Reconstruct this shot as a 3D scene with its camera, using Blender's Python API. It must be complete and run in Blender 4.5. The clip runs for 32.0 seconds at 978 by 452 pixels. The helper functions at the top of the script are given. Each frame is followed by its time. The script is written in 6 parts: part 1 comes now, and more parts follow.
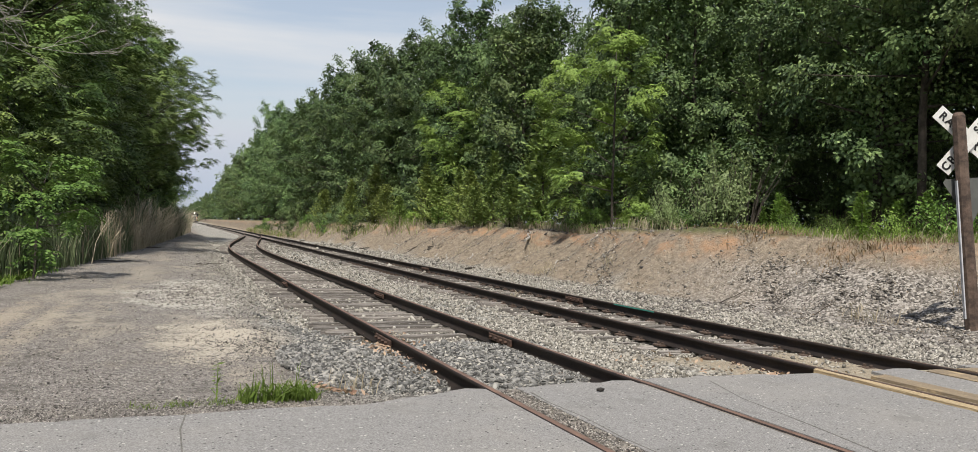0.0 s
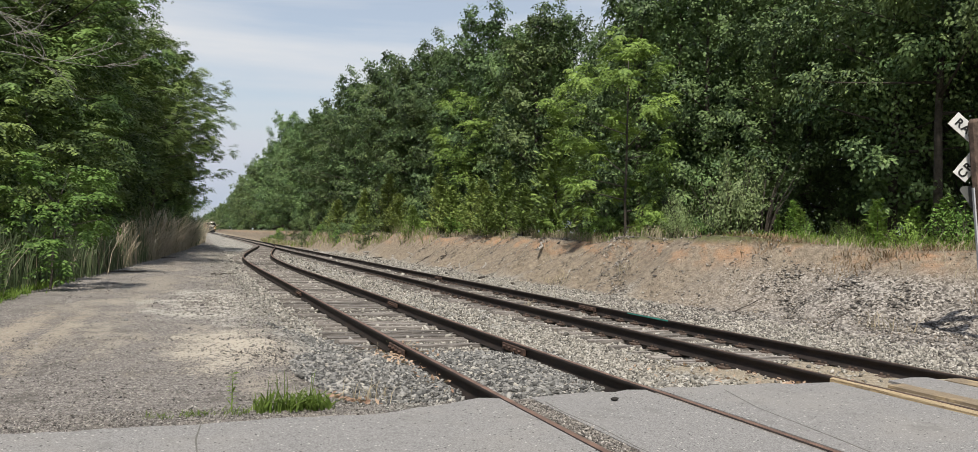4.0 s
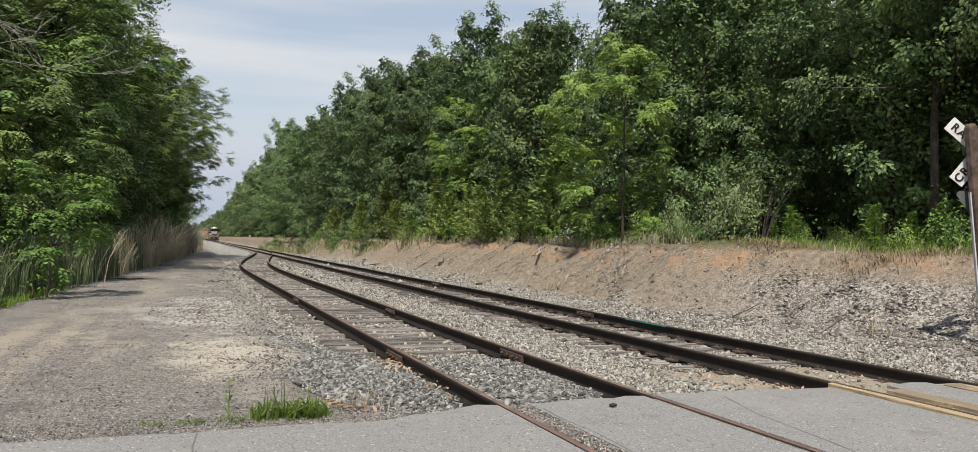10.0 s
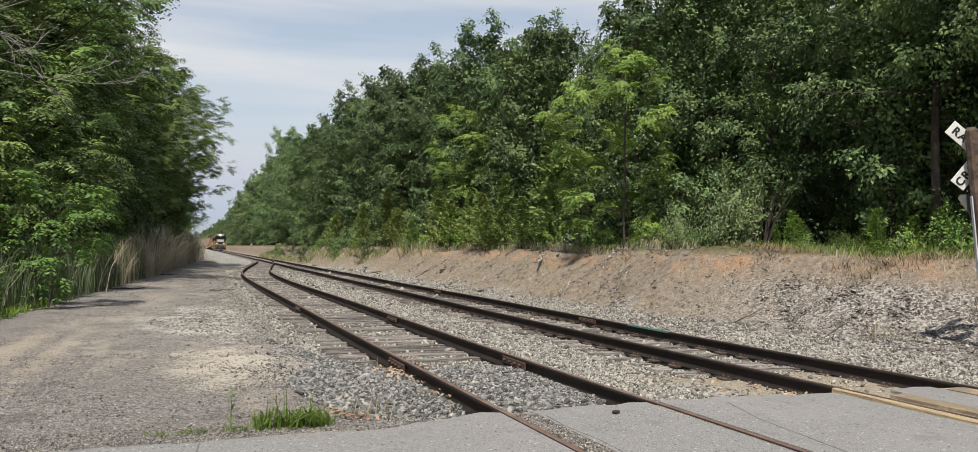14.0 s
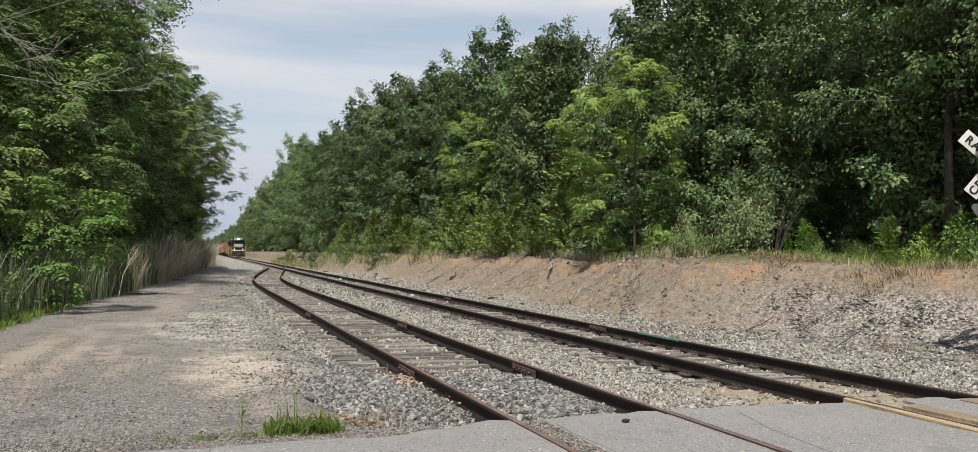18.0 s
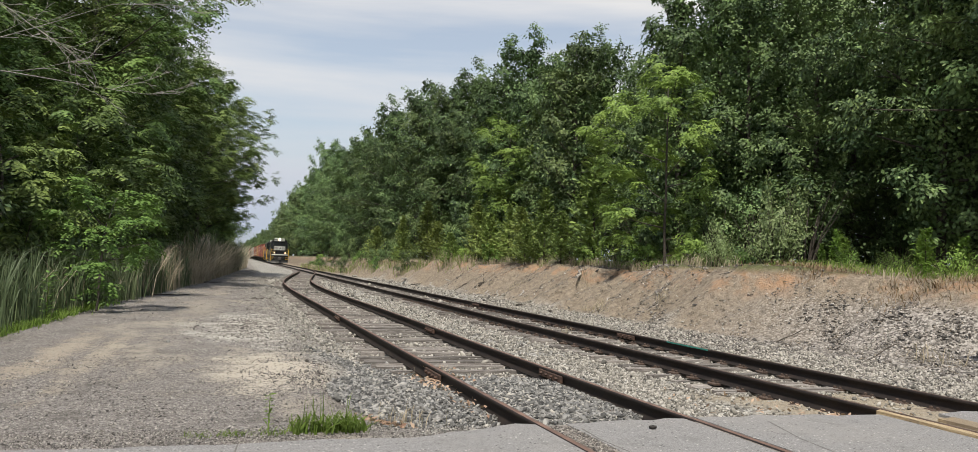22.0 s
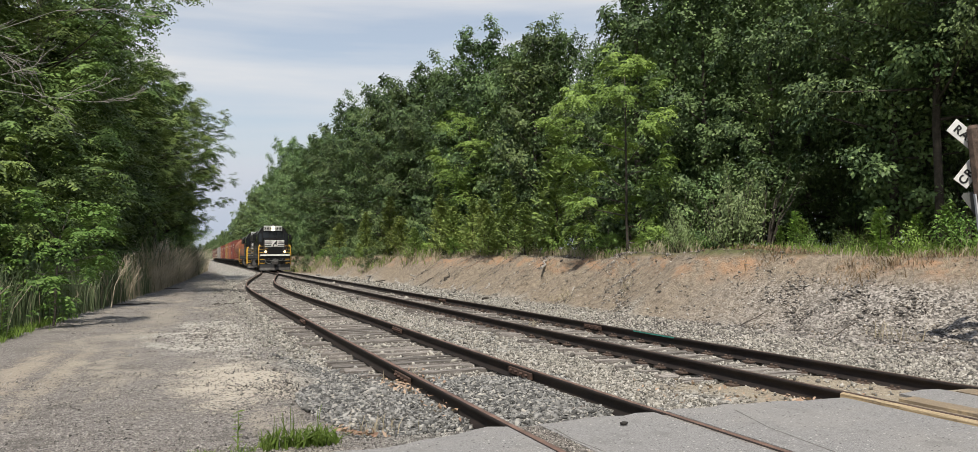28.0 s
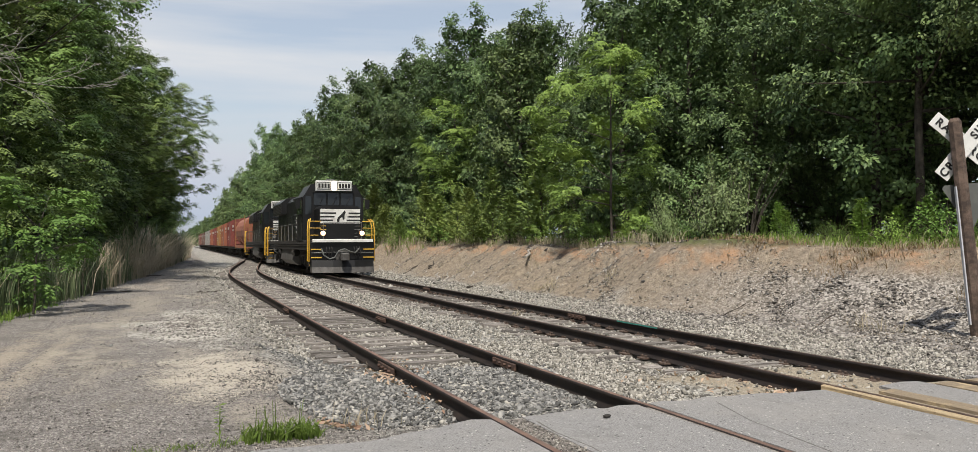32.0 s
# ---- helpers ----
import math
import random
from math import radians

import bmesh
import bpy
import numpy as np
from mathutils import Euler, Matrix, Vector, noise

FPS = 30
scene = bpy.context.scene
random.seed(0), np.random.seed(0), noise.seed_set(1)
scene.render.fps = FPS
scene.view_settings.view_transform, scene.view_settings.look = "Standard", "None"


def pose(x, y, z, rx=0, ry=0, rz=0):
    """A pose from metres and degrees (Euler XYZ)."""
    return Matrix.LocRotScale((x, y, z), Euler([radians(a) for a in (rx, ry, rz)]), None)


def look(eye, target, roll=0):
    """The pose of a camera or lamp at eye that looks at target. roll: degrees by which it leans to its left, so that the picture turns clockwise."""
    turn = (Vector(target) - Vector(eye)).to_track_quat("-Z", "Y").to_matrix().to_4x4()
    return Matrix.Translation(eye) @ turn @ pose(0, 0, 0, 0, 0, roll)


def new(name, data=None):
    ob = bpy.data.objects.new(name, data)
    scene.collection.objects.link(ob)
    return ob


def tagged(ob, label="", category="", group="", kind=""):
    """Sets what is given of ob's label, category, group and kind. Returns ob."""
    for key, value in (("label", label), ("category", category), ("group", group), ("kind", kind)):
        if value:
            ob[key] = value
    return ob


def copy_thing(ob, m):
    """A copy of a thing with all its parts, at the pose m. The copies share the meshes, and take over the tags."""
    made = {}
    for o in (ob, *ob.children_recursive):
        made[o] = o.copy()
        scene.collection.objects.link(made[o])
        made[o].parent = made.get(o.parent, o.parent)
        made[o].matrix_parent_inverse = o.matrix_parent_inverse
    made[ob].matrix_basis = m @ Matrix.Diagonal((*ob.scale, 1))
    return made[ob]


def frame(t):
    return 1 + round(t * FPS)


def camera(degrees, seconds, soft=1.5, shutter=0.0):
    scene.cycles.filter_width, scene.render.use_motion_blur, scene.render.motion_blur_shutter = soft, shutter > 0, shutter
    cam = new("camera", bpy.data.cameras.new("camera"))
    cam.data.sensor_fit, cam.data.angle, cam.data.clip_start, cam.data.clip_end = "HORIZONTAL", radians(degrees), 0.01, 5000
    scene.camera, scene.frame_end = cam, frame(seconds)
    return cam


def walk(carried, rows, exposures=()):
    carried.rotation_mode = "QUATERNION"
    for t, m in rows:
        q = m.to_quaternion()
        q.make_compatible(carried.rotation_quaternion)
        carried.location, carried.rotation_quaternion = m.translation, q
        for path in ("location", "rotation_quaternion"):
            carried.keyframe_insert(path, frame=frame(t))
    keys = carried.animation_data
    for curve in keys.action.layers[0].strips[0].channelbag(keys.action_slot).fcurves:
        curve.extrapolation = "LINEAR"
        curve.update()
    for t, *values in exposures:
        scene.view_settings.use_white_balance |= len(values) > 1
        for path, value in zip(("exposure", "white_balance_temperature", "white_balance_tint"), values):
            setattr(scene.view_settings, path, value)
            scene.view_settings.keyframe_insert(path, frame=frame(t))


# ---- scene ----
cam = camera(62.5, 32.0, soft=0.45)


def eye(x, y, z, yaw, pitch, roll):
    """A hand-held camera at (x, y, z), turned yaw degrees to the right of the tracks, pitch up, roll to its right."""
    a, b = radians(yaw), radians(pitch)
    way = Vector((math.sin(a) * math.cos(b), math.cos(a) * math.cos(b), math.sin(b)))
    return look((x, y, z), Vector((x, y, z)) + way * 10, -roll)


PATH = [
    (0.0, eye(0.001, -0.002, 1.367, 20.56, 0.13, -1.69)),
    (0.5, eye(-0.003, -0.009, 1.371, 20.37, 0.38, -1.52)),
    (1.0, eye(-0.004, -0.011, 1.371, 20.24, 0.44, -1.47)),
    (1.5, eye(-0.003, -0.006, 1.369, 20.12, 0.36, -1.37)),
    (2.0, eye(-0.002, -0.010, 1.369, 20.00, 0.30, -1.32)),
    (2.5, eye(0.004, -0.009, 1.369, 19.90, 0.32, -1.28)),
    (3.0, eye(-0.001, -0.008, 1.371, 19.80, 0.45, -1.29)),
    (3.5, eye(-0.003, -0.007, 1.368, 19.71, 0.58, -1.43)),
    (5.5, eye(-0.012, -0.019, 1.373, 19.53, 1.18, -1.42)),
    (6.0, eye(-0.007, -0.019, 1.375, 19.50, 1.16, -1.36)),
    (6.5, eye(-0.008, -0.018, 1.376, 19.46, 1.09, -1.32)),
    (7.0, eye(-0.005, -0.017, 1.369, 19.32, 1.18, -1.22)),
    (7.5, eye(-0.005, -0.010, 1.366, 19.25, 1.34, -1.12)),
    (8.0, eye(-0.008, -0.010, 1.369, 19.25, 1.37, -1.09)),
    (8.5, eye(-0.008, -0.011, 1.368, 19.32, 1.39, -1.13)),
    (9.0, eye(-0.007, -0.009, 1.370, 19.46, 1.39, -1.23)),
    (9.5, eye(-0.005, -0.001, 1.368, 19.65, 1.33, -1.30)),
    (10.0, eye(-0.001, 0.001, 1.368, 19.80, 1.20, -1.28)),
    (10.5, eye(-0.000, 0.008, 1.368, 19.90, 1.18, -1.22)),
    (11.0, eye(-0.000, 0.015, 1.367, 19.94, 1.27, -1.20)),
    (11.5, eye(0.003, 0.013, 1.364, 19.99, 1.39, -1.12)),
    (12.0, eye(0.001, 0.011, 1.362, 20.02, 1.48, -1.04)),
    (12.5, eye(-0.000, 0.004, 1.365, 19.96, 1.50, -0.91)),
    (13.0, eye(0.003, 0.006, 1.369, 19.86, 1.49, -0.82)),
    (13.5, eye(0.003, 0.014, 1.369, 19.77, 1.57, -0.82)),
    (14.0, eye(-0.001, 0.004, 1.370, 19.70, 1.69, -0.87)),
    (14.5, eye(-0.003, 0.003, 1.367, 19.68, 1.84, -0.93)),
    (16.5, eye(-0.007, -0.002, 1.370, 19.60, 1.81, -1.16)),
    (17.0, eye(-0.008, 0.002, 1.368, 19.40, 1.90, -1.18)),
    (17.5, eye(-0.006, -0.010, 1.370, 19.16, 2.09, -1.19)),
    (18.0, eye(-0.006, -0.012, 1.377, 18.95, 2.17, -1.12)),
    (18.5, eye(-0.007, -0.008, 1.372, 18.75, 2.27, -0.96)),
    (19.0, eye(-0.001, -0.004, 1.372, 18.44, 2.38, -0.51)),
    (19.5, eye(-0.005, -0.011, 1.368, 17.87, 2.46, 0.04)),
    (20.0, eye(0.003, -0.010, 1.360, 17.31, 2.53, 0.34)),
    (20.5, eye(0.001, -0.008, 1.357, 17.00, 2.52, 0.03)),
    (21.0, eye(0.005, -0.004, 1.342, 16.73, 2.43, -0.65)),
    (21.5, eye(0.000, -0.009, 1.337, 16.62, 2.45, -1.41)),
    (22.0, eye(0.008, -0.007, 1.334, 16.85, 2.66, -1.98)),
    (22.5, eye(-0.001, -0.009, 1.338, 17.39, 2.89, -2.16)),
    (23.0, eye(-0.000, -0.007, 1.350, 18.07, 2.95, -1.96)),
    (23.5, eye(0.003, -0.008, 1.366, 18.26, 2.79, -1.37)),
    (24.0, eye(-0.005, -0.001, 1.368, 18.26, 2.45, -0.87)),
    (24.5, eye(-0.003, 0.008, 1.382, 18.68, 1.68, -0.47)),
    (25.0, eye(-0.005, 0.013, 1.425, 19.34, 0.93, -0.17)),
    (25.5, eye(0.002, 0.009, 1.453, 19.55, 0.98, 0.09)),
    (27.5, eye(0.003, 0.012, 1.445, 19.39, 2.19, 0.60)),
    (28.0, eye(0.003, 0.014, 1.443, 19.49, 2.05, 0.47)),
    (28.5, eye(-0.000, 0.016, 1.441, 19.60, 1.90, 0.33)),
    (29.0, eye(0.004, 0.015, 1.442, 19.66, 1.78, 0.27)),
    (29.5, eye(0.004, 0.011, 1.442, 19.75, 1.76, 0.24)),
    (30.0, eye(0.007, 0.012, 1.447, 19.82, 1.84, 0.26)),
    (30.5, eye(0.002, 0.010, 1.452, 19.83, 1.84, 0.33)),
    (31.0, eye(0.002, 0.020, 1.464, 19.97, 1.55, 0.43)),
    (31.5, eye(0.008, 0.023, 1.486, 20.24, 1.18, 0.42)),
    (32.0, eye(0.015, 0.035, 1.489, 20.57, 1.15, 0.23)),
]
walk(cam, PATH)

# ---- light ----
SUN_FROM = Vector((-0.22, -0.42, 0.87)).normalized()
world = bpy.data.worlds.new("sky")
scene.world = world
world.use_nodes = True
nt = world.node_tree
nt.nodes.clear()
sky = nt.nodes.new("ShaderNodeTexSky")
sky.sky_type = "NISHITA"
sky.sun_disc = False
sky.sun_elevation = math.asin(SUN_FROM.z)
sky.sun_rotation = math.atan2(SUN_FROM.x, SUN_FROM.y)
sky.air_density, sky.dust_density, sky.ozone_density = 1.2, 1.2, 2.0
co = nt.nodes.new("ShaderNodeTexCoord")
mp = nt.nodes.new("ShaderNodeMapping")
mp.inputs["Scale"].default_value = (1.0, 1.0, 9.0)
cl = nt.nodes.new("ShaderNodeTexNoise")
cl.inputs["Scale"].default_value, cl.inputs["Detail"].default_value, cl.inputs["Roughness"].default_value = 1.1, 6.0, 0.5
rp = nt.nodes.new("ShaderNodeValToRGB")
rp.color_ramp.elements[0].position, rp.color_ramp.elements[1].position = 0.36, 0.56
rp.color_ramp.elements[0].color, rp.color_ramp.elements[1].color = (0.35, 0.35, 0.35, 1), (1, 1, 1, 1)
mx = nt.nodes.new("ShaderNodeMix")
mx.data_type = "RGBA"
sz = nt.nodes.new("ShaderNodeSeparateXYZ")
hz = nt.nodes.new("ShaderNodeValToRGB")
hz.color_ramp.elements[0].position, hz.color_ramp.elements[1].position = 0.03, 0.22
hz.color_ramp.elements[0].color, hz.color_ramp.elements[1].color = (0.64, 0.72, 0.86, 1), (1.04, 1.03, 1.03, 1)
sb = nt.nodes.new("ShaderNodeVectorMath")
sb.operation = "SCALE"
sb.inputs["Scale"].default_value = 6.1
for a, b in ((co.outputs["Generated"], sz.inputs[0]), (sz.outputs["Z"], hz.inputs["Fac"]), (hz.outputs["Color"], sb.inputs[0]), (sb.outputs[0], mx.inputs["B"])):
    nt.links.new(a, b)
# the cloud thins out overhead, where the sun comes through
op = nt.nodes.new("ShaderNodeMapRange")
op.interpolation_type = "SMOOTHSTEP"
op.inputs["From Min"].default_value, op.inputs["From Max"].default_value = 0.36, 0.75
op.inputs["To Min"].default_value, op.inputs["To Max"].default_value = 1.0, 0.22
gap = nt.nodes.new("ShaderNodeMath")
gap.operation = "MULTIPLY"
bg = nt.nodes.new("ShaderNodeBackground")
bg.inputs["Strength"].default_value = 0.128
out = nt.nodes.new("ShaderNodeOutputWorld")
for a, b in ((co.outputs["Generated"], mp.inputs["Vector"]), (mp.outputs["Vector"], cl.inputs["Vector"]), (cl.outputs["Fac"], rp.inputs["Fac"]),
             (rp.outputs["Color"], gap.inputs[0]), (sz.outputs["Z"], op.inputs["Value"]), (op.outputs["Result"], gap.inputs[1]), (gap.outputs[0], mx.inputs["Factor"]), (sky.outputs["Color"], mx.inputs["A"]), (mx.outputs["Result"], bg.inputs["Color"]),
             (bg.outputs["Background"], out.inputs["Surface"])):
    nt.links.new(a, b)
sun_data = bpy.data.lights.new("sun", "SUN")
sun_data.energy, sun_data.angle, sun_data.color = 5.0, radians(0.8), (1.0, 0.935, 0.825)
sun = new("sun", sun_data)
sun.matrix_world = look(SUN_FROM * 100, (0, 0, 0))
scene.view_settings.exposure = 0.0


# ---- materials ----
def node_mat(name):
    m = bpy.data.materials.new(name)
    m.use_nodes = True
    t = m.node_tree
    return m, t, t.nodes["Principled BSDF"]


def link(t, a, b):
    t.links.new(a, b)


def noise_node(t, scale, detail=5.0, rough=0.6, vector=None, kind="ShaderNodeTexNoise"):
    n = t.nodes.new(kind)
    n.inputs["Scale"].default_value = scale
    if kind == "ShaderNodeTexNoise":
        n.inputs["Detail"].default_value, n.inputs["Roughness"].default_value = detail, rough
    if vector:
        link(t, vector, n.inputs["Vector"])
    return n


def ramp(t, fac, stops):
    r = t.nodes.new("ShaderNodeValToRGB")
    while len(r.color_ramp.elements) < len(stops):
        r.color_ramp.elements.new(0.5)
    for e, (p, c) in zip(r.color_ramp.elements, stops):
        e.position = p
        e.color = (*c, 1) if len(c) == 3 else c
    link(t, fac, r.inputs["Fac"])
    return r.outputs["Color"]


def mix(t, fac, a, b, blend="MIX"):
    n = t.nodes.new("ShaderNodeMix")
    n.data_type, n.blend_type = "RGBA", blend
    for v, key in ((fac, "Factor"), (a, "A"), (b, "B")):
        s = n.inputs[key]
        if isinstance(v, (int, float)):
            s.default_value = v
        elif isinstance(v, tuple):
            s.default_value = (*v, 1)
        else:
            link(t, v, s)
    return n.outputs["Result"]


def calc(t, op, a, b=0.0, clamp=False):
    n = t.nodes.new("ShaderNodeMath")
    n.operation, n.use_clamp = op, clamp
    for v, s in ((a, n.inputs[0]), (b, n.inputs[1])):
        if isinstance(v, (int, float)):
            s.default_value = v
        else:
            link(t, v, s)
    return n.outputs[0]


def band(t, v, lo, hi):
    """0 below lo, 1 above hi."""
    n = t.nodes.new("ShaderNodeMapRange")
    n.interpolation_type = "SMOOTHSTEP"
    link(t, v, n.inputs["Value"])
    n.inputs["From Min"].default_value, n.inputs["From Max"].default_value = lo, hi
    return n.outputs["Result"]


def bump(t, b, height, strength, distance):
    n = t.nodes.new("ShaderNodeBump")
    n.inputs["Strength"].default_value, n.inputs["Distance"].default_value = strength, distance
    link(t, height, n.inputs["Height"])
    link(t, n.outputs["Normal"], b.inputs["Normal"])


def place(t):
    return t.nodes.new("ShaderNodeNewGeometry").outputs["Position"]


def local(t):
    return t.nodes.new("ShaderNodeTexCoord").outputs["Object"]


def chance(t):
    return t.nodes.new("ShaderNodeObjectInfo").outputs["Random"]


def island(t):
    return t.nodes.new("ShaderNodeNewGeometry").outputs["Random Per Island"]


def worn(name, light, dark, scale=6.0, rough=0.7, metal=0.0, fine=60.0, relief=0.3, depth=0.004, vary=0.0, grime=None):
    """A painted, wooden, metal or stone surface: two tones at two scales, grime, and fine relief."""
    m, t, b = node_mat(name)
    v = local(t)
    big, small = noise_node(t, scale, 6, 0.65, v), noise_node(t, fine, 4, 0.6, v)
    c = mix(t, band(t, big.outputs["Fac"], 0.35, 0.68), dark, light)
    c = mix(t, calc(t, "MULTIPLY", small.outputs["Fac"], 0.45), c, dark)
    if grime:
        g = noise_node(t, scale * 0.45, 7, 0.7, v)
        c = mix(t, band(t, g.outputs["Fac"], 0.52, 0.72), c, grime)
    if vary:
        h = t.nodes.new("ShaderNodeHueSaturation")
        link(t, c, h.inputs["Color"])
        link(t, calc(t, "ADD", calc(t, "MULTIPLY", chance(t), 2 * vary), 1 - vary), h.inputs["Value"])
        c = h.outputs["Color"]
    link(t, c, b.inputs["Base Color"])
    b.inputs["Metallic"].default_value = metal
    link(t, calc(t, "ADD", calc(t, "MULTIPLY", big.outputs["Fac"], 0.25), rough - 0.12), b.inputs["Roughness"])
    bump(t, b, small.outputs["Fac"], relief, depth)
    return m


def glow(name, colour, strength):
    m, t, b = node_mat(name)
    b.inputs["Base Color"].default_value = (*colour, 1)
    b.inputs["Emission Color"].default_value = (*colour, 1)
    b.inputs["Emission Strength"].default_value = strength
    return m


def leaf_mat(name, bright, mid, dark, through_light=0.35):
    m, t, b = node_mat(name)
    r, big = island(t), noise_node(t, 0.55, 3, 0.5, place(t))
    c = ramp(t, r, [(0.0, dark), (0.3, mid), (0.8, mid), (1.0, bright)])
    c = mix(t, calc(t, "MULTIPLY", band(t, big.outputs["Fac"], 0.40, 0.66), 0.55), c, bright)
    h = t.nodes.new("ShaderNodeHueSaturation")
    link(t, c, h.inputs["Color"])
    link(t, calc(t, "ADD", calc(t, "MULTIPLY", chance(t), 0.62), 0.66), h.inputs["Value"])
    link(t, calc(t, "ADD", calc(t, "MULTIPLY", calc(t, "FRACT", calc(t, "MULTIPLY", chance(t), 7.3)), 0.03), 0.487), h.inputs["Hue"])
    link(t, h.outputs["Color"], b.inputs["Base Color"])
    b.inputs["Roughness"].default_value = 0.5
    b.inputs["Specular IOR Level"].default_value = 0.2
    tr = t.nodes.new("ShaderNodeBsdfTranslucent")
    link(t, mix(t, 0.5, h.outputs["Color"], (0.25, 0.33, 0.09)), tr.inputs["Color"])
    ms = t.nodes.new("ShaderNodeMixShader")
    ms.inputs["Fac"].default_value = through_light
    link(t, b.outputs["BSDF"], ms.inputs[1])
    link(t, tr.outputs["BSDF"], ms.inputs[2])
    link(t, ms.outputs["Shader"], t.nodes["Material Output"].inputs["Surface"])
    return m


def ground_mat():
    """Gravel lane, ballast, eroding earth bank and forest floor, laid out across the tracks."""
    m, t, b = node_mat("gravel_and_earth")
    p = place(t)
    sep = t.nodes.new("ShaderNodeSeparateXYZ")
    link(t, p, sep.inputs[0])
    wob = noise_node(t, 0.5, 5, 0.6, p).outputs["Fac"]
    x = calc(t, "ADD", sep.outputs["X"], calc(t, "MULTIPLY", calc(t, "SUBTRACT", wob, 0.5), 2.6))
    y = calc(t, "ADD", sep.outputs["Y"], calc(t, "MULTIPLY", calc(t, "SUBTRACT", wob, 0.5), 1.6))
    xs = calc(t, "ADD", x, calc(t, "MULTIPLY", band(t, y, 50.0, 105.0), 2.7))
    fine = noise_node(t, 75, 3, 0.7, p).outputs["Fac"]
    grain = calc(t, "ADD", calc(t, "MULTIPLY", noise_node(t, 24, 6, 0.75, p).outputs["Fac"], 0.45), calc(t, "MULTIPLY", fine, 0.55))
    stones = t.nodes.new("ShaderNodeTexVoronoi")
    stones.inputs["Scale"].default_value = 24
    link(t, p, stones.inputs["Vector"])
    coarse = t.nodes.new("ShaderNodeTexVoronoi")
    coarse.inputs["Scale"].default_value = 24
    link(t, p, coarse.inputs["Vector"])
    along = t.nodes.new("ShaderNodeMapping")
    along.inputs["Scale"].default_value = (1.0, 0.42, 1.0)
    along.inputs["Rotation"].default_value = (0, 0, 0.22)
    link(t, p, along.inputs["Vector"])
    patch = noise_node(t, 0.55, 7, 0.66, along.outputs["Vector"]).outputs["Fac"]
    patch2 = noise_node(t, 1.1, 6, 0.7, p).outputs["Fac"]
    sc = t.nodes.new("ShaderNodeSeparateColor")
    link(t, stones.outputs["Color"], sc.inputs[0])
    cc = t.nodes.new("ShaderNodeSeparateColor")
    link(t, coarse.outputs["Color"], cc.inputs[0])
    lane = ramp(t, grain, [(0.40, (0.055, 0.05, 0.046)), (0.5, (0.205, 0.187, 0.171)), (0.60, (0.49, 0.455, 0.415))])
    lane = mix(t, calc(t, "MULTIPLY", band(t, calc(t, "ADD", patch, calc(t, "MULTIPLY", calc(t, "SUBTRACT", grain, 0.5), 0.55)), 0.52, 0.60), 0.72), lane, (0.40, 0.355, 0.29))
    lane = mix(t, calc(t, "MULTIPLY", band(t, patch2, 0.52, 0.66), 0.62), lane, (0.115, 0.104, 0.092))
    ragged = calc(t, "ADD", calc(t, "MULTIPLY", calc(t, "SUBTRACT", patch2, 0.5), 3.2), calc(t, "MULTIPLY", calc(t, "SUBTRACT", grain, 0.5), 5.5))
    # worn sandy places and a spill of pale gravel on the lane
    for cx, cy, rx, ry, tone, amount in ((0.45, 10.3, 0.85, 1.6, (0.53, 0.475, 0.39), 0.92), (-2.3, 12.0, 0.26, 2.6, (0.46, 0.39, 0.30), 0.62), (-1.75, 11.6, 0.16, 2.8, (0.46, 0.395, 0.305), 0.5),
                                         (0.15, 16.4, 0.95, 3.0, (0.55, 0.52, 0.465), 0.9), (-1.0, 22.5, 0.5, 3.5, (0.36, 0.32, 0.26), 0.6), (-1.0, 38, 0.6, 7, (0.36, 0.31, 0.25), 0.55)):
        mp2 = t.nodes.new("ShaderNodeMapping")
        mp2.vector_type = "TEXTURE"
        mp2.inputs["Location"].default_value = (cx, cy, 0)
        mp2.inputs["Scale"].default_value = (rx, ry, 50)
        link(t, p, mp2.inputs["Vector"])
        ln = t.nodes.new("ShaderNodeVectorMath")
        ln.operation = "LENGTH"
        link(t, mp2.outputs["Vector"], ln.inputs[0])
        inside = band(t, calc(t, "SUBTRACT", calc(t, "ADD", ragged, 1.0), ln.outputs["Value"]), -0.12, 0.22)
        lane = mix(t, calc(t, "MULTIPLY", inside, amount), lane, tone)
    ball = ramp(t, sc.outputs["Red"], [(0.0, (0.06, 0.058, 0.053)), (0.45, (0.24, 0.23, 0.205)), (1.0, (0.52, 0.50, 0.455))])
    soil = ramp(t, noise_node(t, 7, 9, 0.8, p).outputs["Fac"], [(0.34, (0.11, 0.088, 0.066)), (0.5, (0.235, 0.192, 0.143)), (0.66, (0.36, 0.303, 0.228))])
    orange = mix(t, band(t, patch2, 0.44, 0.66), soil, (0.42, 0.235, 0.125))
    z = sep.outputs["Z"]
    sand = ramp(t, grain, [(0.38, (0.17, 0.135, 0.095)), (0.5, (0.36, 0.30, 0.215)), (0.62, (0.52, 0.45, 0.34))])
    soil = mix(t, calc(t, "MULTIPLY", band(t, calc(t, "ADD", z, calc(t, "MULTIPLY", patch, 0.8)), 1.05, 1.55), 0.75), soil, orange)
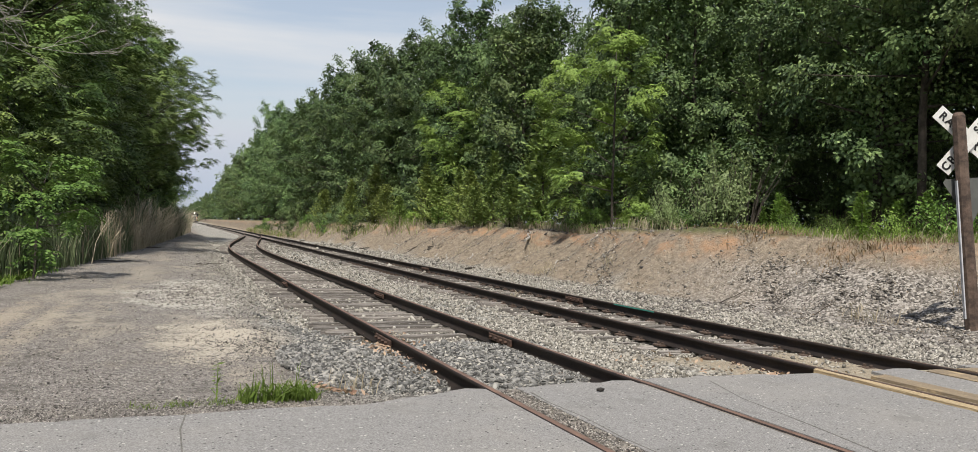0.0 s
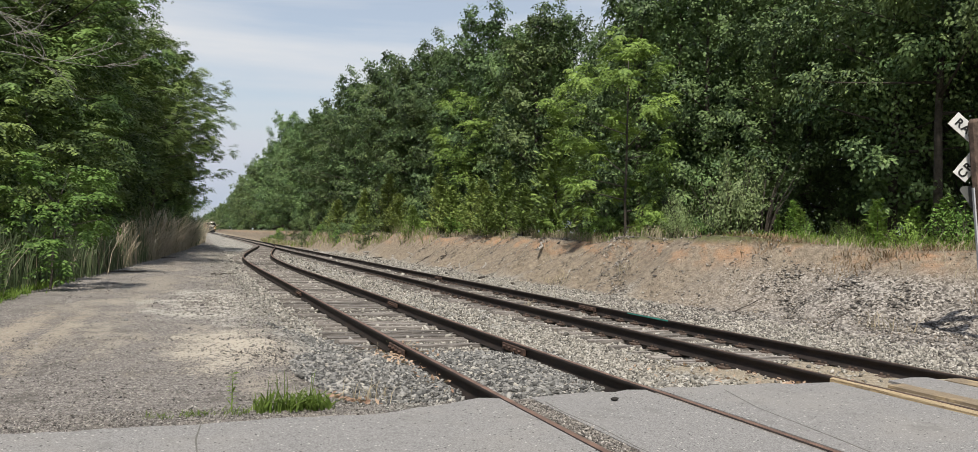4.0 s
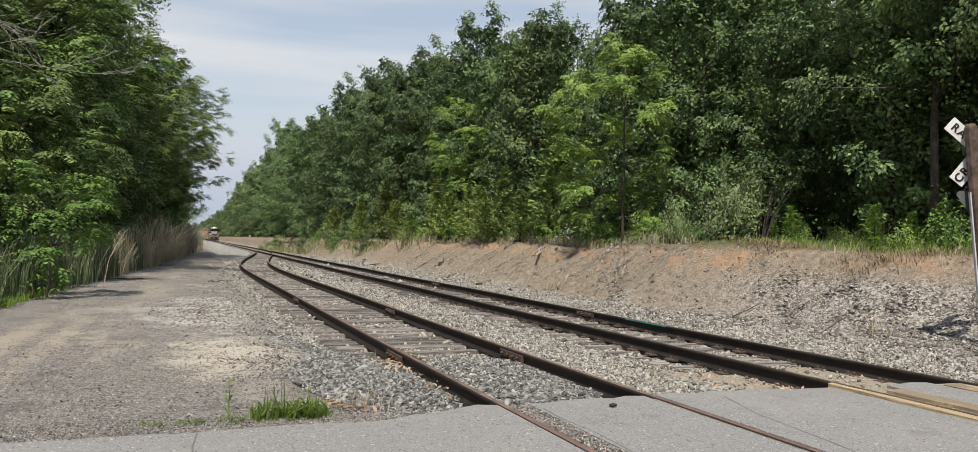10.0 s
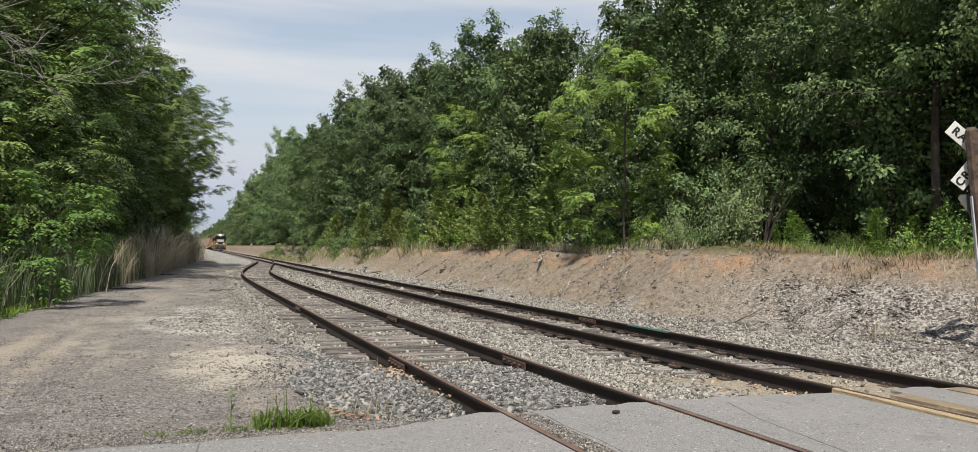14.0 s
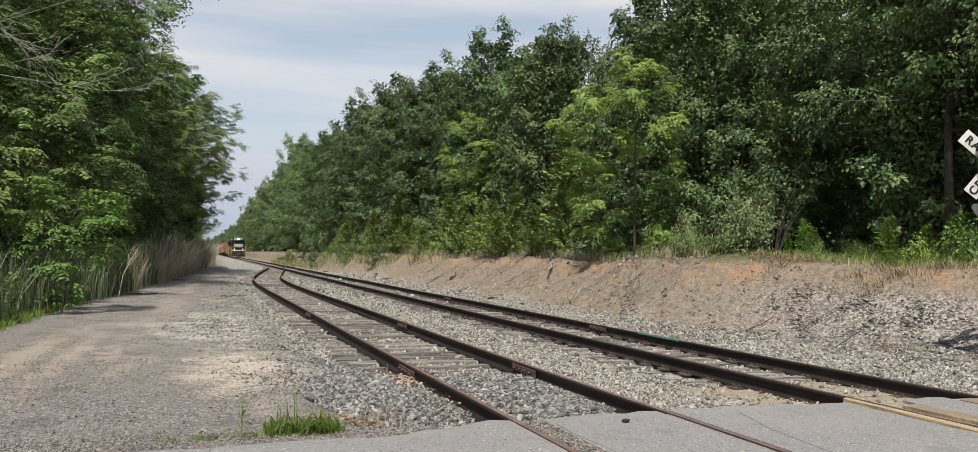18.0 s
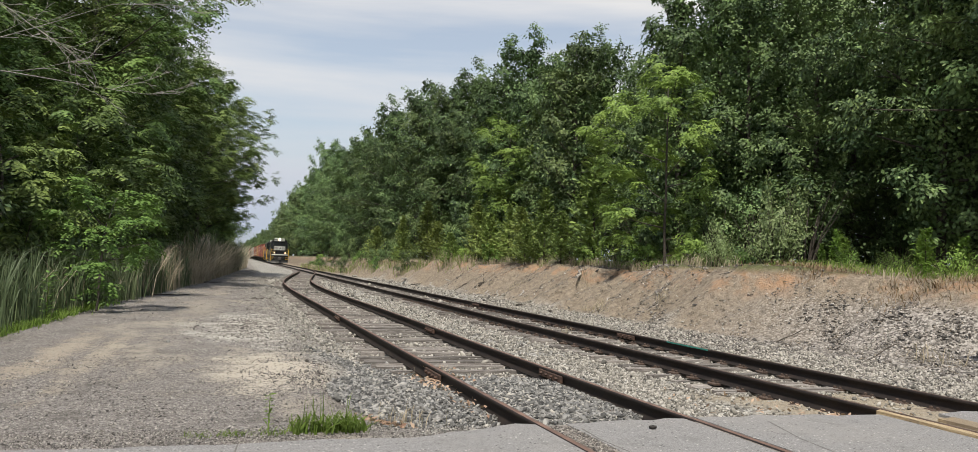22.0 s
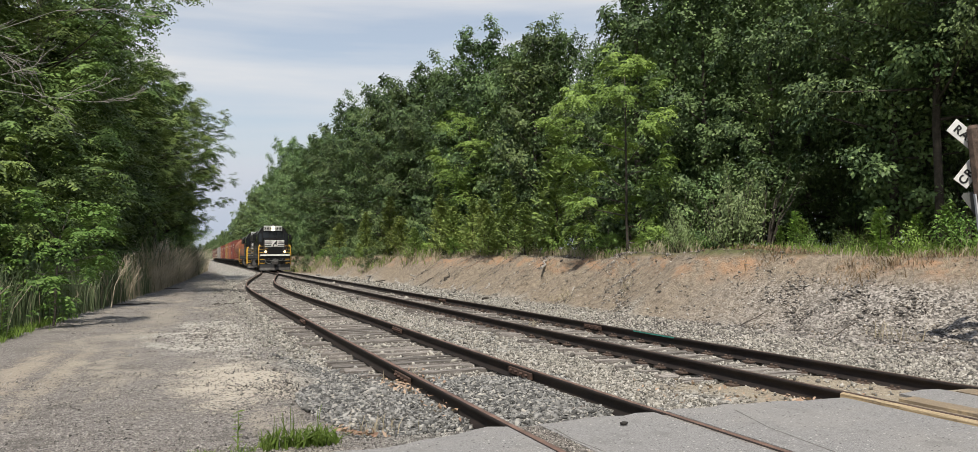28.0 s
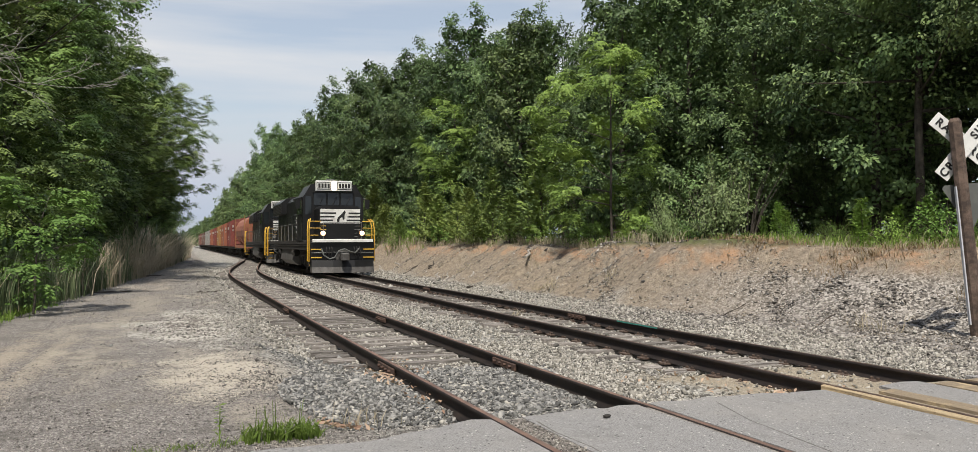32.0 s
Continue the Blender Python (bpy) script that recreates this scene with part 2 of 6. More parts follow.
    grassy = ramp(t, noise_node(t, 5, 6, 0.7, p).outputs["Fac"], [(0.3, (0.05, 0.045, 0.025)), (0.6, (0.11, 0.12, 0.045)), (0.8, (0.2, 0.17, 0.09))])
    chips = ramp(t, cc.outputs["Red"], [(0.0, (0.06, 0.053, 0.047)), (0.5, (0.23, 0.208, 0.185)), (1.0, (0.48, 0.445, 0.405))])
    c = mix(t, band(t, x, 0.7, 1.7), lane, ball)
    sandy = calc(t, "MULTIPLY", calc(t, "MULTIPLY", band(t, x, 4.9, 5.8), calc(t, "SUBTRACT", 1.0, band(t, x, 8.2, 9.0))), calc(t, "SUBTRACT", 1.0, band(t, y, 8.4, 10.0)))
    c = mix(t, calc(t, "MULTIPLY", sandy, 0.85), c, sand)
    c = mix(t, band(t, xs, 9.6, 10.8), c, soil)
    near = calc(t, "MULTIPLY", calc(t, "SUBTRACT", 1.0, band(t, y, 13.0, 19.0)), band(t, x, 8.6, 9.6))
    c = mix(t, calc(t, "MULTIPLY", near, calc(t, "SUBTRACT", 1.0, band(t, z, 0.5, 1.1))), c, chips)
    c = mix(t, calc(t, "MULTIPLY", band(t, calc(t, "ADD", z, calc(t, "MULTIPLY", calc(t, "SUBTRACT", patch2, 0.5), 0.5)), 1.28, 1.5), band(t, x, 8.0, 9.0)), c, grassy)
    c = mix(t, calc(t, "SUBTRACT", 1.0, band(t, x, -4.6, -3.3)), c, grassy)
    link(t, c, b.inputs["Base Color"])
    b.inputs["Roughness"].default_value = 0.95
    hgt = calc(t, "ADD", calc(t, "MULTIPLY", stones.outputs["Distance"], -0.6), grain)
    bump(t, b, hgt, 0.9, 0.04)
    return m


def asphalt_mat():
    m, t, b = node_mat("worn_asphalt")
    p = place(t)
    grain = noise_node(t, 90, 3, 0.7, p).outputs["Fac"]
    patch = noise_node(t, 0.7, 6, 0.65, p).outputs["Fac"]
    c = ramp(t, grain, [(0.35, (0.135, 0.131, 0.128)), (0.5, (0.218, 0.212, 0.207)), (0.65, (0.31, 0.302, 0.294))])
    c = mix(t, calc(t, "MULTIPLY", band(t, patch, 0.45, 0.7), 0.45), c, (0.27, 0.255, 0.235))
    stain = noise_node(t, 2.2, 7, 0.7, p).outputs["Fac"]
    c = mix(t, calc(t, "MULTIPLY", band(t, stain, 0.54, 0.70), 0.5), c, (0.13, 0.126, 0.12))
    pits = t.nodes.new("ShaderNodeTexVoronoi")
    pits.inputs["Scale"].default_value = 42
    link(t, p, pits.inputs["Vector"])
    pc = t.nodes.new("ShaderNodeSeparateColor")
    link(t, pits.outputs["Color"], pc.inputs[0])
    core = calc(t, "SUBTRACT", 1.0, band(t, pits.outputs["Distance"], 0.28, 0.42))
    # open pits and pale chips in the worn binder
    c = mix(t, calc(t, "MULTIPLY", core, calc(t, "GREATER_THAN", pc.outputs["Red"], 0.94)), c, (0.05, 0.047, 0.045))
    c = mix(t, calc(t, "MULTIPLY", core, calc(t, "GREATER_THAN", pc.outputs["Green"], 0.94)), c, (0.46, 0.44, 0.41))
    link(t, c, b.inputs["Base Color"])
    b.inputs["Roughness"].default_value = 0.9
    bump(t, b, grain, 0.7, 0.008)
    return m


def tie_mat():
    m, t, b = node_mat("weathered_tie_wood")
    v = local(t)
    mpn = t.nodes.new("ShaderNodeMapping")
    mpn.inputs["Scale"].default_value = (1.2, 22, 22)
    link(t, v, mpn.inputs["Vector"])
    g = noise_node(t, 3, 7, 0.7, mpn.outputs["Vector"]).outputs["Fac"]
    c = ramp(t, g, [(0.3, (0.045, 0.036, 0.03)), (0.5, (0.20, 0.180, 0.162)), (0.75, (0.40, 0.37, 0.34))])
    h = t.nodes.new("ShaderNodeHueSaturation")
    link(t, c, h.inputs["Color"])
    link(t, calc(t, "ADD", calc(t, "MULTIPLY", chance(t), 0.7), 0.6), h.inputs["Value"])
    link(t, h.outputs["Color"], b.inputs["Base Color"])
    b.inputs["Roughness"].default_value = 0.9
    bump(t, b, g, 0.6, 0.01)
    return m


def timber_mat(name, wear):
    m, t, b = node_mat(name)
    mpn = t.nodes.new("ShaderNodeMapping")
    mpn.inputs["Scale"].default_value = (26, 0.9, 26)
    link(t, place(t), mpn.inputs["Vector"])
    g = noise_node(t, 2.4, 8, 0.72, mpn.outputs["Vector"]).outputs["Fac"]
    c = ramp(t, g, [(0.32, (0.09, 0.066, 0.045)), (0.46, (0.37, 0.28, 0.165)), (0.7, (0.57, 0.46, 0.295))])
    w = noise_node(t, 3.2, 6, 0.7, place(t)).outputs["Fac"]
    c = mix(t, calc(t, "MULTIPLY", band(t, w, 0.5 - wear, 0.68 - wear), 0.72), c, (0.17, 0.135, 0.10))
    link(t, c, b.inputs["Base Color"])
    b.inputs["Roughness"].default_value = 0.9
    bump(t, b, g, 0.8, 0.02)
    return m


GROUND, ASPHALT, TIE = ground_mat(), asphalt_mat(), tie_mat()
RAIL_RUST = worn("rail_rust", (0.036, 0.025, 0.020), (0.014, 0.010, 0.009), 5, 0.75, 0.2, 50, 0.4)
RAIL_RED = worn("red_rusted_rail_head", (0.22, 0.135, 0.10), (0.12, 0.075, 0.058), 4, 0.75, 0.1, 60, 0.3)
RAIL_TOP = worn("rail_head_steel", (0.19, 0.125, 0.095), (0.10, 0.062, 0.047), 3, 0.5, 0.6, 40, 0.2)
RUST = worn("orange_rust", (0.125, 0.085, 0.063), (0.06, 0.041, 0.032), 14, 0.85, 0.1, 70, 0.4)
TIMBER, TIMBER_OLD = timber_mat("yellow_crossing_timber", 0.0), timber_mat("splintered_crossing_timber", 0.18)
BARK = worn("bark", (0.105, 0.088, 0.07), (0.04, 0.033, 0.027), 5, 0.9, 0, 25, 0.8, 0.03)
LEAF = leaf_mat("broad_leaves", (0.245, 0.345, 0.125), (0.066, 0.109, 0.044), (0.016, 0.029, 0.012), 0.08)
LEAF_WALNUT = leaf_mat("walnut_leaflets", (0.235, 0.325, 0.085), (0.08, 0.128, 0.037), (0.018, 0.033, 0.011), 0.1)
LEAF_LIME = leaf_mat("bright_compound_leaves", (0.27, 0.41, 0.09), (0.15, 0.255, 0.057), (0.05, 0.10, 0.022), 0.17)
LEAF_GREY = leaf_mat("silvery_shrub_leaves", (0.42, 0.53, 0.27), (0.28, 0.385, 0.17), (0.12, 0.18, 0.07))
LEAF_CEDAR = leaf_mat("cedar_foliage", (0.25, 0.31, 0.085), (0.15, 0.20, 0.052), (0.06, 0.09, 0.024), 0.12)
GRASS = leaf_mat("grass_blades", (0.27, 0.40, 0.085), (0.17, 0.28, 0.05), (0.08, 0.15, 0.025), 0.4)
RAIL_PAINT = worn("dull_handrail_paint", (0.22, 0.22, 0.21), (0.12, 0.12, 0.115), 4, 0.6)
TANK = worn("dark_grey_tank_paint", (0.15, 0.145, 0.14), (0.075, 0.07, 0.066), 2, 0.6, 0, 20, 0.2)
REED = leaf_mat("green_reed_blades", (0.17, 0.205, 0.11), (0.072, 0.098, 0.048), (0.033, 0.046, 0.022), 0.12)
STRAW = leaf_mat("dry_reed_stalks", (0.64, 0.56, 0.42), (0.50, 0.43, 0.315), (0.28, 0.235, 0.17), 0.3)
BROWN_WEED = leaf_mat("dead_weed_stalks", (0.34, 0.235, 0.15), (0.21, 0.14, 0.09), (0.10, 0.066, 0.043), 0.1)
DEADWOOD = worn("dead_wood", (0.42, 0.40, 0.37), (0.27, 0.25, 0.225), 8, 0.9, 0, 40, 0.5)
LOCO_BLACK = worn("black_loco_paint", (0.015, 0.015, 0.016), (0.009, 0.009, 0.009), 1.2, 0.42, 0, 30, 0.08, 0.002, 0, (0.02, 0.0185, 0.017))
LOCO_BLACK.node_tree.nodes["Principled BSDF"].inputs["Specular IOR Level"].default_value = 0.3
UNDER = worn("underframe_grime", (0.050, 0.044, 0.038), (0.020, 0.018, 0.016), 3, 0.8, 0.1, 30, 0.3)
PLOW = worn("plow_steel", (0.13, 0.125, 0.12), (0.06, 0.056, 0.052), 3, 0.6, 0.3, 30, 0.3)
YELLOW = worn("handrail_yellow", (0.80, 0.50, 0.05), (0.55, 0.32, 0.04), 4, 0.5, 0, 40, 0.1)
WHITE = worn("white_paint", (0.78, 0.78, 0.76), (0.60, 0.60, 0.57), 3, 0.5, 0, 40, 0.08, 0.001, 0, (0.45, 0.44, 0.41))
BLACK_INK = worn("black_ink", (0.015, 0.015, 0.015), (0.01, 0.01, 0.01), 4, 0.6)
SIGN_BACK = worn("galvanised_sheet", (0.13, 0.135, 0.125), (0.085, 0.09, 0.085), 3, 0.65, 0.0, 50, 0.1, 0.001)
LAMP = glow("headlight", (1.0, 0.80, 0.52), 22.0)
LAMP_DIM = glow("ditch_light", (1.0, 0.66, 0.36), 3.0)
LAMP_OFF = worn("unlit_lamp_glass", (0.30, 0.29, 0.27), (0.2, 0.19, 0.18), 6, 0.2)
mm, tt, bb = node_mat("cab_glass")
bb.inputs["Base Color"].default_value, bb.inputs["Roughness"].default_value = (0.02, 0.024, 0.026, 1), 0.06
CAB_GLASS = mm


def car_paint(name, light, dark, grime=(0.12, 0.085, 0.06)):
    return worn(name, light, dark, 0.9, 0.62, 0, 22, 0.12, 0.003, 0.05, grime)


ORANGE = car_paint("faded_orange_car_paint", (0.37, 0.135, 0.078), (0.26, 0.09, 0.053))
RED = car_paint("oxide_red_car_paint", (0.27, 0.068, 0.055), (0.17, 0.045, 0.038))
AMBER = car_paint("weathered_yellow_car_paint", (0.40, 0.22, 0.075), (0.27, 0.14, 0.055))
GREY = car_paint("grey_car_paint", (0.36, 0.35, 0.335), (0.23, 0.22, 0.21))
BROWN = car_paint("brown_car_paint", (0.17, 0.095, 0.075), (0.11, 0.062, 0.05))


# ---- building helpers ----
def fast_mesh(name, verts, faces, material=None, smooth=False):
    """A mesh from arrays of points and of equal-sized faces."""
    verts, faces = np.asarray(verts, np.float32), np.asarray(faces, np.int32)
    me = bpy.data.meshes.new(name)
    n, k = faces.shape
    me.vertices.add(len(verts))
    me.vertices.foreach_set("co", verts.ravel())
    me.loops.add(n * k)
    me.loops.foreach_set("vertex_index", faces.ravel())
    me.polygons.add(n)
    me.polygons.foreach_set("loop_start", np.arange(0, n * k, k, dtype=np.int32))
    me.update(calc_edges=True)
    if smooth:
        me.polygons.foreach_set("use_smooth", np.ones(n, bool))
    if material:
        me.materials.append(material)
    return me


def part(name, bm, material, parent, label="", smooth=False):
    """Links a bmesh (or a mesh) as one mesh object under a thing or part."""
    if isinstance(bm, bpy.types.Mesh):
        me = bm
    else:
        me = bpy.data.meshes.new(name)
        bm.normal_update()
        bm.to_mesh(me)
        bm.free()
        me.materials.append(material)
        if smooth:
            me.polygons.foreach_set("use_smooth", np.ones(len(me.polygons), bool))
    ob = new(name, me)
    if parent:
        ob.parent = parent
    if label:
        tagged(ob, label)
    return ob


def put(ob, x, y, z, rx=0, ry=0, rz=0, s=1.0):
    ob.matrix_basis = pose(x, y, z, rx, ry, rz) @ Matrix.Scale(s, 4)
    return ob


def solid(bm, pts, faces):
    vs = [bm.verts.new(p) for p in pts]
    for f in faces:
        bm.faces.new([vs[i] for i in f])


def box(bm, x0, x1, y0, y1, z0, z1, c=0.0):
    """A block, with its upright edges and top chamfered by c."""
    if c <= 0:
        solid(bm, [(x, y, z) for z in (z0, z1) for x, y in ((x0, y0), (x1, y0), (x1, y1), (x0, y1))],
              [(3, 2, 1, 0), (4, 5, 6, 7), (0, 1, 5, 4), (1, 2, 6, 5), (2, 3, 7, 6), (3, 0, 4, 7)])
        return bm
    ring = [(x0 + c, y0), (x1 - c, y0), (x1, y0 + c), (x1, y1 - c), (x1 - c, y1), (x0 + c, y1), (x0, y1 - c), (x0, y0 + c)]
    mx_, my_ = (x0 + x1) / 2, (y0 + y1) / 2
    kx, ky = 1 - 2 * c / (x1 - x0), 1 - 2 * c / (y1 - y0)
    top = [(mx_ + (x - mx_) * kx, my_ + (y - my_) * ky) for x, y in ring]
    pts = [(x, y, z0) for x, y in ring] + [(x, y, z1 - c) for x, y in ring] + [(x, y, z1) for x, y in top]
    faces = [tuple(range(7, -1, -1)), tuple(range(16, 24))]
    for k in (0, 8):
        faces += [(k + i, k + (i + 1) % 8, k + 8 + (i + 1) % 8, k + 8 + i) for i in range(8)]
    solid(bm, pts, faces)
    return bm


def tube(bm, points, radii, n=8, caps=True):
    """A round bar along points."""
    pts = [Vector(p) for p in points]
    if isinstance(radii, (int, float)):
        radii = [radii] * len(pts)
    rings, ref = [], None
    for i, p in enumerate(pts):
        d = (pts[min(i + 1, len(pts) - 1)] - pts[max(i - 1, 0)]).normalized()
        if ref is None:
            ref = Vector((0, 0, 1)) if abs(d.z) < 0.9 else Vector((1, 0, 0))
        u = d.cross(ref).normalized()
        v = d.cross(u)
        ref = u.cross(d)
        rings.append([bm.verts.new(p + (u * math.cos(a) + v * math.sin(a)) * radii[i]) for a in (2 * math.pi * k / n for k in range(n))])
    for a, b in zip(rings, rings[1:]):
        for k in range(n):
            bm.faces.new((a[k], a[(k + 1) % n], b[(k + 1) % n], b[k]))
    if caps:
        bm.faces.new(rings[0][::-1])
        bm.faces.new(rings[-1])
    return bm


def prism(bm, outline, axis, a, b):
    """An outline of 2D points drawn out along an axis ('x', 'y' or 'z') from a to b."""
    def p3(u, v, w):
        return {"x": (w, u, v), "y": (u, w, v), "z": (u, v, w)}[axis]
    lo, hi = [bm.verts.new(p3(u, v, a)) for u, v in outline], [bm.verts.new(p3(u, v, b)) for u, v in outline]
    n = len(outline)
    bm.faces.new(lo[::-1])
    bm.faces.new(hi)
    for i in range(n):
        bm.faces.new((lo[i], lo[(i + 1) % n], hi[(i + 1) % n], hi[i]))
    bmesh.ops.recalc_face_normals(bm, faces=bm.faces)
    return bm


def B():
    return bmesh.new()


# ---- the plan: y runs along the railway, x to its right, z = 0 at the top of the rails ----
GAUGE = 1.507
ROAD_EDGE = 6.5


def main_x(y):
    return 7.03 - 0.003 * y - 1.6e-5 * y * y


SY = np.array([-40, 0, 5, 10, 20, 30, 38, 43, 47, 52, 56, 64, 72, 80, 88, 96])
SX = np.array([4.3, 3.37, 3.25, 3.15, 3.0, 2.78, 2.71, 2.79, 3.0, 3.38, 3.74, 4.52, 5.32, 6.0, 6.45, 6.60])
_ys = np.linspace(-40, 96, 545)
_xs = np.interp(_ys, SY, SX)
for _ in range(3):
    _xs[8:-8] = np.convolve(_xs, np.ones(17) / 17, "valid")


def siding_x(y):
    return float(np.interp(y, _ys, _xs))


def ground_z(x, y):
    """The lie of the land across the tracks."""
    shift = np.clip((y - 50) / 60, 0, 1) * 2.6 + 1.6e-5 * y * y
    xb = x + (shift - 2.4 * np.clip((19 - y) / 9, 0, 1)) * np.clip((x - 8.5) / 2, 0, 1)
    z = np.where(x < 1.0, -0.05, -0.05 - 0.19 * np.clip((x - 1.0) / 0.7, 0, 1))
    z = z + 0.12 * np.clip((x - 8.6) / 1.6, 0, 1)
    n = 0.30 * np.sin(y * 0.55 + 1.3) + 0.22 * np.sin(y * 1.31) + 0.14 * np.sin(y * 2.7 + x) + 0.09 * np.sin(y * 5.3 + 2 * x)
    rise = np.clip((xb - 10.5 - n) / (2.3 + 0.3 * np.sin(y * 0.23)), 0, 1)
    z = z + (1.5 + 0.10 * np.sin(y * 0.41) + 0.07 * np.sin(y * 1.13 + 1)) * (rise ** 1.15) + 0.25 * np.clip((xb - 13.2) / 8, 0, 1)
    z = z - 0.5 * np.clip((-3.3 - x) / 2.5, 0, 1)
    z = z + 0.075 * np.clip((9.4 - y) / 1.4, 0, 1) * np.clip((x - 5.1) / 0.5, 0, 1) * np.clip((8.6 - x) / 0.6, 0, 1)
    z = z + 0.088 * np.clip((10.7 - y) / 1.1, 0, 1) * np.clip((y - 7.05) / 0.35, 0, 1) * np.clip((x - 1.45) / 0.4, 0, 1) * np.clip((4.7 - x) / 0.5, 0, 1)
    far = np.clip((np.abs(x) - 60) / 300, 0, 1)
    z = z * (1 - far)
    ramp_ = np.clip((ROAD_EDGE + 0.45 - y) / 0.45, 0, 1)
    flat = np.where((y < ROAD_EDGE + 0.45) & (x < 15) & (x > -30), ramp_, 0)
    return z * (1 - flat) + (-0.03) * flat


# ---- ground, road and tracks ----
def lines(*spans):
    """Grid lines from (start, stop, step) spans."""
    return np.unique(np.concatenate([np.arange(a, b, s) for a, b, s in spans] + [[spans[-1][1]]]))


def build_ground():
    xs = lines((-1600, -200, 200), (-200, -30, 17), (-30, -6, 2), (-6, -1, 0.5), (-1, 8.6, 0.3), (8.6, 15, 0.16), (15, 30, 1.5), (30, 200, 17), (200, 1600, 200))
    ys = lines((-800, -100, 100), (-100, -10, 15), (-10, 5.5, 1.5), (5.5, 8, 0.09), (8, 30, 0.2), (30, 80, 0.5), (80, 240, 2.5), (240, 700, 20), (700, 2600, 190))
    X, Y = np.meshgrid(xs, ys)
    Z = ground_z(X, Y)
    rng = np.random.RandomState(4)
    near = (np.abs(X - 5) < 11) & (Y > ROAD_EDGE + 0.3) & (Y < 90)
    Z = Z + near * rng.normal(0, 0.006, Z.shape)
    onbank = near & (X > 10.2) & (X < 15)
    lump = sum(a * np.sin(X * fx + Y * fy + p) for a, fx, fy, p in ((0.012, 3.1, 4.7, 0.3), (0.012, -5.2, 3.3, 1.9), (0.01, 7.4, -6.1, 2.2), (0.008, 9.7, 11.3, 0.7)))
    Z = Z + onbank * (rng.normal(0, 0.008, Z.shape) + lump)
    w = len(xs)
    i, j = np.meshgrid(np.arange(len(ys) - 1), np.arange(w - 1), indexing="ij")
    a = (i * w + j).ravel()
    me = fast_mesh("ground", np.stack([X, Y, Z], -1).reshape(-1, 3), np.stack([a, a + 1, a + w + 1, a + w], 1), GROUND, True)
    tagged(new("ground", me), "grey gravel lane, ballast and eroded earth bank", "ground", kind="structure")


build_ground()


GRIT_FILL = worn("gritty_flangeway_dirt", (0.33, 0.30, 0.262), (0.13, 0.115, 0.10), 9, 0.95, 0, 95, 0.8, 0.01)


def slab(bm, outline, z0, z1):
    prism(bm, outline, "z", z0, z1)


def build_road():
    """The asphalt crossing, in three strips parted by the rails, with a ragged far edge."""
    rng = random.Random(3)
    road = tagged(new("road"), "worn grey asphalt road crossing the two tracks", "road", kind="structure")

    def strip(xa, xb, name):
        bm = B()
        n = max(2, int(abs(xb(ROAD_EDGE) - xa(ROAD_EDGE)) / 0.16))
        edge = []
        for k in range(n + 1):
            f = k / n
            x = xa(ROAD_EDGE) * (1 - f) + xb(ROAD_EDGE) * f
            y = ROAD_EDGE + 0.06 * math.sin(x * 1.7) + rng.uniform(-0.05, 0.05)
            if x < 2.4:
                f2 = min(1.0, max(0.0, (x - 1.3) / 1.0))
                y = (6.04 + 0.03 * math.sin(x * 2.3) + rng.uniform(-0.03, 0.03)) * (1 - f2) + y * f2
            edge.append((x, y))
        outline = [(xa(-9), -9), (xb(-9), -9)] + edge[::-1]
        slab(bm, outline, -0.25, -0.004)
        part(name, bm, ASPHALT, road)

    h = GAUGE / 2
    strip(lambda y: -30, lambda y: siding_x(y) - h - 0.045, "asphalt")
    strip(lambda y: siding_x(y) - h + 0.23, lambda y: siding_x(y) + h - 0.09, "asphalt")
    strip(lambda y: siding_x(y) + h + 0.045, lambda y: main_x(y) - h - 0.245, "asphalt")
    strip(lambda y: main_x(y) - h + 0.43, lambda y: main_x(y) + h - 0.47, "asphalt")
    strip(lambda y: main_x(y) + h + 0.31, lambda y: 26, "asphalt")
    # packed dirt in the flangeways
    for cx in (lambda y: siding_x(y) - h, lambda y: siding_x(y) + h):
        bm = B()
        slab(bm, [(cx(-9) - 0.3, -9), (cx(-9) + 0.3, -9), (cx(ROAD_EDGE) + 0.3, ROAD_EDGE - 0.1), (cx(ROAD_EDGE) - 0.3, ROAD_EDGE - 0.1)], -0.2, -0.014)
        part("flangeway_fill", bm, GRIT_FILL, road)
    # cracks and patched seams
    for pts, r in (([(4.15, 3.6), (4.3, 4.6), (4.42, 5.6), (4.62, 6.3)], 0.006), ([(2.86, 2.6), (2.83, 3.4), (2.80, 4.2), (2.76, 4.7), (2.78, 5.3), (2.73, 5.8), (2.75, 6.2)], 0.007), ([(0.02, 4.8), (0.0, 5.6), (0.03, 6.0)], 0.005)):
        bm = B()
        left, right = [], []
        for k, (x, y) in enumerate(pts):
            w = r * rng.uniform(0.6, 1.3)
            left.append((x - w, y))
            right.append((x + w, y))
        slab(bm, left + right[::-1], -0.02, -0.0025)
        part("crack", bm, CRACK, road)


CRACK = worn("crack_dirt", (0.17, 0.16, 0.145), (0.095, 0.09, 0.082), 12, 0.9)

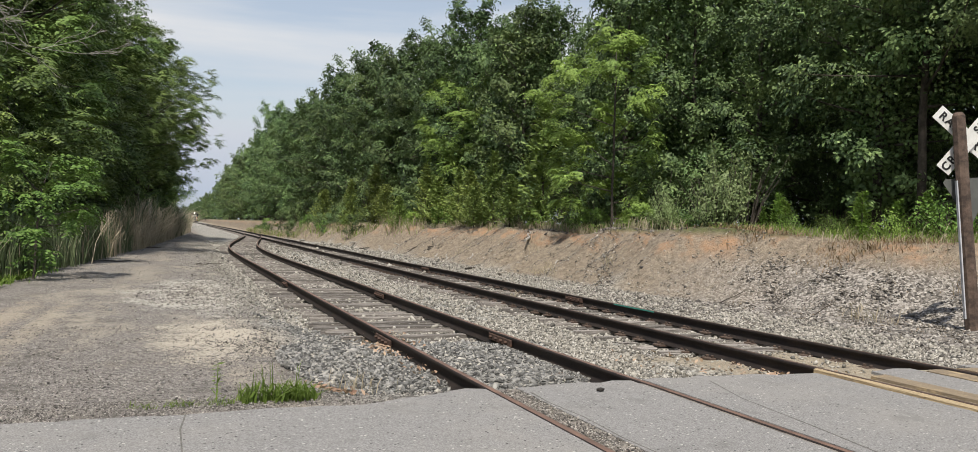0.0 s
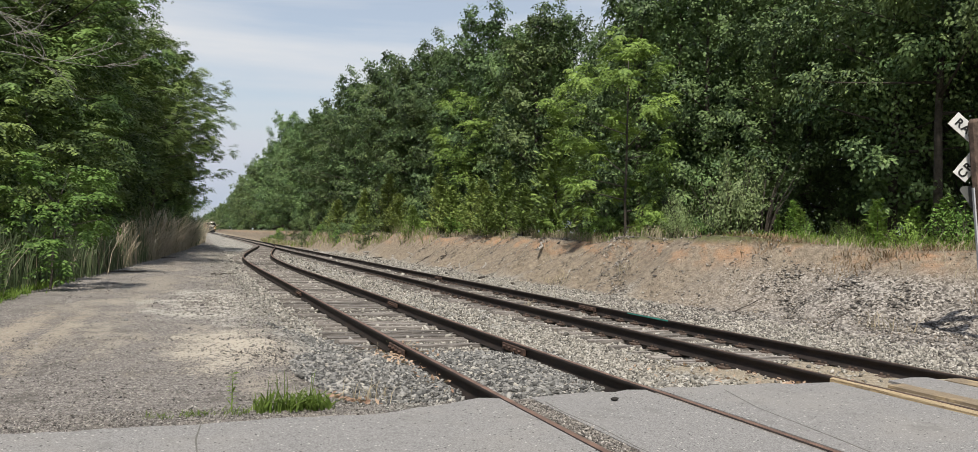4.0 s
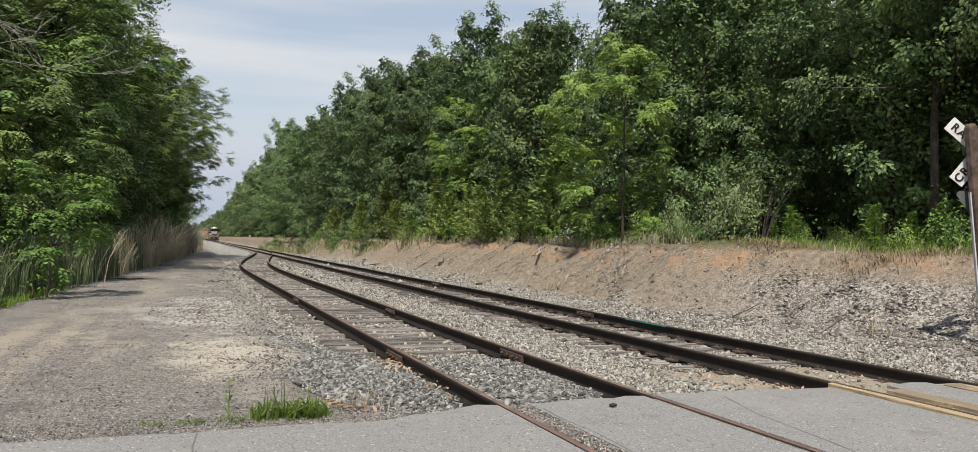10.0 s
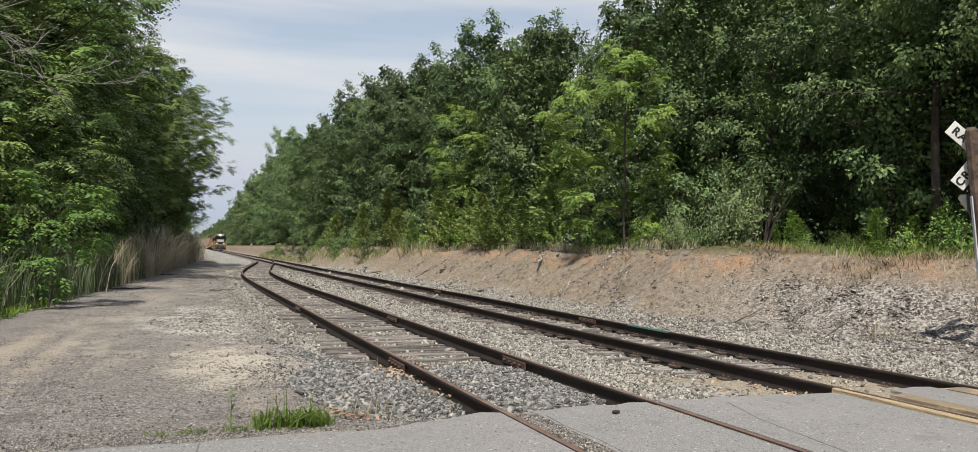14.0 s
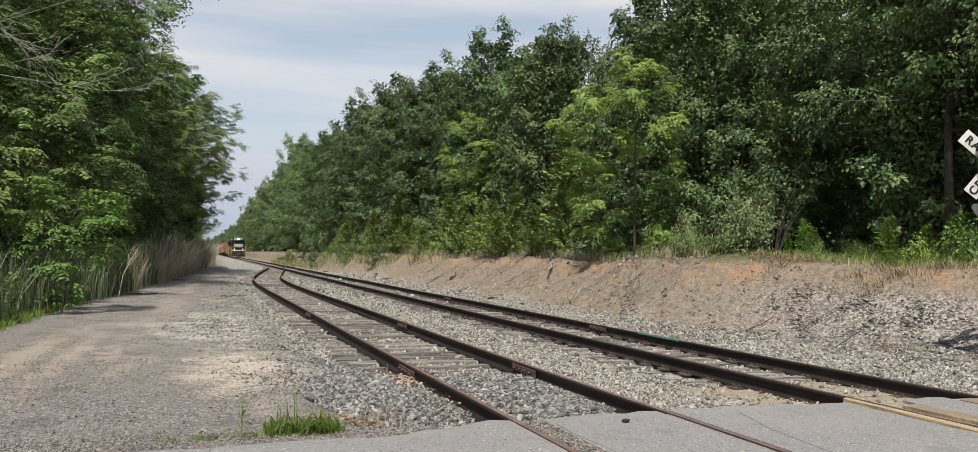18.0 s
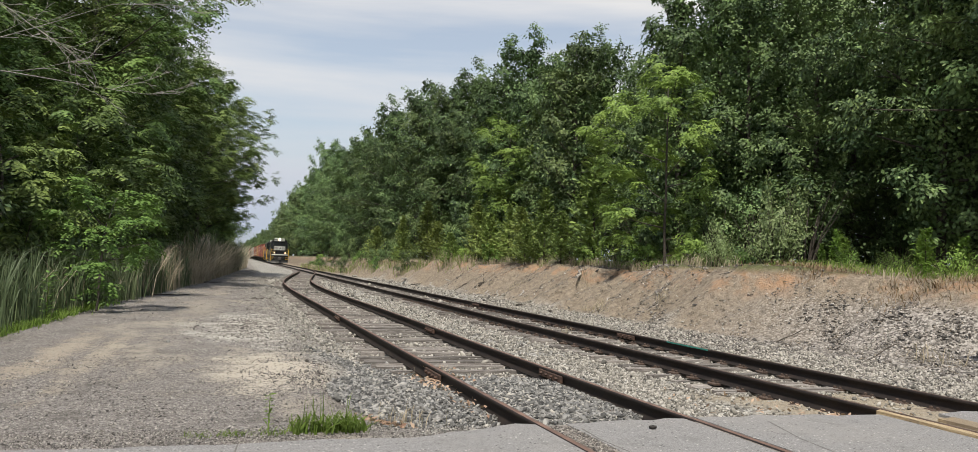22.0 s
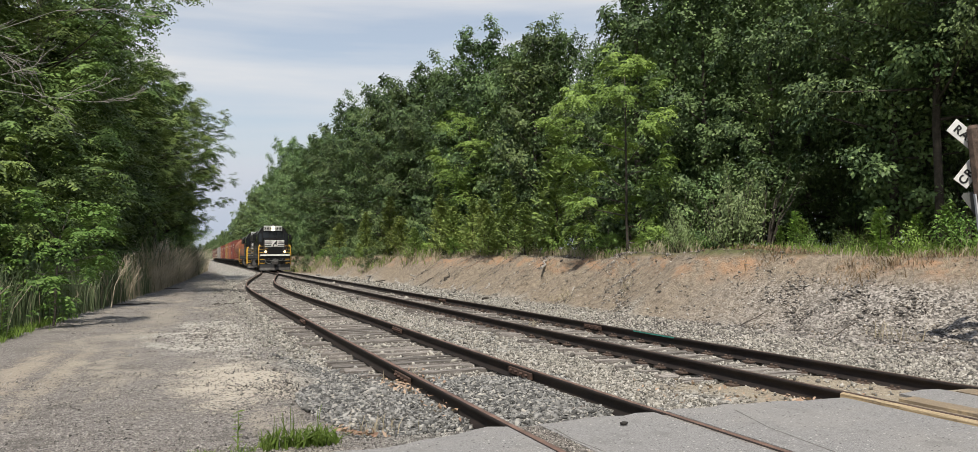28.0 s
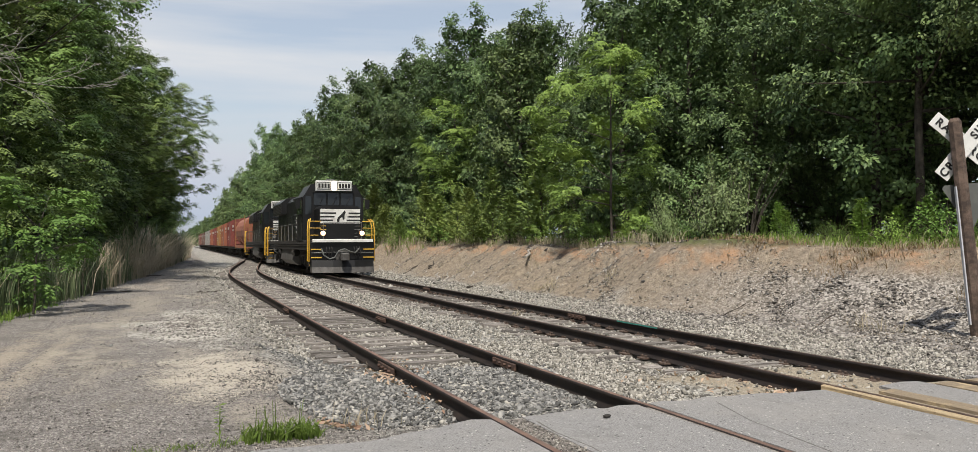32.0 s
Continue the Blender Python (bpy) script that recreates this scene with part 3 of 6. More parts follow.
RAIL_OUT = [(-0.070, -0.168), (-0.070, -0.157), (-0.012, -0.140), (-0.009, -0.048), (-0.033, -0.038), (-0.035, -0.010), (-0.026, 0.0),
            (0.026, 0.0), (0.035, -0.010), (0.033, -0.038), (0.009, -0.048), (0.012, -0.140), (0.070, -0.157), (0.070, -0.168)]


def rail(path, offset, y0, y1, parent, lift=0.0):
    ys = np.concatenate([np.arange(y0, min(y1, 110), 0.8), np.arange(110, y1, 15.0) if y1 > 110 else [], [y1]])
    n = len(RAIL_OUT)
    V, F = [], []
    rng = random.Random(int(offset * 100) + int(y1))
    for i, y in enumerate(ys):
        d = (path(y + 0.2) - path(y - 0.2)) / 0.4
        c = path(y) + offset * 1.0
        dz = lift - 0.006 + 0.006 * math.sin(y * 0.32 + offset) if y > ROAD_EDGE else lift
        for u, v in RAIL_OUT:
            V.append((c + u, y - d * u, v + dz))
    for i in range(len(ys) - 1):
        for k in range(n):
            F.append((i * n + k, i * n + (k + 1) % n, (i + 1) * n + (k + 1) % n, (i + 1) * n + k))
    me = fast_mesh("rail", V, F, RAIL_RUST)
    me.materials.append(RAIL_RED if lift < 0 else RAIL_TOP)
    idx = np.zeros(len(F), np.int32)
    idx[[i for i in range(len(F)) if i % n == 6]] = 1
    me.polygons.foreach_set("material_index", idx)
    return part("rail", me, None, parent)


JOINT = worn("brown_rust", (0.12, 0.068, 0.048), (0.05, 0.03, 0.023), 14, 0.85, 0.1, 70, 0.4)


def joint_bar(x, y, parent, side, long=0.78):
    bm = B()
    s = side
    x0, x1 = sorted((x + s * 0.016, x + s * 0.05))
    box(bm, x0, x1, y - long / 2, y + long / 2, -0.130, -0.045, 0.008)
    bar = part("joint_bar", bm, JOINT, parent, "rusty bolted joint bar")
    for k in range(4):
        b2 = B()
        tube(b2, [(x + s * 0.045, y - 0.27 + k * 0.18, -0.088), (x + s * 0.085, y - 0.27 + k * 0.18, -0.088)], 0.021, 6)
        part("bolt", b2, JOINT, bar)


def tie_mesh(seed):
    """A split, weathered timber tie: long slivers at uneven heights, with open cracks between them."""
    rng = random.Random(seed)
    bm = B()
    y, n = -0.105, rng.choice((2, 3, 3, 4))
    cuts = sorted(rng.uniform(-0.08, 0.08) for _ in range(n - 1)) + [0.105]
    for c in cuts:
        x0, x1 = -1.3 + rng.uniform(-0.05, 0.12), 1.3 - rng.uniform(-0.05, 0.12)
        top = rng.uniform(-0.022, 0.0)
        box(bm, x0, x1, y, max(y + 0.02, c - rng.uniform(0.004, 0.012)), -0.2, top, 0.006)
        y = c
    bmesh.ops.subdivide_edges(bm, edges=[e for e in bm.edges if abs(e.verts[0].co.x - e.verts[1].co.x) > 1], cuts=4)
    for v in bm.verts:
        v.co += Vector((0, rng.uniform(-0.006, 0.006), rng.uniform(-0.010, 0.003)))
    me = bpy.data.meshes.new("tie")
    bm.to_mesh(me)
    bm.free()
    me.materials.append(TIE)
    return me


TIE_MESHES = [tie_mesh(8 + k) for k in range(6)]
TIES = []


def plate_mesh():
    bm = B()
    box(bm, -0.17, 0.17, -0.09, 0.09, -0.02, 0.004, 0.004)
    for sx in (-1, 1):
        for sy in (-0.05, 0.05):
            box(bm, sx * 0.10 - 0.017, sx * 0.10 + 0.017, sy - 0.017, sy + 0.017, 0.0, 0.035, 0.005)
    me = bpy.data.meshes.new("tie_plate")
    bm.to_mesh(me)
    bm.free()
    me.materials.append(RUST)
    return me


PLATE_MESH = plate_mesh()


def build_track(name, label, path, y1, tie_top, tie_end, seed, plates):
    rng = random.Random(seed)
    tr = tagged(new(name), label, "railway track", group="tracks", kind="structure")
    h = GAUGE / 2
    for s in (-1, 1):
        rail(path, s * h, -9, y1, tr, 0.0 if name == "main_track" else -0.003)
    y, far_v, far_f = ROAD_EDGE + 0.35, [], []
    count = 0
    while y < tie_end:
        turn = math.degrees(math.atan((path(y + 0.5) - path(y - 0.5))))
        if y < 75 and count < 150:
            t = part("tie", rng.choice(TIE_MESHES), None, tr)
            TIES.append((path, y))
            put(t, path(y) + rng.uniform(-0.12, 0.12), y, tie_top + rng.uniform(-0.022, 0.012), rng.uniform(-1.2, 1.2), rng.uniform(-0.5, 0.5), -turn + rng.uniform(-1.6, 1.6))
            count += 1
            if plates and y < 32:
                for s in (-1, 1):
                    p = part("tie_plate", PLATE_MESH, None, tr)
                    put(p, path(y) + s * h, y, -0.172 + rng.uniform(-0.006, 0.01), 0, 0, rng.uniform(-3, 3))
        else:
            k = len(far_v)
            x = path(y)
            for zz in (-0.4, tie_top):
                for u, v in ((-1.3, -0.115), (1.3, -0.115), (1.3, 0.115), (-1.3, 0.115)):
                    far_v.append((x + u, y + v, zz))
            far_f += [(k + 4, k + 5, k + 6, k + 7), (k, k + 1, k + 5, k + 4), (k + 1, k + 2, k + 6, k + 5), (k + 3, k, k + 4, k + 7)]
        y += 0.53 + rng.uniform(-0.03, 0.03)
    if far_f:
        tagged(part("far_ties", fast_mesh("far_ties", far_v, far_f, TIE), None, tr), "weathered ties further along the line", kind="stuff")
    return tr


MAIN = build_track("main_track", "rusty main line rails on weathered wooden ties", main_x, 900, -0.170, 200, 1, True)
SIDING = build_track("siding_track", "rusty siding rails on half-buried weathered ties", siding_x, 95, -0.176, 92, 2, False)
H = GAUGE / 2
for y, s, tr, path in ((10.0, -1, SIDING, siding_x), (9.8, 1, SIDING, siding_x), (15.3, 1, MAIN, main_x), (16.4, 1, SIDING, siding_x), (26.5, 1, MAIN, main_x), (19.5, -1, SIDING, siding_x)):
    joint_bar(path(y) + s * H, y, tr, -1)
bm = B()
box(bm, -0.14, 0.14, -0.08, 0.08, -0.015, 0.015, 0.006)
put(part("loose_plate", bm, RUST, SIDING, "loose rusty tie plate"), 3.72, 7.6, -0.16, 8, 0, 20)
build_road()


def crossing_planks():
    """Yellowed timber planks bolted along the main rails over the road."""
    th = tagged(new("crossing_timbers"), "yellowed wooden crossing planks beside the main rails", "crossing timber", kind="structure")
    h = GAUGE / 2
    rng = random.Random(5)
    for s, off0, off1 in ((-1, -0.235, -0.045), (-1, 0.18, 0.42), (1, -0.46, -0.18), (1, 0.05, 0.3)):
        for a, b in ((ROAD_EDGE - 0.15, 2.6), (2.58, -1.3)):
            bm = B()
            cx = main_x(4) + s * h
            ya, yb = a + rng.uniform(-0.12, 0.12), b
            out = [(cx + off0, yb), (cx + off1, yb), (cx + off1, ya), (cx + off0, ya + rng.uniform(-0.05, 0.05))]
            if s == -1 and off0 < 0:
                out[3], out[2] = (cx + off0 + 0.1, ya + 0.25), (cx + off1, ya + 0.3)
            ring = []
            for (xa, ya_), (xb, yb_) in zip(out, out[1:] + out[:1]):
                n = 14 if abs(yb_ - ya_) > 1 else 3
                ring += [(xa + (xb - xa) * k / n + (rng.uniform(-0.011, 0.011) if k else 0), ya_ + (yb_ - ya_) * k / n) for k in range(n)]
            prism(bm, ring, "z", -0.2, 0.004 + rng.uniform(-0.006, 0.004))
            part("plank", bm, TIMBER if abs(off1 - off0) < 0.2 else TIMBER_OLD, th, "" if abs(off1 - off0) < 0.2 else "splintered grey-brown plank")
    for s in (-1, 1):
        bm = B()
        cx = main_x(4) + s * h
        box(bm, cx - 0.3 if s < 0 else cx - 0.3, cx + 0.3, -1, ROAD_EDGE - 0.2, -0.26, -0.12)
        part("flangeway_dirt", bm, GROUND, th)


crossing_planks()


# ---- trees and plants ----
def leaf_cards(rng, centres, normals, length, width, droop=0.25, dirs=None):
    """Pointed, slightly folded leaves at centres, each with four corners and two triangles."""
    n = len(centres)
    nrm = normals / np.linalg.norm(normals, axis=1, keepdims=True)
    d = rng.normal(size=(n, 3)) if dirs is None else dirs.copy()
    d -= (d * nrm).sum(1, keepdims=True) * nrm
    d[:, 2] -= droop
    d /= np.linalg.norm(d, axis=1, keepdims=True) + 1e-9
    w = np.cross(nrm, d)
    w /= np.linalg.norm(w, axis=1, keepdims=True) + 1e-9
    L = (length * rng.uniform(0.6, 1.25, n))[:, None]
    Wd = (width * rng.uniform(0.7, 1.2, n))[:, None]
    p0, p2 = centres - d * L * 0.5, centres + d * L * 0.5
    mid = centres + nrm * L * 0.06
    p1, p3 = mid + w * Wd * 0.5, mid - w * Wd * 0.5
    V = np.stack([p0, p1, p2, p3], 1).reshape(-1, 3)
    k = np.arange(n)[:, None] * 4
    F = np.concatenate([k + np.array([[0, 1, 2]]), k + np.array([[0, 2, 3]])], 1).reshape(-1, 3)
    return V, F


def fronds(rng, starts, outs, length, pairs, leaflet):
    """Feathery compound leaves: leaflets in pairs along arching stalks."""
    C, N, D = [], [], []
    for p, o in zip(starts, outs):
        ln = length * rng.uniform(0.7, 1.2)
        o = o / np.linalg.norm(o)
        side = np.cross(o, (0, 0, 1.0))
        side /= np.linalg.norm(side) + 1e-9
        for k in range(pairs):
            f = (k + 1) / pairs
            q = p + o * ln * f + np.array([0, 0, ln * (0.36 * f - 0.80 * f * f)])
            for s in (-1, 1):
                dd = side * s + o * 0.45 + np.array([0, 0, -0.35])
                C.append(q + dd * leaflet * 0.5)
                D.append(dd)
                N.append(np.array([0, 0, 0.62]) + (0.5 + 0.4 * f) * o + rng.normal(0, 0.24, 3))
    C, N, D = np.array(C), np.array(N), np.array(D)
    return leaf_cards(rng, C, N, leaflet, leaflet * 0.40, 0.12, D)


def boughs(rng, height, base, radius, shape, limbs, sprays, rise=0.95, lean=None):
    """The frame of a crown: limbs that leave the trunk all the way up, and the twig tips along them with the ways they point."""
    lines_, tips, ways = [], [], []
    for i in range(limbs):
        f = (i + rng.uniform(0.05, 0.95)) / limbs
        a = i * 2.4 + rng.normal(0, 0.6)
        e = 0.06 + rise * f ** 1.4 + rng.normal(0, 0.14)
        ln = radius * shape(f) * rng.uniform(0.74, 1.12) * (1 if lean is None else 1 + 0.45 * math.cos(a - lean)) + 0.07 * height * f * rng.uniform(0.2, 1.0)
        d = np.array([math.cos(a) * math.cos(e), math.sin(a) * math.cos(e), math.sin(e)])
        p0 = np.array([0, 0, base + f * (height - base) * 0.88])
        bend = rng.normal(0, 0.10, 3) * ln
        bend[2] = abs(bend[2]) * 0.8

        def at(q):
            return p0 + d * ln * q + bend * q * q

        lines_.append([at(q) for q in (0.0, 0.3, 0.65, 1.0)])
        tips.append(at(1.0))
        ways.append(d)
        side = np.array([-math.sin(a), math.cos(a), 0.0])
        for k in range(int(sprays * ln / radius) + 1):
            q = rng.uniform(0.42, 1.0) ** 0.8
            w = d * rng.uniform(0.2, 0.8) + side * rng.uniform(-1.0, 1.0) + np.array([0, 0, rng.uniform(-0.2, 0.6)])
            w /= np.linalg.norm(w)
            tips.append(at(q) + w * (0.25 + 0.12 * ln) * rng.uniform(0.3, 1.3))
            ways.append(w)
    return lines_, np.array(tips), np.array(ways)


def tufts(rng, tips, ways, leaves, spread):
    """Leaf places, normals and directions: a domed tuft of leaves round every twig tip."""
    n = len(tips)
    up = np.array([0, 0, 1.0])
    away = tips * (1, 1, 0)
    away = away / (np.linalg.norm(away, axis=1, keepdims=True) + 0.3)
    tilt = up * 0.62 + away * 0.62 + ways * 0.25 + rng.normal(0, 0.24, (n, 3))
    tilt /= np.linalg.norm(tilt, axis=1, keepdims=True)
    e1 = np.cross(tilt, rng.normal(size=(n, 3)))
    e1 /= np.linalg.norm(e1, axis=1, keepdims=True)
    e2 = np.cross(tilt, e1)
    size = spread * rng.uniform(0.6, 1.3, n)
    who = np.repeat(np.arange(n), rng.poisson(leaves, n))
    m = len(who)
    r, g = np.sqrt(rng.uniform(0.02, 1, m)), rng.uniform(0, 6.283, m)
    out_ = e1[who] * np.cos(g)[:, None] + e2[who] * np.sin(g)[:, None]
    C = tips[who] + (out_ * r[:, None] - tilt[who] * (0.45 * r * r)[:, None] + rng.normal(0, 0.10, (m, 3))) * size[who][:, None] + ways[who] * (0.25 * size[who] * rng.normal(0, 1, m))[:, None]
    N = tilt[who] + out_ * (0.45 * r)[:, None] + rng.normal(0, 0.30, (m, 3))
    D = out_ + 0.5 * ways[who] + rng.normal(0, 0.25, (m, 3))
    return C, N, D


def limb_mesh(rng, height, r0, lines_, step=1):
    """A tapered, slightly crooked trunk with its limbs, one mesh."""
    bm = B()
    tube(bm, [(rng.normal(0, 0.07) * k / 7, rng.normal(0, 0.07) * k / 7, k / 7 * height * 0.93 - 0.3) for k in range(8)], [max(0.02, r0 * (1 - k / 7) ** 0.8 + 0.02) for k in range(8)], 9)
    for q in lines_[::step]:
        f = q[0][2] / height
        rr = r0 * (1 - f) * 0.42 + 0.016
        tube(bm, [tuple(p) for p in q], [rr, rr * 0.7, rr * 0.42, 0.008], 5)
    return bm


ROUND = lambda f: 0.55 + 0.75 * math.sin(math.pi * min(1, f * 0.92 + 0.06)) ** 0.8 - 0.3 * f
EGG = lambda f: max(0.12, (1 - f) ** 0.55 * (0.7 + 0.6 * min(1, f * 4)))
SPIRE = lambda f: max(0.06, 1 - f * 0.95)


def tree_kind(name, seed, height, base, radius, limbs, sprays, leaves, leaf, shape, mat, r0=0.17, spread=0.42, droop=0.25, rise=0.95, inner=0.5, lean=None):
    """One tree, at the origin: a tapered trunk with limbs, and a crown of leaf tufts at the twig tips."""
    rng = np.random.RandomState(seed)
    th = new(name)
    lines_, tips, ways = boughs(rng, height, base, radius, shape, limbs, sprays, rise, lean)
    part("trunk", limb_mesh(rng, height, r0, lines_, 2), BARK, th, smooth=True)
    C, N, D = tufts(rng, tips, ways, leaves, spread)
    V, F = leaf_cards(rng, C, N, leaf, leaf * 0.58, droop, D)
    # the shaded inside of the crown: broader leaves round the limbs
    m = int(len(C) * inner)
    f = rng.uniform(0.02, 0.9, m)
    a = rng.uniform(0, 2 * np.pi, m)
    r = radius * np.array([shape(q) for q in f]) * 0.42 * rng.uniform(0, 1, m) ** 0.5
    core = np.stack([np.cos(a) * r, np.sin(a) * r, base + f * (height - base)], 1)
    V2, F2 = leaf_cards(rng, core, rng.normal(size=(m, 3)) + (0, 0, 0.4), leaf * 1.15, leaf * 0.72, droop)
    V, F = np.concatenate([V, V2]), np.concatenate([F, F2 + len(V)])
    part("crown", fast_mesh("crown", V, F, mat), None, th)
    return th


def feather_tree(name, seed, height, base, radius, limbs, sprays, per, length, pairs, leaflet, shape, mat, r0=0.1, rise=0.8, lean=None):
    """A tree with compound leaves: bunches of feathery fronds at the twig tips."""
    rng = np.random.RandomState(seed)
    th = new(name)
    lines_, tips, ways = boughs(rng, height, base, radius, shape, limbs, sprays, rise, lean)
    part("trunk", limb_mesh(rng, height, r0, lines_, 2), BARK, th, smooth=True)
    S, O = [], []
    for p, w in zip(tips, ways):
        for _ in range(per):
            o = w * 0.75 + rng.normal(0, 0.62, 3) * (1, 1, 0.3)
            o[2] = max(o[2], -0.15)
            S.append(p + rng.normal(0, 0.07, 3))
            O.append(o)
    V, F = fronds(rng, S, O, length, pairs, leaflet)
    part("crown", fast_mesh("crown", V, F, mat), None, th)
    return th


def shrub_kind(name, seed, height, radius, limbs, sprays, leaves, leaf, mat, spread=0.22, stems=9):
    rng = np.random.RandomState(seed)
    th = new(name)
    bm = B()
    for _ in range(stems):
        a, r = rng.uniform(0, 6.28), radius * rng.uniform(0.3, 0.85)
        h = height * rng.uniform(0.6, 1.0)
        tube(bm, [(0.1 * math.cos(a), 0.1 * math.sin(a), -0.2), (0.4 * r * math.cos(a), 0.4 * r * math.sin(a), h * 0.45), (r * math.cos(a), r * math.sin(a), h)], [0.03, 0.02, 0.006], 5)
    part("stem", bm, BARK, th)
    _, tips, ways = boughs(rng, height, 0.1, radius, lambda f: 0.75 + 0.3 * math.sin(3.1 * f) - 0.5 * f, limbs, sprays, 0.9)
    C, N, D = tufts(rng, tips, ways, leaves, spread)
    V, F = leaf_cards(rng, C, N, leaf, leaf * 0.55, 0.2, D)
    part("foliage", fast_mesh("foliage", V, F, mat), None, th)
    return th


def shoot_shrub(name, seed, height, radius, shoots, leaf, mat, up=0.8):
    """An open shrub: long arching shoots with leaves all along them."""
    rng = np.random.RandomState(seed)
    th = new(name)
    bm = B()
    C, N = [], []
    for _ in range(shoots):
        a = rng.uniform(0, 6.283)
        r = radius * rng.uniform(0.1, 1.0) ** 0.6
        h = height * rng.uniform(0.4, 1.12) * (1.0 - 0.4 * (r / radius) ** 2) * (0.82 + 0.22 * math.sin(3 * a + seed))
        p0 = np.array([np.cos(a), np.sin(a), 0]) * 0.12 * r
        p2 = np.array([np.cos(a) * r, np.sin(a) * r, h])
        p1 = np.array([np.cos(a) * r * 0.55, np.sin(a) * r * 0.55, h * up * 0.75])
        tube(bm, [tuple(p0 - (0, 0, 0.2)), tuple(p1), tuple(p2)], [0.02, 0.011, 0.004], 4)
        m = int(26 * h) + 10
        f = rng.uniform(0.18, 1.02, m)[:, None]
        q = (1 - f) ** 2 * p0 + 2 * f * (1 - f) * (p1 * 1.25 - 0.125 * (p0 + p2)) + f * f * p2
        C.append(q + rng.normal(0, 0.075 + 0.05 * (1 - f), (m, 3)))
        N.append(rng.normal(0, 0.5, (m, 3)) + (0.8 * np.cos(a), 0.8 * np.sin(a), 0.6))
    part("stem", bm, BARK, th)
    V, F = leaf_cards(rng, np.concatenate(C), np.concatenate(N), leaf, leaf * 0.46, 0.0)
    part("foliage", fast_mesh("foliage", V, F, mat), None, th)
    return th


def cedar_kind(name, seed, height, radius, mat, tiers=26):
    """A young conifer: upswept sprays round a straight stem."""
    rng = np.random.RandomState(seed)
    th = new(name)
    bm = B()
    tube(bm, [(0, 0, -0.2), (0, 0, height * 0.95)], [0.05 * height / 3, 0.008], 6)
    part("trunk", bm, BARK, th)
    C, N, D = [], [], []
    for k in range(tiers):
        f = k / tiers
        for _ in range(7):
            a = rng.uniform(0, 6.28)
            ln = radius * (1 - f) ** 0.8 * rng.uniform(0.7, 1.1) + 0.05
            o = np.array([np.cos(a), np.sin(a), 0.45])
            for q in np.linspace(0.15, 1, 9):
                p = o * ln * q + np.array([0, 0, height * (0.03 + 0.93 * f) + 0.2 * ln * q * q])
                C.append(p + rng.normal(0, 0.03, 3))
                D.append(o + rng.normal(0, 0.45, 3))
                N.append(rng.normal(0, 0.6, 3) + np.array([0, 0, 1.0]))
    V, F = leaf_cards(rng, np.array(C), np.array(N), 0.16 * height / 3 + 0.06, 0.05 * height / 3 + 0.02, -0.1, np.array(D))
    part("foliage", fast_mesh("foliage", V, F, mat), None, th)
    return th


def line_x(y):
    """The edge of the wood on the bank side."""
    return 15.8 + 1.6 * min(1, max(0, (19 - y) / 9)) - 4.4 * min(1, max(0, (y - 35) / 60)) - 1.6e-5 * y * y


def gz(x, y):
    return float(ground_z(np.array(float(x)), np.array(float(y))))


PLACED = set()


def set_out(kinds, spots, rng, sink=0.08):
    """Stands copies of kinds at spots (x, y, scale, index or None)."""
    for x, y, s, k in spots:
        o = kinds[rng.randrange(len(kinds)) if k is None else k]
        m = pose(x, y, gz(x, y) - sink, 0, 0, rng.uniform(0, 360))
        if o.name in PLACED:
            o = copy_thing(o, m)
        else:
            PLACED.add(o.name)
            o.matrix_basis = m
        sx = s * rng.uniform(0.93, 1.07)
        o.scale = (sx, sx, s)


def row(rng, y0, y1, xf, dx, step, scale, grow=1.0):
    """Spots along the line xf(y), with spread dx and steps that grow with distance."""
    out, y = [], y0
    while y < y1:
        out.append((xf(y) + rng.uniform(*dx), y, rng.uniform(*scale), None))
        y += rng.uniform(*step) * (1 + (grow - 1) * min(1, max(0, (y - 60) / 120)))
    return out


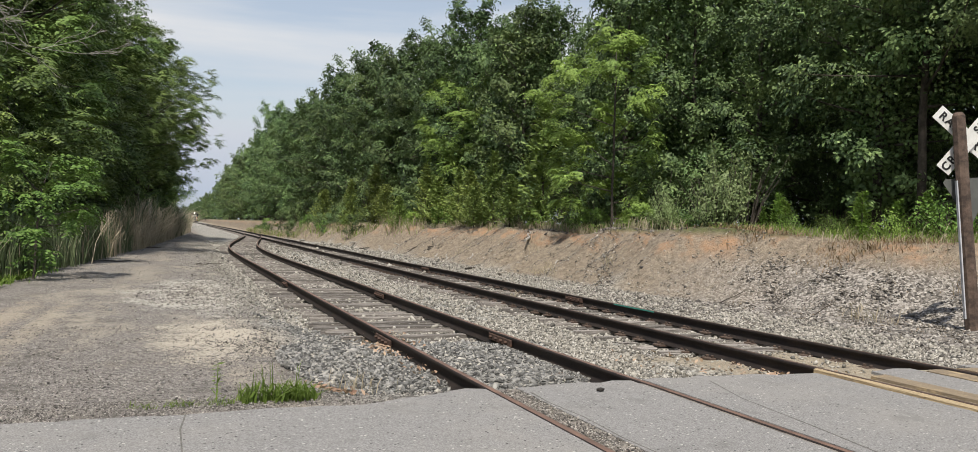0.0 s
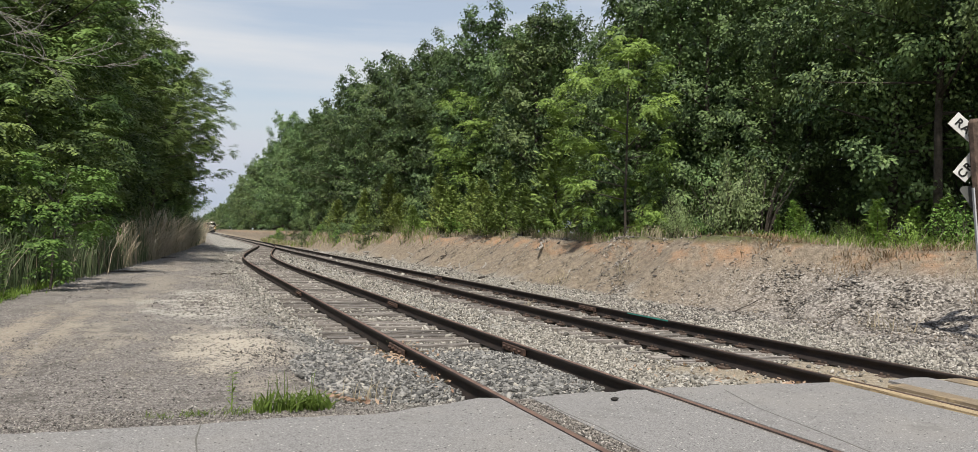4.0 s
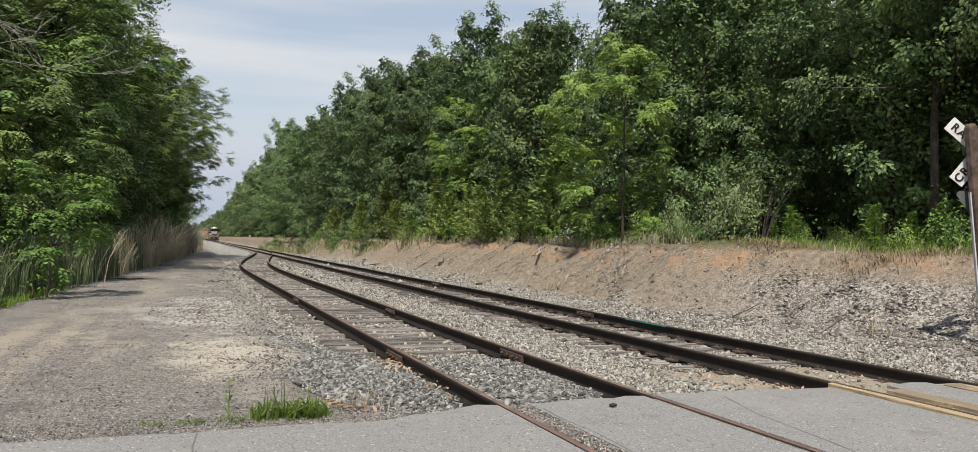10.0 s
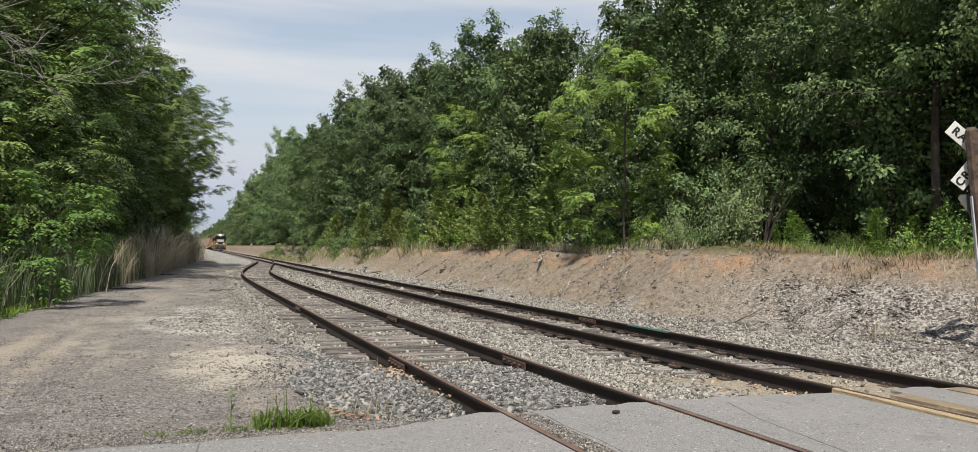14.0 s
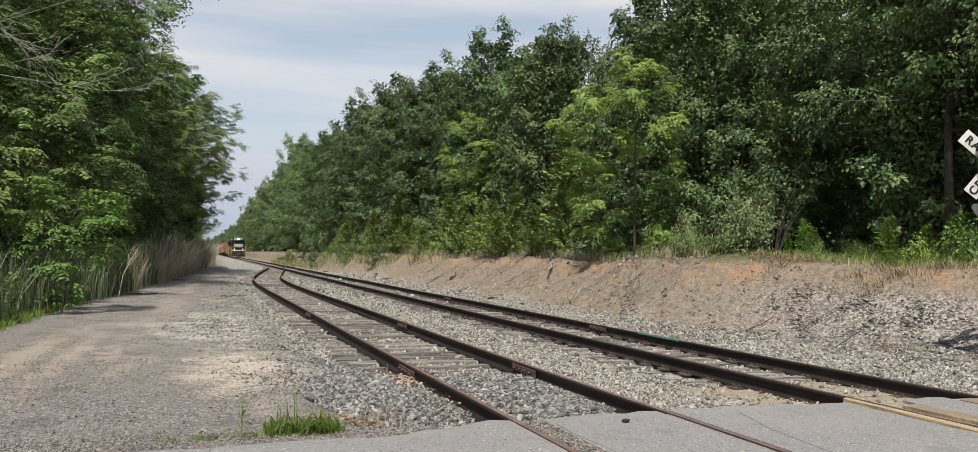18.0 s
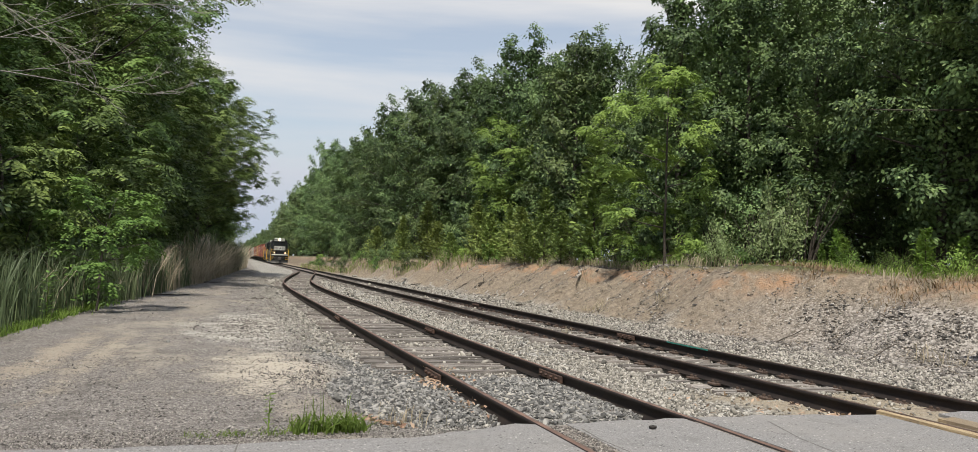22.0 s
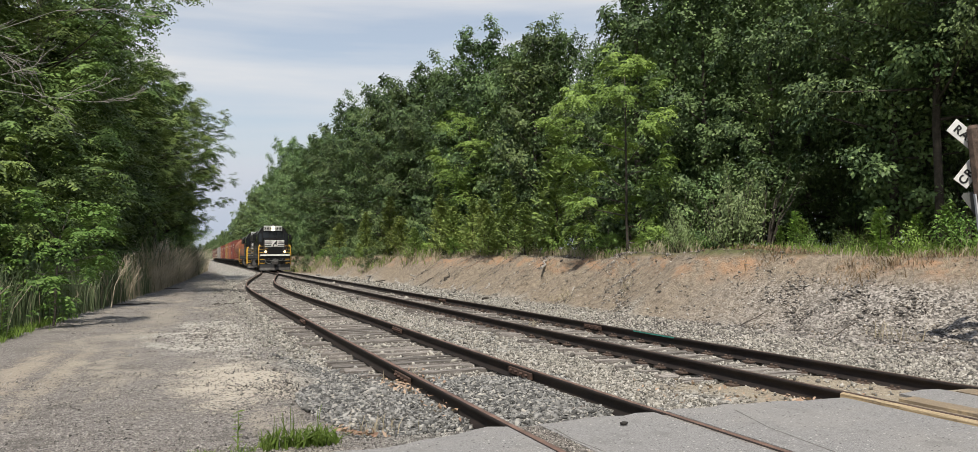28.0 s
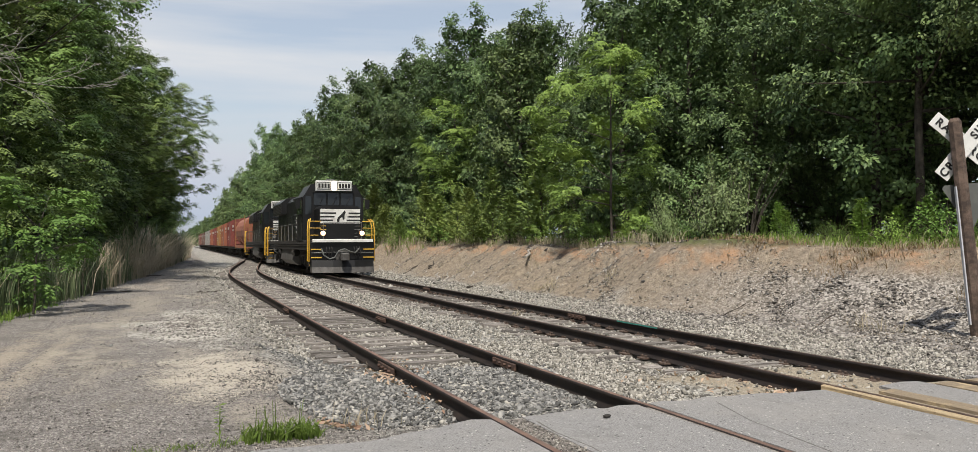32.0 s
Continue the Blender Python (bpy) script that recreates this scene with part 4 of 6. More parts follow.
def build_woods():
    rng = random.Random(21)
    oaks = [tree_kind("broadleaf_tree", 10 + k, h, b, r, c, 13, 17, 0.20, s, LEAF, spread=0.32)
            for k, (h, b, r, s, c) in enumerate([(13, 0.6, 3.0, ROUND, 44), (14.5, 0.7, 3.2, EGG, 48), (12, 0.5, 2.9, ROUND, 42), (15.5, 1.2, 3.1, ROUND, 50)])]
    big = [tree_kind("broadleaf_tree", 60 + k, 14 + k, 0.6, 3.6, 40, 12, 14, 0.235, (ROUND, EGG)[k % 2], LEAF, spread=0.40) for k in range(3)]
    canopy = [tree_kind("oak_tree", 95 + k, 15, 3.9, 4.4, 46, 27, 24, 0.14, lambda f: 1.12 - 0.55 * f, LEAF, 0.13, 0.33, rise=0.55, inner=0.12) for k in range(2)]
    for o in canopy:
        tagged(o, "tall oak with a high spreading dark green canopy", "tree", "trees of the wood")
    far = [tree_kind("broadleaf_tree", 90 + k, 14 + k, 0.6, 3.6, 34, 9, 10, 0.35, (ROUND, EGG)[k % 2], LEAF, spread=0.5) for k in range(2)]
    walnut = [feather_tree("walnut_tree", 70 + k, 12.5 + k, (0.5, 0.5, 3.4)[k], 3.1, 54, 9, 6, 0.5, 5, 0.165, (EGG, ROUND, ROUND)[k], LEAF_WALNUT, 0.16) for k in range(3)]
    for o in oaks + big + far:
        tagged(o, "tall broadleaf tree in full dark green summer leaf", "tree", "trees of the wood")
    for o in walnut:
        tagged(o, "walnut tree with feathery dark green leaves beside the lane", "tree", "trees beside the lane")
    # the wood on the bank, row behind row
    edge = [(x + (1.2 if y < 20.5 else 0), y, s, k) for x, y, s, k in row(rng, 18.5, 64, line_x, (2.0, 3.4), (3.6, 4.8), (0.58, 0.92))]
    set_out(oaks, edge + row(rng, 20, 36, line_x, (5.2, 7.2), (3.8, 5.2), (0.78, 1.0)) + [(17.3, 30.0, 0.86, 1), (20.2, 31.5, 0.92, 3)], rng)
    set_out(far, row(rng, 130, 330, line_x, (1.8, 4.2), (5.5, 8), (0.95, 1.35), 1.5) + row(rng, 330, 900, line_x, (1, 6), (14, 20), (0.8, 1.2)) + row(rng, 130, 300, line_x, (7, 11), (9, 12), (1.0, 1.3), 1.5) +
            row(rng, 140, 330, lambda y: -5.6 - 0.003 * y - 1.6e-5 * y * y, (-1.5, 0.6), (6, 9), (0.9, 1.15), 1.5) + row(rng, 180, 800, lambda y: -4.6 - 0.003 * y - 1.6e-5 * y * y, (-3, 0.4), (10, 14), (0.85, 1.15)) +
            [(-60 + 7 * k, 960 + 9 * (k % 3), 1.2, None) for k in range(13)], rng)
    # the oaks nearest the road are unseen, added to shade the wood's near end
    set_out(canopy, [(20.6, 9.2, 1.05, None), (19.4, 12.6, 1.0, None), (18.9, 16.6, 0.88, None), (24.4, 9.0, 1.15, None), (22.8, 10, 1.1, None), (22.6, 15, 1.05, None), (22.5, 19.5, 1.05, None), (26.5, 13, 1.15, None), (26.5, 18, 1.1, None), (30, 12, 1.1, None), (30, 20, 1.1, None), (27.5, 9, 1.1, None), (26, 23, 1.1, None), (31, 9, 1.1, None)], rng)
    set_out(big, row(rng, 36, 62, line_x, (5.2, 7.2), (3.8, 5.2), (0.70, 0.86)) + row(rng, 62, 130, line_x, (1.8, 4.2), (4.2, 6.4), (0.72, 1.12)) + row(rng, 27, 60, line_x, (10, 13), (5, 7), (0.9, 1.15)) +
            row(rng, 9, 40, line_x, (17, 22), (5, 7), (1.0, 1.2)) + row(rng, 80, 130, line_x, (7, 11), (7, 10), (1.0, 1.3)) + [(28, 28, 0.85, 0), (30.5, 31, 0.9, 1), (32, 27, 0.9, 2), (33.5, 34, 1.0, 0), (29, 35, 0.95, 2), (35, 30, 1.0, 1), (25, 33, 0.9, 0), (22, 27, 0.8, 2)] +
            row(rng, 10, 60, lambda y: -12.5, (-1, 1), (5, 7), (1.05, 1.25)) + row(rng, 72, 140, lambda y: -5.6 - 0.003 * y - 1.6e-5 * y * y, (-1.5, 0.6), (4.6, 7), (0.9, 1.15)), rng)
    set_out(oaks, [(x, y, sc, k) for x, y, sc, k in ((15.6, 62, 0.92, 3), (14.6, 71, 1.08, 1), (14.2, 80, 1.05, 3), (13.6, 90, 1.15, 0), (13.4, 101, 1.1, 1), (13.0, 114, 1.05, 3), (12.8, 128, 1.15, 0), (18.6, 47, 0.8, 1), (20.0, 57, 0.92, 3))], rng)
    more = random.Random(77)
    set_out(oaks, [(18.4, 41, 0.85, 3), (17.4, 49.5, 0.98, 3), (19.4, 35, 0.86, 1), (19.6, 44.5, 0.86, 3), (17.0, 59, 1.0, 3), (16.0, 54, 0.95, 1), (17.6, 55, 0.97, 1), (18.6, 50, 0.98, 1), (16.2, 66, 0.98, 1), (17.0, 44, 0.86, 1), (16.6, 39.5, 0.88, 1), (14.9, 160, 1.5, 3), (15.2, 148, 1.3, 1), (14.6, 138, 1.35, 1), (15.0, 176, 1.4, 1)], more)
    set_out(walnut, [(-3.5, 52, 0.86, 2), (-3.1, 58, 0.98, 2), (-2.8, 64, 1.0, 2), (-1.7, 69, 0.82, 2), (-6.4, 47, 1.14, 2), (-5.9, 34, 1.12, 2), (-6.6, 39, 1.17, 2)] + row(rng, 13, 72, lambda y: -9.3 + 0.095 * (y - 13), (-0.6, 0.5), (3.1, 4.1), (0.84, 1.12)), rng)
    return None


build_woods()


def build_edges():
    """Shrubs, saplings and young conifers along the wood's edge and the lane."""
    rng = random.Random(5)
    locust = feather_tree("locust_tree", 31, 7.6, 0.5, 2.0, 26, 9, 6, 0.5, 7, 0.14, ROUND, LEAF_LIME, 0.045, 0.5, 2.6)
    tagged(locust, "young bright green locust tree at the wood's edge", "tree")
    put(locust, 14.15, 25.3, gz(14.15, 25.3), 0, 0, 40)
    locust.scale = (0.84, 0.84, 0.96)
    o1 = copy_thing(locust, pose(16.3, 49.5, gz(16.3, 49.5), 0, 0, 150))
    o1.scale = (1.25, 1.25, 1.25)
    elder = feather_tree("box_elder_sapling", 33, 2.9, 0.75, 1.15, 18, 4, 6, 0.42, 5, 0.14, ROUND, LEAF_LIME, 0.018, 0.7)
    tagged(elder, "bright green sapling leaning out of the reeds", "sapling")
    put(elder, -3.15, 20.3, gz(-3.15, 20.3) - 0.05, 0, 4, 10)
    elder.scale = (0.82, 0.82, 0.86)
    young = feather_tree("young_walnut", 47, 5.2, 1.5, 1.6, 24, 7, 6, 0.52, 6, 0.15, ROUND, LEAF_WALNUT, 0.06, 0.6)
    tagged(young, "young walnut with layered feathery leaves over the reeds", "tree", "trees beside the lane")
    set_out([young], [(-5.7, 22.0, 1.0, 0), (-4.9, 26.8, 1.15, 0), (-5.4, 33, 1.2, 0), (-5.0, 40, 1.3, 0)], random.Random(4))
    olive = shoot_shrub("silvery_shrub", 34, 2.75, 1.35, 80, 0.14, LEAF_GREY)
    tagged(olive, "silvery grey-green shrub on the crest of the bank", "shrub", "shrubs")
    put(olive, 14.35, 19.3, gz(14.35, 19.3) - 0.05)
    olive.scale = (0.82, 0.82, 1.0)
    o2 = copy_thing(olive, pose(13.6, 21.0, gz(13.6, 21.0) - 0.1, 0, 0, 100))
    o2.scale = (0.45, 0.45, 0.6)
    cedars = [cedar_kind("young_cedar", 35 + k, h, r, LEAF_CEDAR) for k, (h, r) in enumerate([(2.2, 0.85), (5.6, 1.35)])]
    tagged(cedars[0], "low olive-green young cedar on the bank", "conifer", "young cedars")
    tagged(cedars[1], "slim olive-green cedar among the broadleaf trees", "conifer", "young cedars")
    set_out(cedars, [(13.1, 32.4, 1.1, 0), (12.9, 36.5, 0.95, 0), (13.1, 43, 1.4, 0), (12.4, 49, 1.0, 0), (12.5, 56.5, 0.85, 1), (12.0, 63, 0.7, 1), (13.2, 46, 0.7, 1), (12.2, 52, 1.25, 0), (13.2, 38, 1.35, 0), (11.7, 74, 1.5, 0),
                     (14.0, 31.0, 1.05, 1), (13.7, 36.0, 0.7, 1), (13.4, 40.5, 0.62, 1)], rng)
    weed = cedar_kind("feathery_weed", 41, 1.15, 0.22, GRASS, 9)
    tagged(weed, "tall feathery green weed in the grass of the crest", "weed", "tall weeds")
    set_out([weed], [(15.2, 17.9, 1.0, 0), (14.9, 17.3, 0.8, 0), (15.4, 18.8, 0.7, 0), (15.3, 15.1, 1.15, 0), (15.6, 15.5, 0.9, 0), (15.9, 14.6, 1.0, 0), (15.8, 13.7, 1.2, 0), (16.3, 13.2, 1.1, 0), (16.1, 12.4, 1.0, 0), (16.6, 11.6, 1.2, 0), (16.2, 16.0, 0.8, 0)], random.Random(3))
    bush = shoot_shrub("leafy_bush", 46, 1.5, 1.0, 55, 0.10, LEAF_LIME)
    tagged(bush, "bright green leafy bush in the long grass", "shrub", "shrubs")
    set_out([bush], [(16.2, 13.4, 1.0, 0), (16.5, 12.2, 1.0, 0), (16.8, 11.0, 1.05, 0), (15.8, 14.7, 0.7, 0), (17.0, 9.6, 1.05, 0), (15.0, 17.3, 0.45, 0), (15.5, 16.2, 0.5, 0), (14.9, 21.8, 0.55, 0), (14.4, 23.6, 0.5, 0)], random.Random(8))
    shrubs = [shrub_kind("wild_shrub", 50 + k, h, r, 26, 5, 17, 0.14, m, 0.26) for k, (h, r, m) in enumerate([(2.4, 1.5, LEAF), (1.5, 1.2, LEAF_LIME), (3.4, 1.9, LEAF)])]
    for o, w in zip(shrubs, ("dense dark green shrub under the trees", "low bright green shrub on the bank's crest", "tall dark green shrub under the trees")):
        tagged(o, w, "shrub", "shrubs")
    spots = []
    for y in (9, 10.5, 12.5, 14.2, 16.5):
        spots.append((line_x(y) + rng.uniform(7.5, 9.0), y, rng.uniform(0.7, 1.0), 0))
    for k in range(14):
        spots.append((rng.uniform(20.5, 23.5), 7 + k * 1.7, rng.uniform(0.55, 0.8), 2))
    for k in range(22):
        spots.append((rng.uniform(24, 33), 8.5 + k * 1.1, rng.uniform(0.65, 0.85), 2))
    y = 20.5
    while y < 110:
        spots.append((line_x(y) + rng.uniform(0.3, 1.3), y, rng.uniform(0.7, 1.15), rng.choice((0, 0, 2))))
        y += rng.uniform(1.6, 2.6)
    for y in (21.5, 23.5, 26.5, 28.5, 31, 35, 38.5, 41, 52, 66, 70, 80):
        spots.append((line_x(y) - rng.uniform(1.6, 2.2), y, rng.uniform(0.3, 0.6), 1))
    for k in range(24):
        y = 42 + k * 3.3 + rng.uniform(-1, 1)
        spots.append((line_x(y) - rng.uniform(1.2, 2.3), y, rng.uniform(0.4, 0.8), rng.choice((0, 0, 1))))
    y = 9.0
    while y < 40:
        spots.append((line_x(y) + rng.uniform(7, 9) + (4.5 if y < 22 else 0), y, rng.uniform(0.8, 1.2), 2))
        y += 2.6
    y = 14.0
    while y < 70:
        spots.append((-6.6 + 0.042 * y + rng.uniform(-0.5, 0.3), y, rng.uniform(0.9, 1.4), rng.choice((0, 2))))
        y += rng.uniform(2.0, 3.0)
    for y in (16, 12, 9):
        spots.append((-9.5 + rng.uniform(-1, 1), y, 1.3, 2))
    set_out(shrubs, spots, rng)


build_edges()


def blades(name, label, mat, spots, parent=None):
    """Grass or reeds as one mass of thin bent blades. spots: x, y, z, height, width, lean."""
    S = np.array(spots)
    n = len(S)
    rng = np.random.RandomState(len(name) + n)
    a = rng.uniform(0, 6.283, n)
    lean = S[:, 5] * rng.uniform(0.3, 1.6, n)
    d = np.stack([np.cos(a), np.sin(a), 0 * a], 1)
    w = np.stack([-np.sin(a + 0.7), np.cos(a + 0.7), 0 * a], 1) * S[:, 4:5] / 2
    p = S[:, :3]
    h = S[:, 3:4]
    up = np.array([[0, 0, 1.0]])
    m1 = p + up * h * 0.5 + d * (lean[:, None] * h * 0.18)
    m2 = p + up * h * 0.85 + d * (lean[:, None] * h * 0.55)
    tip = p + up * h * (1 - 0.12 * lean[:, None]) + d * (lean[:, None] * h * 0.95)
    V = np.stack([p - w, p + w, m1 - w * 0.9, m1 + w * 0.9, m2 - w * 0.55, m2 + w * 0.55, tip], 1).reshape(-1, 3)
    k = np.arange(n)[:, None] * 7
    F = np.concatenate([k + np.array([q]) for q in ([0, 1, 3], [0, 3, 2], [2, 3, 5], [2, 5, 4], [4, 5, 6])], 1).reshape(-1, 3)
    ob = part(name, fast_mesh(name, V, F, mat), None, parent)
    return tagged(ob, label, "plants", kind="stuff")


def build_grasses():
    rng = random.Random(9)
    U, G = rng.uniform, rng.gauss
    reed_x = lambda y: float(np.interp(y, (10, 18, 22, 25, 36, 58, 95), (-4.0, -3.65, -3.45, -2.9, -2.25, -1.2, 0.3)))
    green, straw = [], []
    for _ in range(5200):
        y = U(12, 46)
        x = reed_x(y) - abs(G(0, 0.8)) + U(-0.1, 0.15)
        green.append((x, y, gz(x, y) - 0.05, U(0.7, 1.75), U(0.014, 0.026), U(0.05, 0.4)))
    for _ in range(110):
        y = U(17, 26)
        x = reed_x(y) - abs(G(0, 0.5)) + U(-0.1, 0.2)
        straw.append((x, y, gz(x, y) - 0.05, U(0.6, 1.6), U(0.008, 0.016), U(0.1, 1.1)))
    for _ in range(1100):
        y = U(25, 48)
        x = reed_x(y) - abs(G(0, 0.55)) + U(0, 0.25)
        if math.sin(y * 1.7) + math.sin(y * 0.6 + 1) < -0.2:
            continue
        straw.append((x, y, gz(x, y) - 0.05, U(0.6, 1.9), U(0.016, 0.03), U(0.1, 0.9)))
    for _ in range(3800):
        y = U(40, 92)
        x = reed_x(y) - abs(G(0, 0.8)) + U(0, 0.3)
        straw.append((x, y, gz(x, y) - 0.05, U(1.3, 2.9) * (0.62 + 0.38 * math.sin(y * 0.9 + 0.6 * math.sin(y * 2.1))), U(0.03, 0.055), U(0.3, 1.3)))
        if rng.random() < 0.2:
            green.append((x, y, gz(x, y), U(1.5, 3.0), U(0.04, 0.07), U(0.2, 0.6)))
    # the pale bushy reeds where the lane narrows: stalks, broad hanging blades and plumes
    for _ in range(2300):
        y = U(37, 62)
        x = reed_x(y) - abs(G(0, 0.7)) + U(0, 0.35)
        tall = 0.66 + 0.34 * math.sin(y * 1.1 + 1.3 * math.sin(y * 2.3))
        straw.append((x, y, gz(x, y) - 0.05, U(1.3, 2.5) * tall, U(0.018, 0.034), U(0.2, 1.0)))
        for _ in range(2):
            straw.append((x + G(0, 0.08), y + G(0, 0.08), gz(x, y) + U(0.5, 1.7) * tall, U(0.25, 0.5), U(0.025, 0.045), U(1.0, 1.8)))
    blades("reed_bed", "tall green reeds along the edge of the lane", REED, green)
    blades("dry_reeds", "dry straw-coloured reeds along the edge of the lane", STRAW, straw)
    g, dry = [], []
    for _ in range(5200):
        y = U(6.5, 20)
        x = 13.45 + 2.4 * min(1, max(0, (19 - y) / 9)) + abs(G(0, 0.8)) + 0.3 * math.sin(y) + 0.2 * math.sin(2.7 * y)
        tall = 0.45 + 0.55 * math.sin(y * 1.9 + x * 2.3) ** 2
        (dry if rng.random() < 0.22 else g).append((x, y, gz(x, y) - 0.02, U(0.15, 0.6) * tall * (1.0 if y < 15.5 else 0.5), U(0.010, 0.018), U(0.3, 1.2)))
    for _ in range(3000):
        y = U(14.5, 22.5)
        x = reed_x(y) - 0.25 + abs(G(0, 0.22))
        g.append((x, y, gz(x, y) - 0.01, U(0.06, 0.22), U(0.012, 0.02), U(0.4, 1.2)))
    for _ in range(2500):
        y = U(20, 60)
        x = line_x(y) - 2.1 - abs(G(0, 0.5)) * 0.6
        (dry if rng.random() < 0.9 else g).append((x, y, gz(x, y) - 0.02, U(0.12, 0.5), U(0.012, 0.025), U(0.3, 1.1)))
    for _ in range(2600):
        y = U(45, 125)
        x = line_x(y) - 2.2 - abs(G(0, 0.55)) * 0.6
        (dry if rng.random() < 0.7 else g).append((x, y, gz(x, y) - 0.02, U(0.2, 0.8), U(0.03, 0.055), U(0.3, 1.1)))
    for _ in range(900):
        y = U(7, 15)
        x = 13.0 + 2.4 * min(1, max(0, (19 - y) / 9)) + G(0, 0.35)
        dry.append((x, y, gz(x, y) - 0.02, U(0.08, 0.3), U(0.008, 0.016), U(0.5, 1.3)))
    for cx, cy, m in ((1.3, 6.95, 26), (2.55, 10.6, 20), (7.1, 17.2, 40), (1.45, 7.1, 30)):
        for _ in range(m):
            x, y = cx + G(0, 0.12), cy + G(0, 0.1)
            dry.append((x, y, -0.2 if cx > 2 else -0.1, U(0.06, 0.2), U(0.005, 0.009), U(0.4, 1.2)))
    for cx, cy in ((10.9, 24), (10.7, 23), (11.5, 20.5), (11.9, 27), (11.6, 11.2), (11.2, 33)):
        for _ in range(40):
            x, y = cx + G(0, 0.14), cy + G(0, 0.25)
            dry.append((x, y, gz(x, y) - 0.02, U(0.1, 0.4), U(0.008, 0.016), U(0.5, 1.3)))
    dead = []
    for _ in range(2400):
        y = U(9.5, 19)
        x = 12.75 + 2.4 * min(1, max(0, (19 - y) / 9)) + G(0, 0.32) + 0.15 * math.sin(3 * y)
        if math.sin(y * 2.3 + x) > -0.3:
            dead.append((x, y, gz(x, y) - 0.01, U(0.05, 0.2), U(0.012, 0.026), U(0.6, 1.6)))
    blades("dead_weeds", "low brown dead weeds under the crest of the bank", BROWN_WEED, dead)
    blades("bank_grass", "bright green grass on the bank's crest and lane edge", GRASS, g)
    blades("dry_grass", "thin dry grass and weeds on the bank and ballast", STRAW, dry)
    # the green tuft at the road's edge
    t = []
    for _ in range(300):
        x = rng.choice((0.46, 0.52, 0.60, 0.66, 0.74, 0.83, 0.88, 0.95)) + G(0, 0.028)
        y = 6.46 + G(0, 0.05)
        t.append((x, y, -0.05, U(0.06, 0.19) * (1.15 - abs(x - 0.7)), U(0.010, 0.02), U(0.3, 1.5)))
    for _ in range(16):
        t.append((U(0.5, 0.85), 6.46, -0.05, U(0.25, 0.36), 0.008, 0.3))
    for _ in range(130):
        t.append((U(-0.35, 0.4), 6.42 + G(0, 0.04), -0.05, U(0.03, 0.09), 0.009, 1.0))
    tagged(blades("grass_tuft", "fresh green tuft of weeds at the asphalt's edge", GRASS, t))
    # a single upright weed with whorled leaves
    bm = B()
    wd = tagged(new("upright_weed"), "single upright green weed beside the tuft", "weed")
    tube(bm, [(0, 0, -0.05), (0.005, 0, 0.26)], [0.006, 0.003], 5)
    part("stem", bm, GRASS, wd)
    r2 = np.random.RandomState(2)
    S = [np.array([0, 0, 0.03 + 0.011 * k]) for k in range(22)]
    O = [np.array([math.cos(k * 2.4), math.sin(k * 2.4), 0.5]) for k in range(22)]
    V, F = leaf_cards(r2, np.array(S) + np.array(O) * 0.025, np.array([[0, 0, 1.0]] * 22) + r2.normal(0, 0.3, (22, 3)), 0.07, 0.018, 0, np.array(O))
    part("leaves", fast_mesh("leaves", V, F, GRASS), None, wd)
    put(wd, 0.25, 6.45, 0.0)
    # broad-leaved weed in the grass by the reeds
    bw = tagged(new("broadleaf_weed"), "tall broad-leaved green weed in the lane-side grass", "weed")
    bm = B()
    tube(bm, [(0, 0, -0.1), (0.02, 0, 0.95)], [0.014, 0.006], 6)
    part("stem", bm, GRASS, bw)
    S = np.array([[0, 0, 0.12 + 0.03 * k] for k in range(28)])
    O = np.array([[math.cos(k * 2.4), math.sin(k * 2.4), 0.5] for k in range(28)])
    V, F = leaf_cards(r2, S + O * 0.12, np.array([[0, 0, 1.0]] * 28) + O * -0.3, 0.26, 0.09, 0.1, O)
    part("leaves", fast_mesh("leaves", V, F, LEAF_LIME), None, bw)
    put(bw, -3.62, 17.6, gz(-3.62, 17.6))


build_grasses()


def bare_branch(name, label, start, way, length, seed, r=0.013):
    """A leafless forking branch, one mesh."""
    rng = random.Random(seed)
    bm = B()

    def grow(p, d, ln, rad, depth):
        pts, q = [p], p
        n = 5
        for k in range(n):
            w = 0.04 if depth == 0 else 0.11
            d = (d + Vector((rng.gauss(0, w), rng.gauss(0, w), rng.gauss(0, w)))).normalized()
            q = q + d * (ln / n)
            pts.append(q)
            if depth < 3 and rng.random() < (0.7, 0.75, 0.5)[depth]:
                side = Vector((rng.gauss(0, 1), rng.gauss(0, 1), rng.gauss(0.2, 0.8))).normalized()
                grow(q, (d + side * 0.62).normalized(), ln * rng.uniform(0.3, 0.5), rad * 0.6, depth + 1)
        tube(bm, pts, [max(0.0045, rad * (1 - 0.75 * i / n)) for i in range(n + 1)], 5)

    grow(Vector(start), Vector(way).normalized(), length, r, 0)
    ob = part(name, bm, DEADWOOD, None)
    tagged(ob, label, "branch", "dead branches")
    return ob


bare_branch("dead_branch", "bare grey dead branch hanging out of the trees", (-5.5, 18.6, 4.95), (1, 0.05, 0.03), 3.3, 3)
bare_branch("dead_branch", "bare grey dead branch hanging out of the trees", (-5.9, 18.5, 5.2), (1, 0.05, 0.42), 3.3, 8)
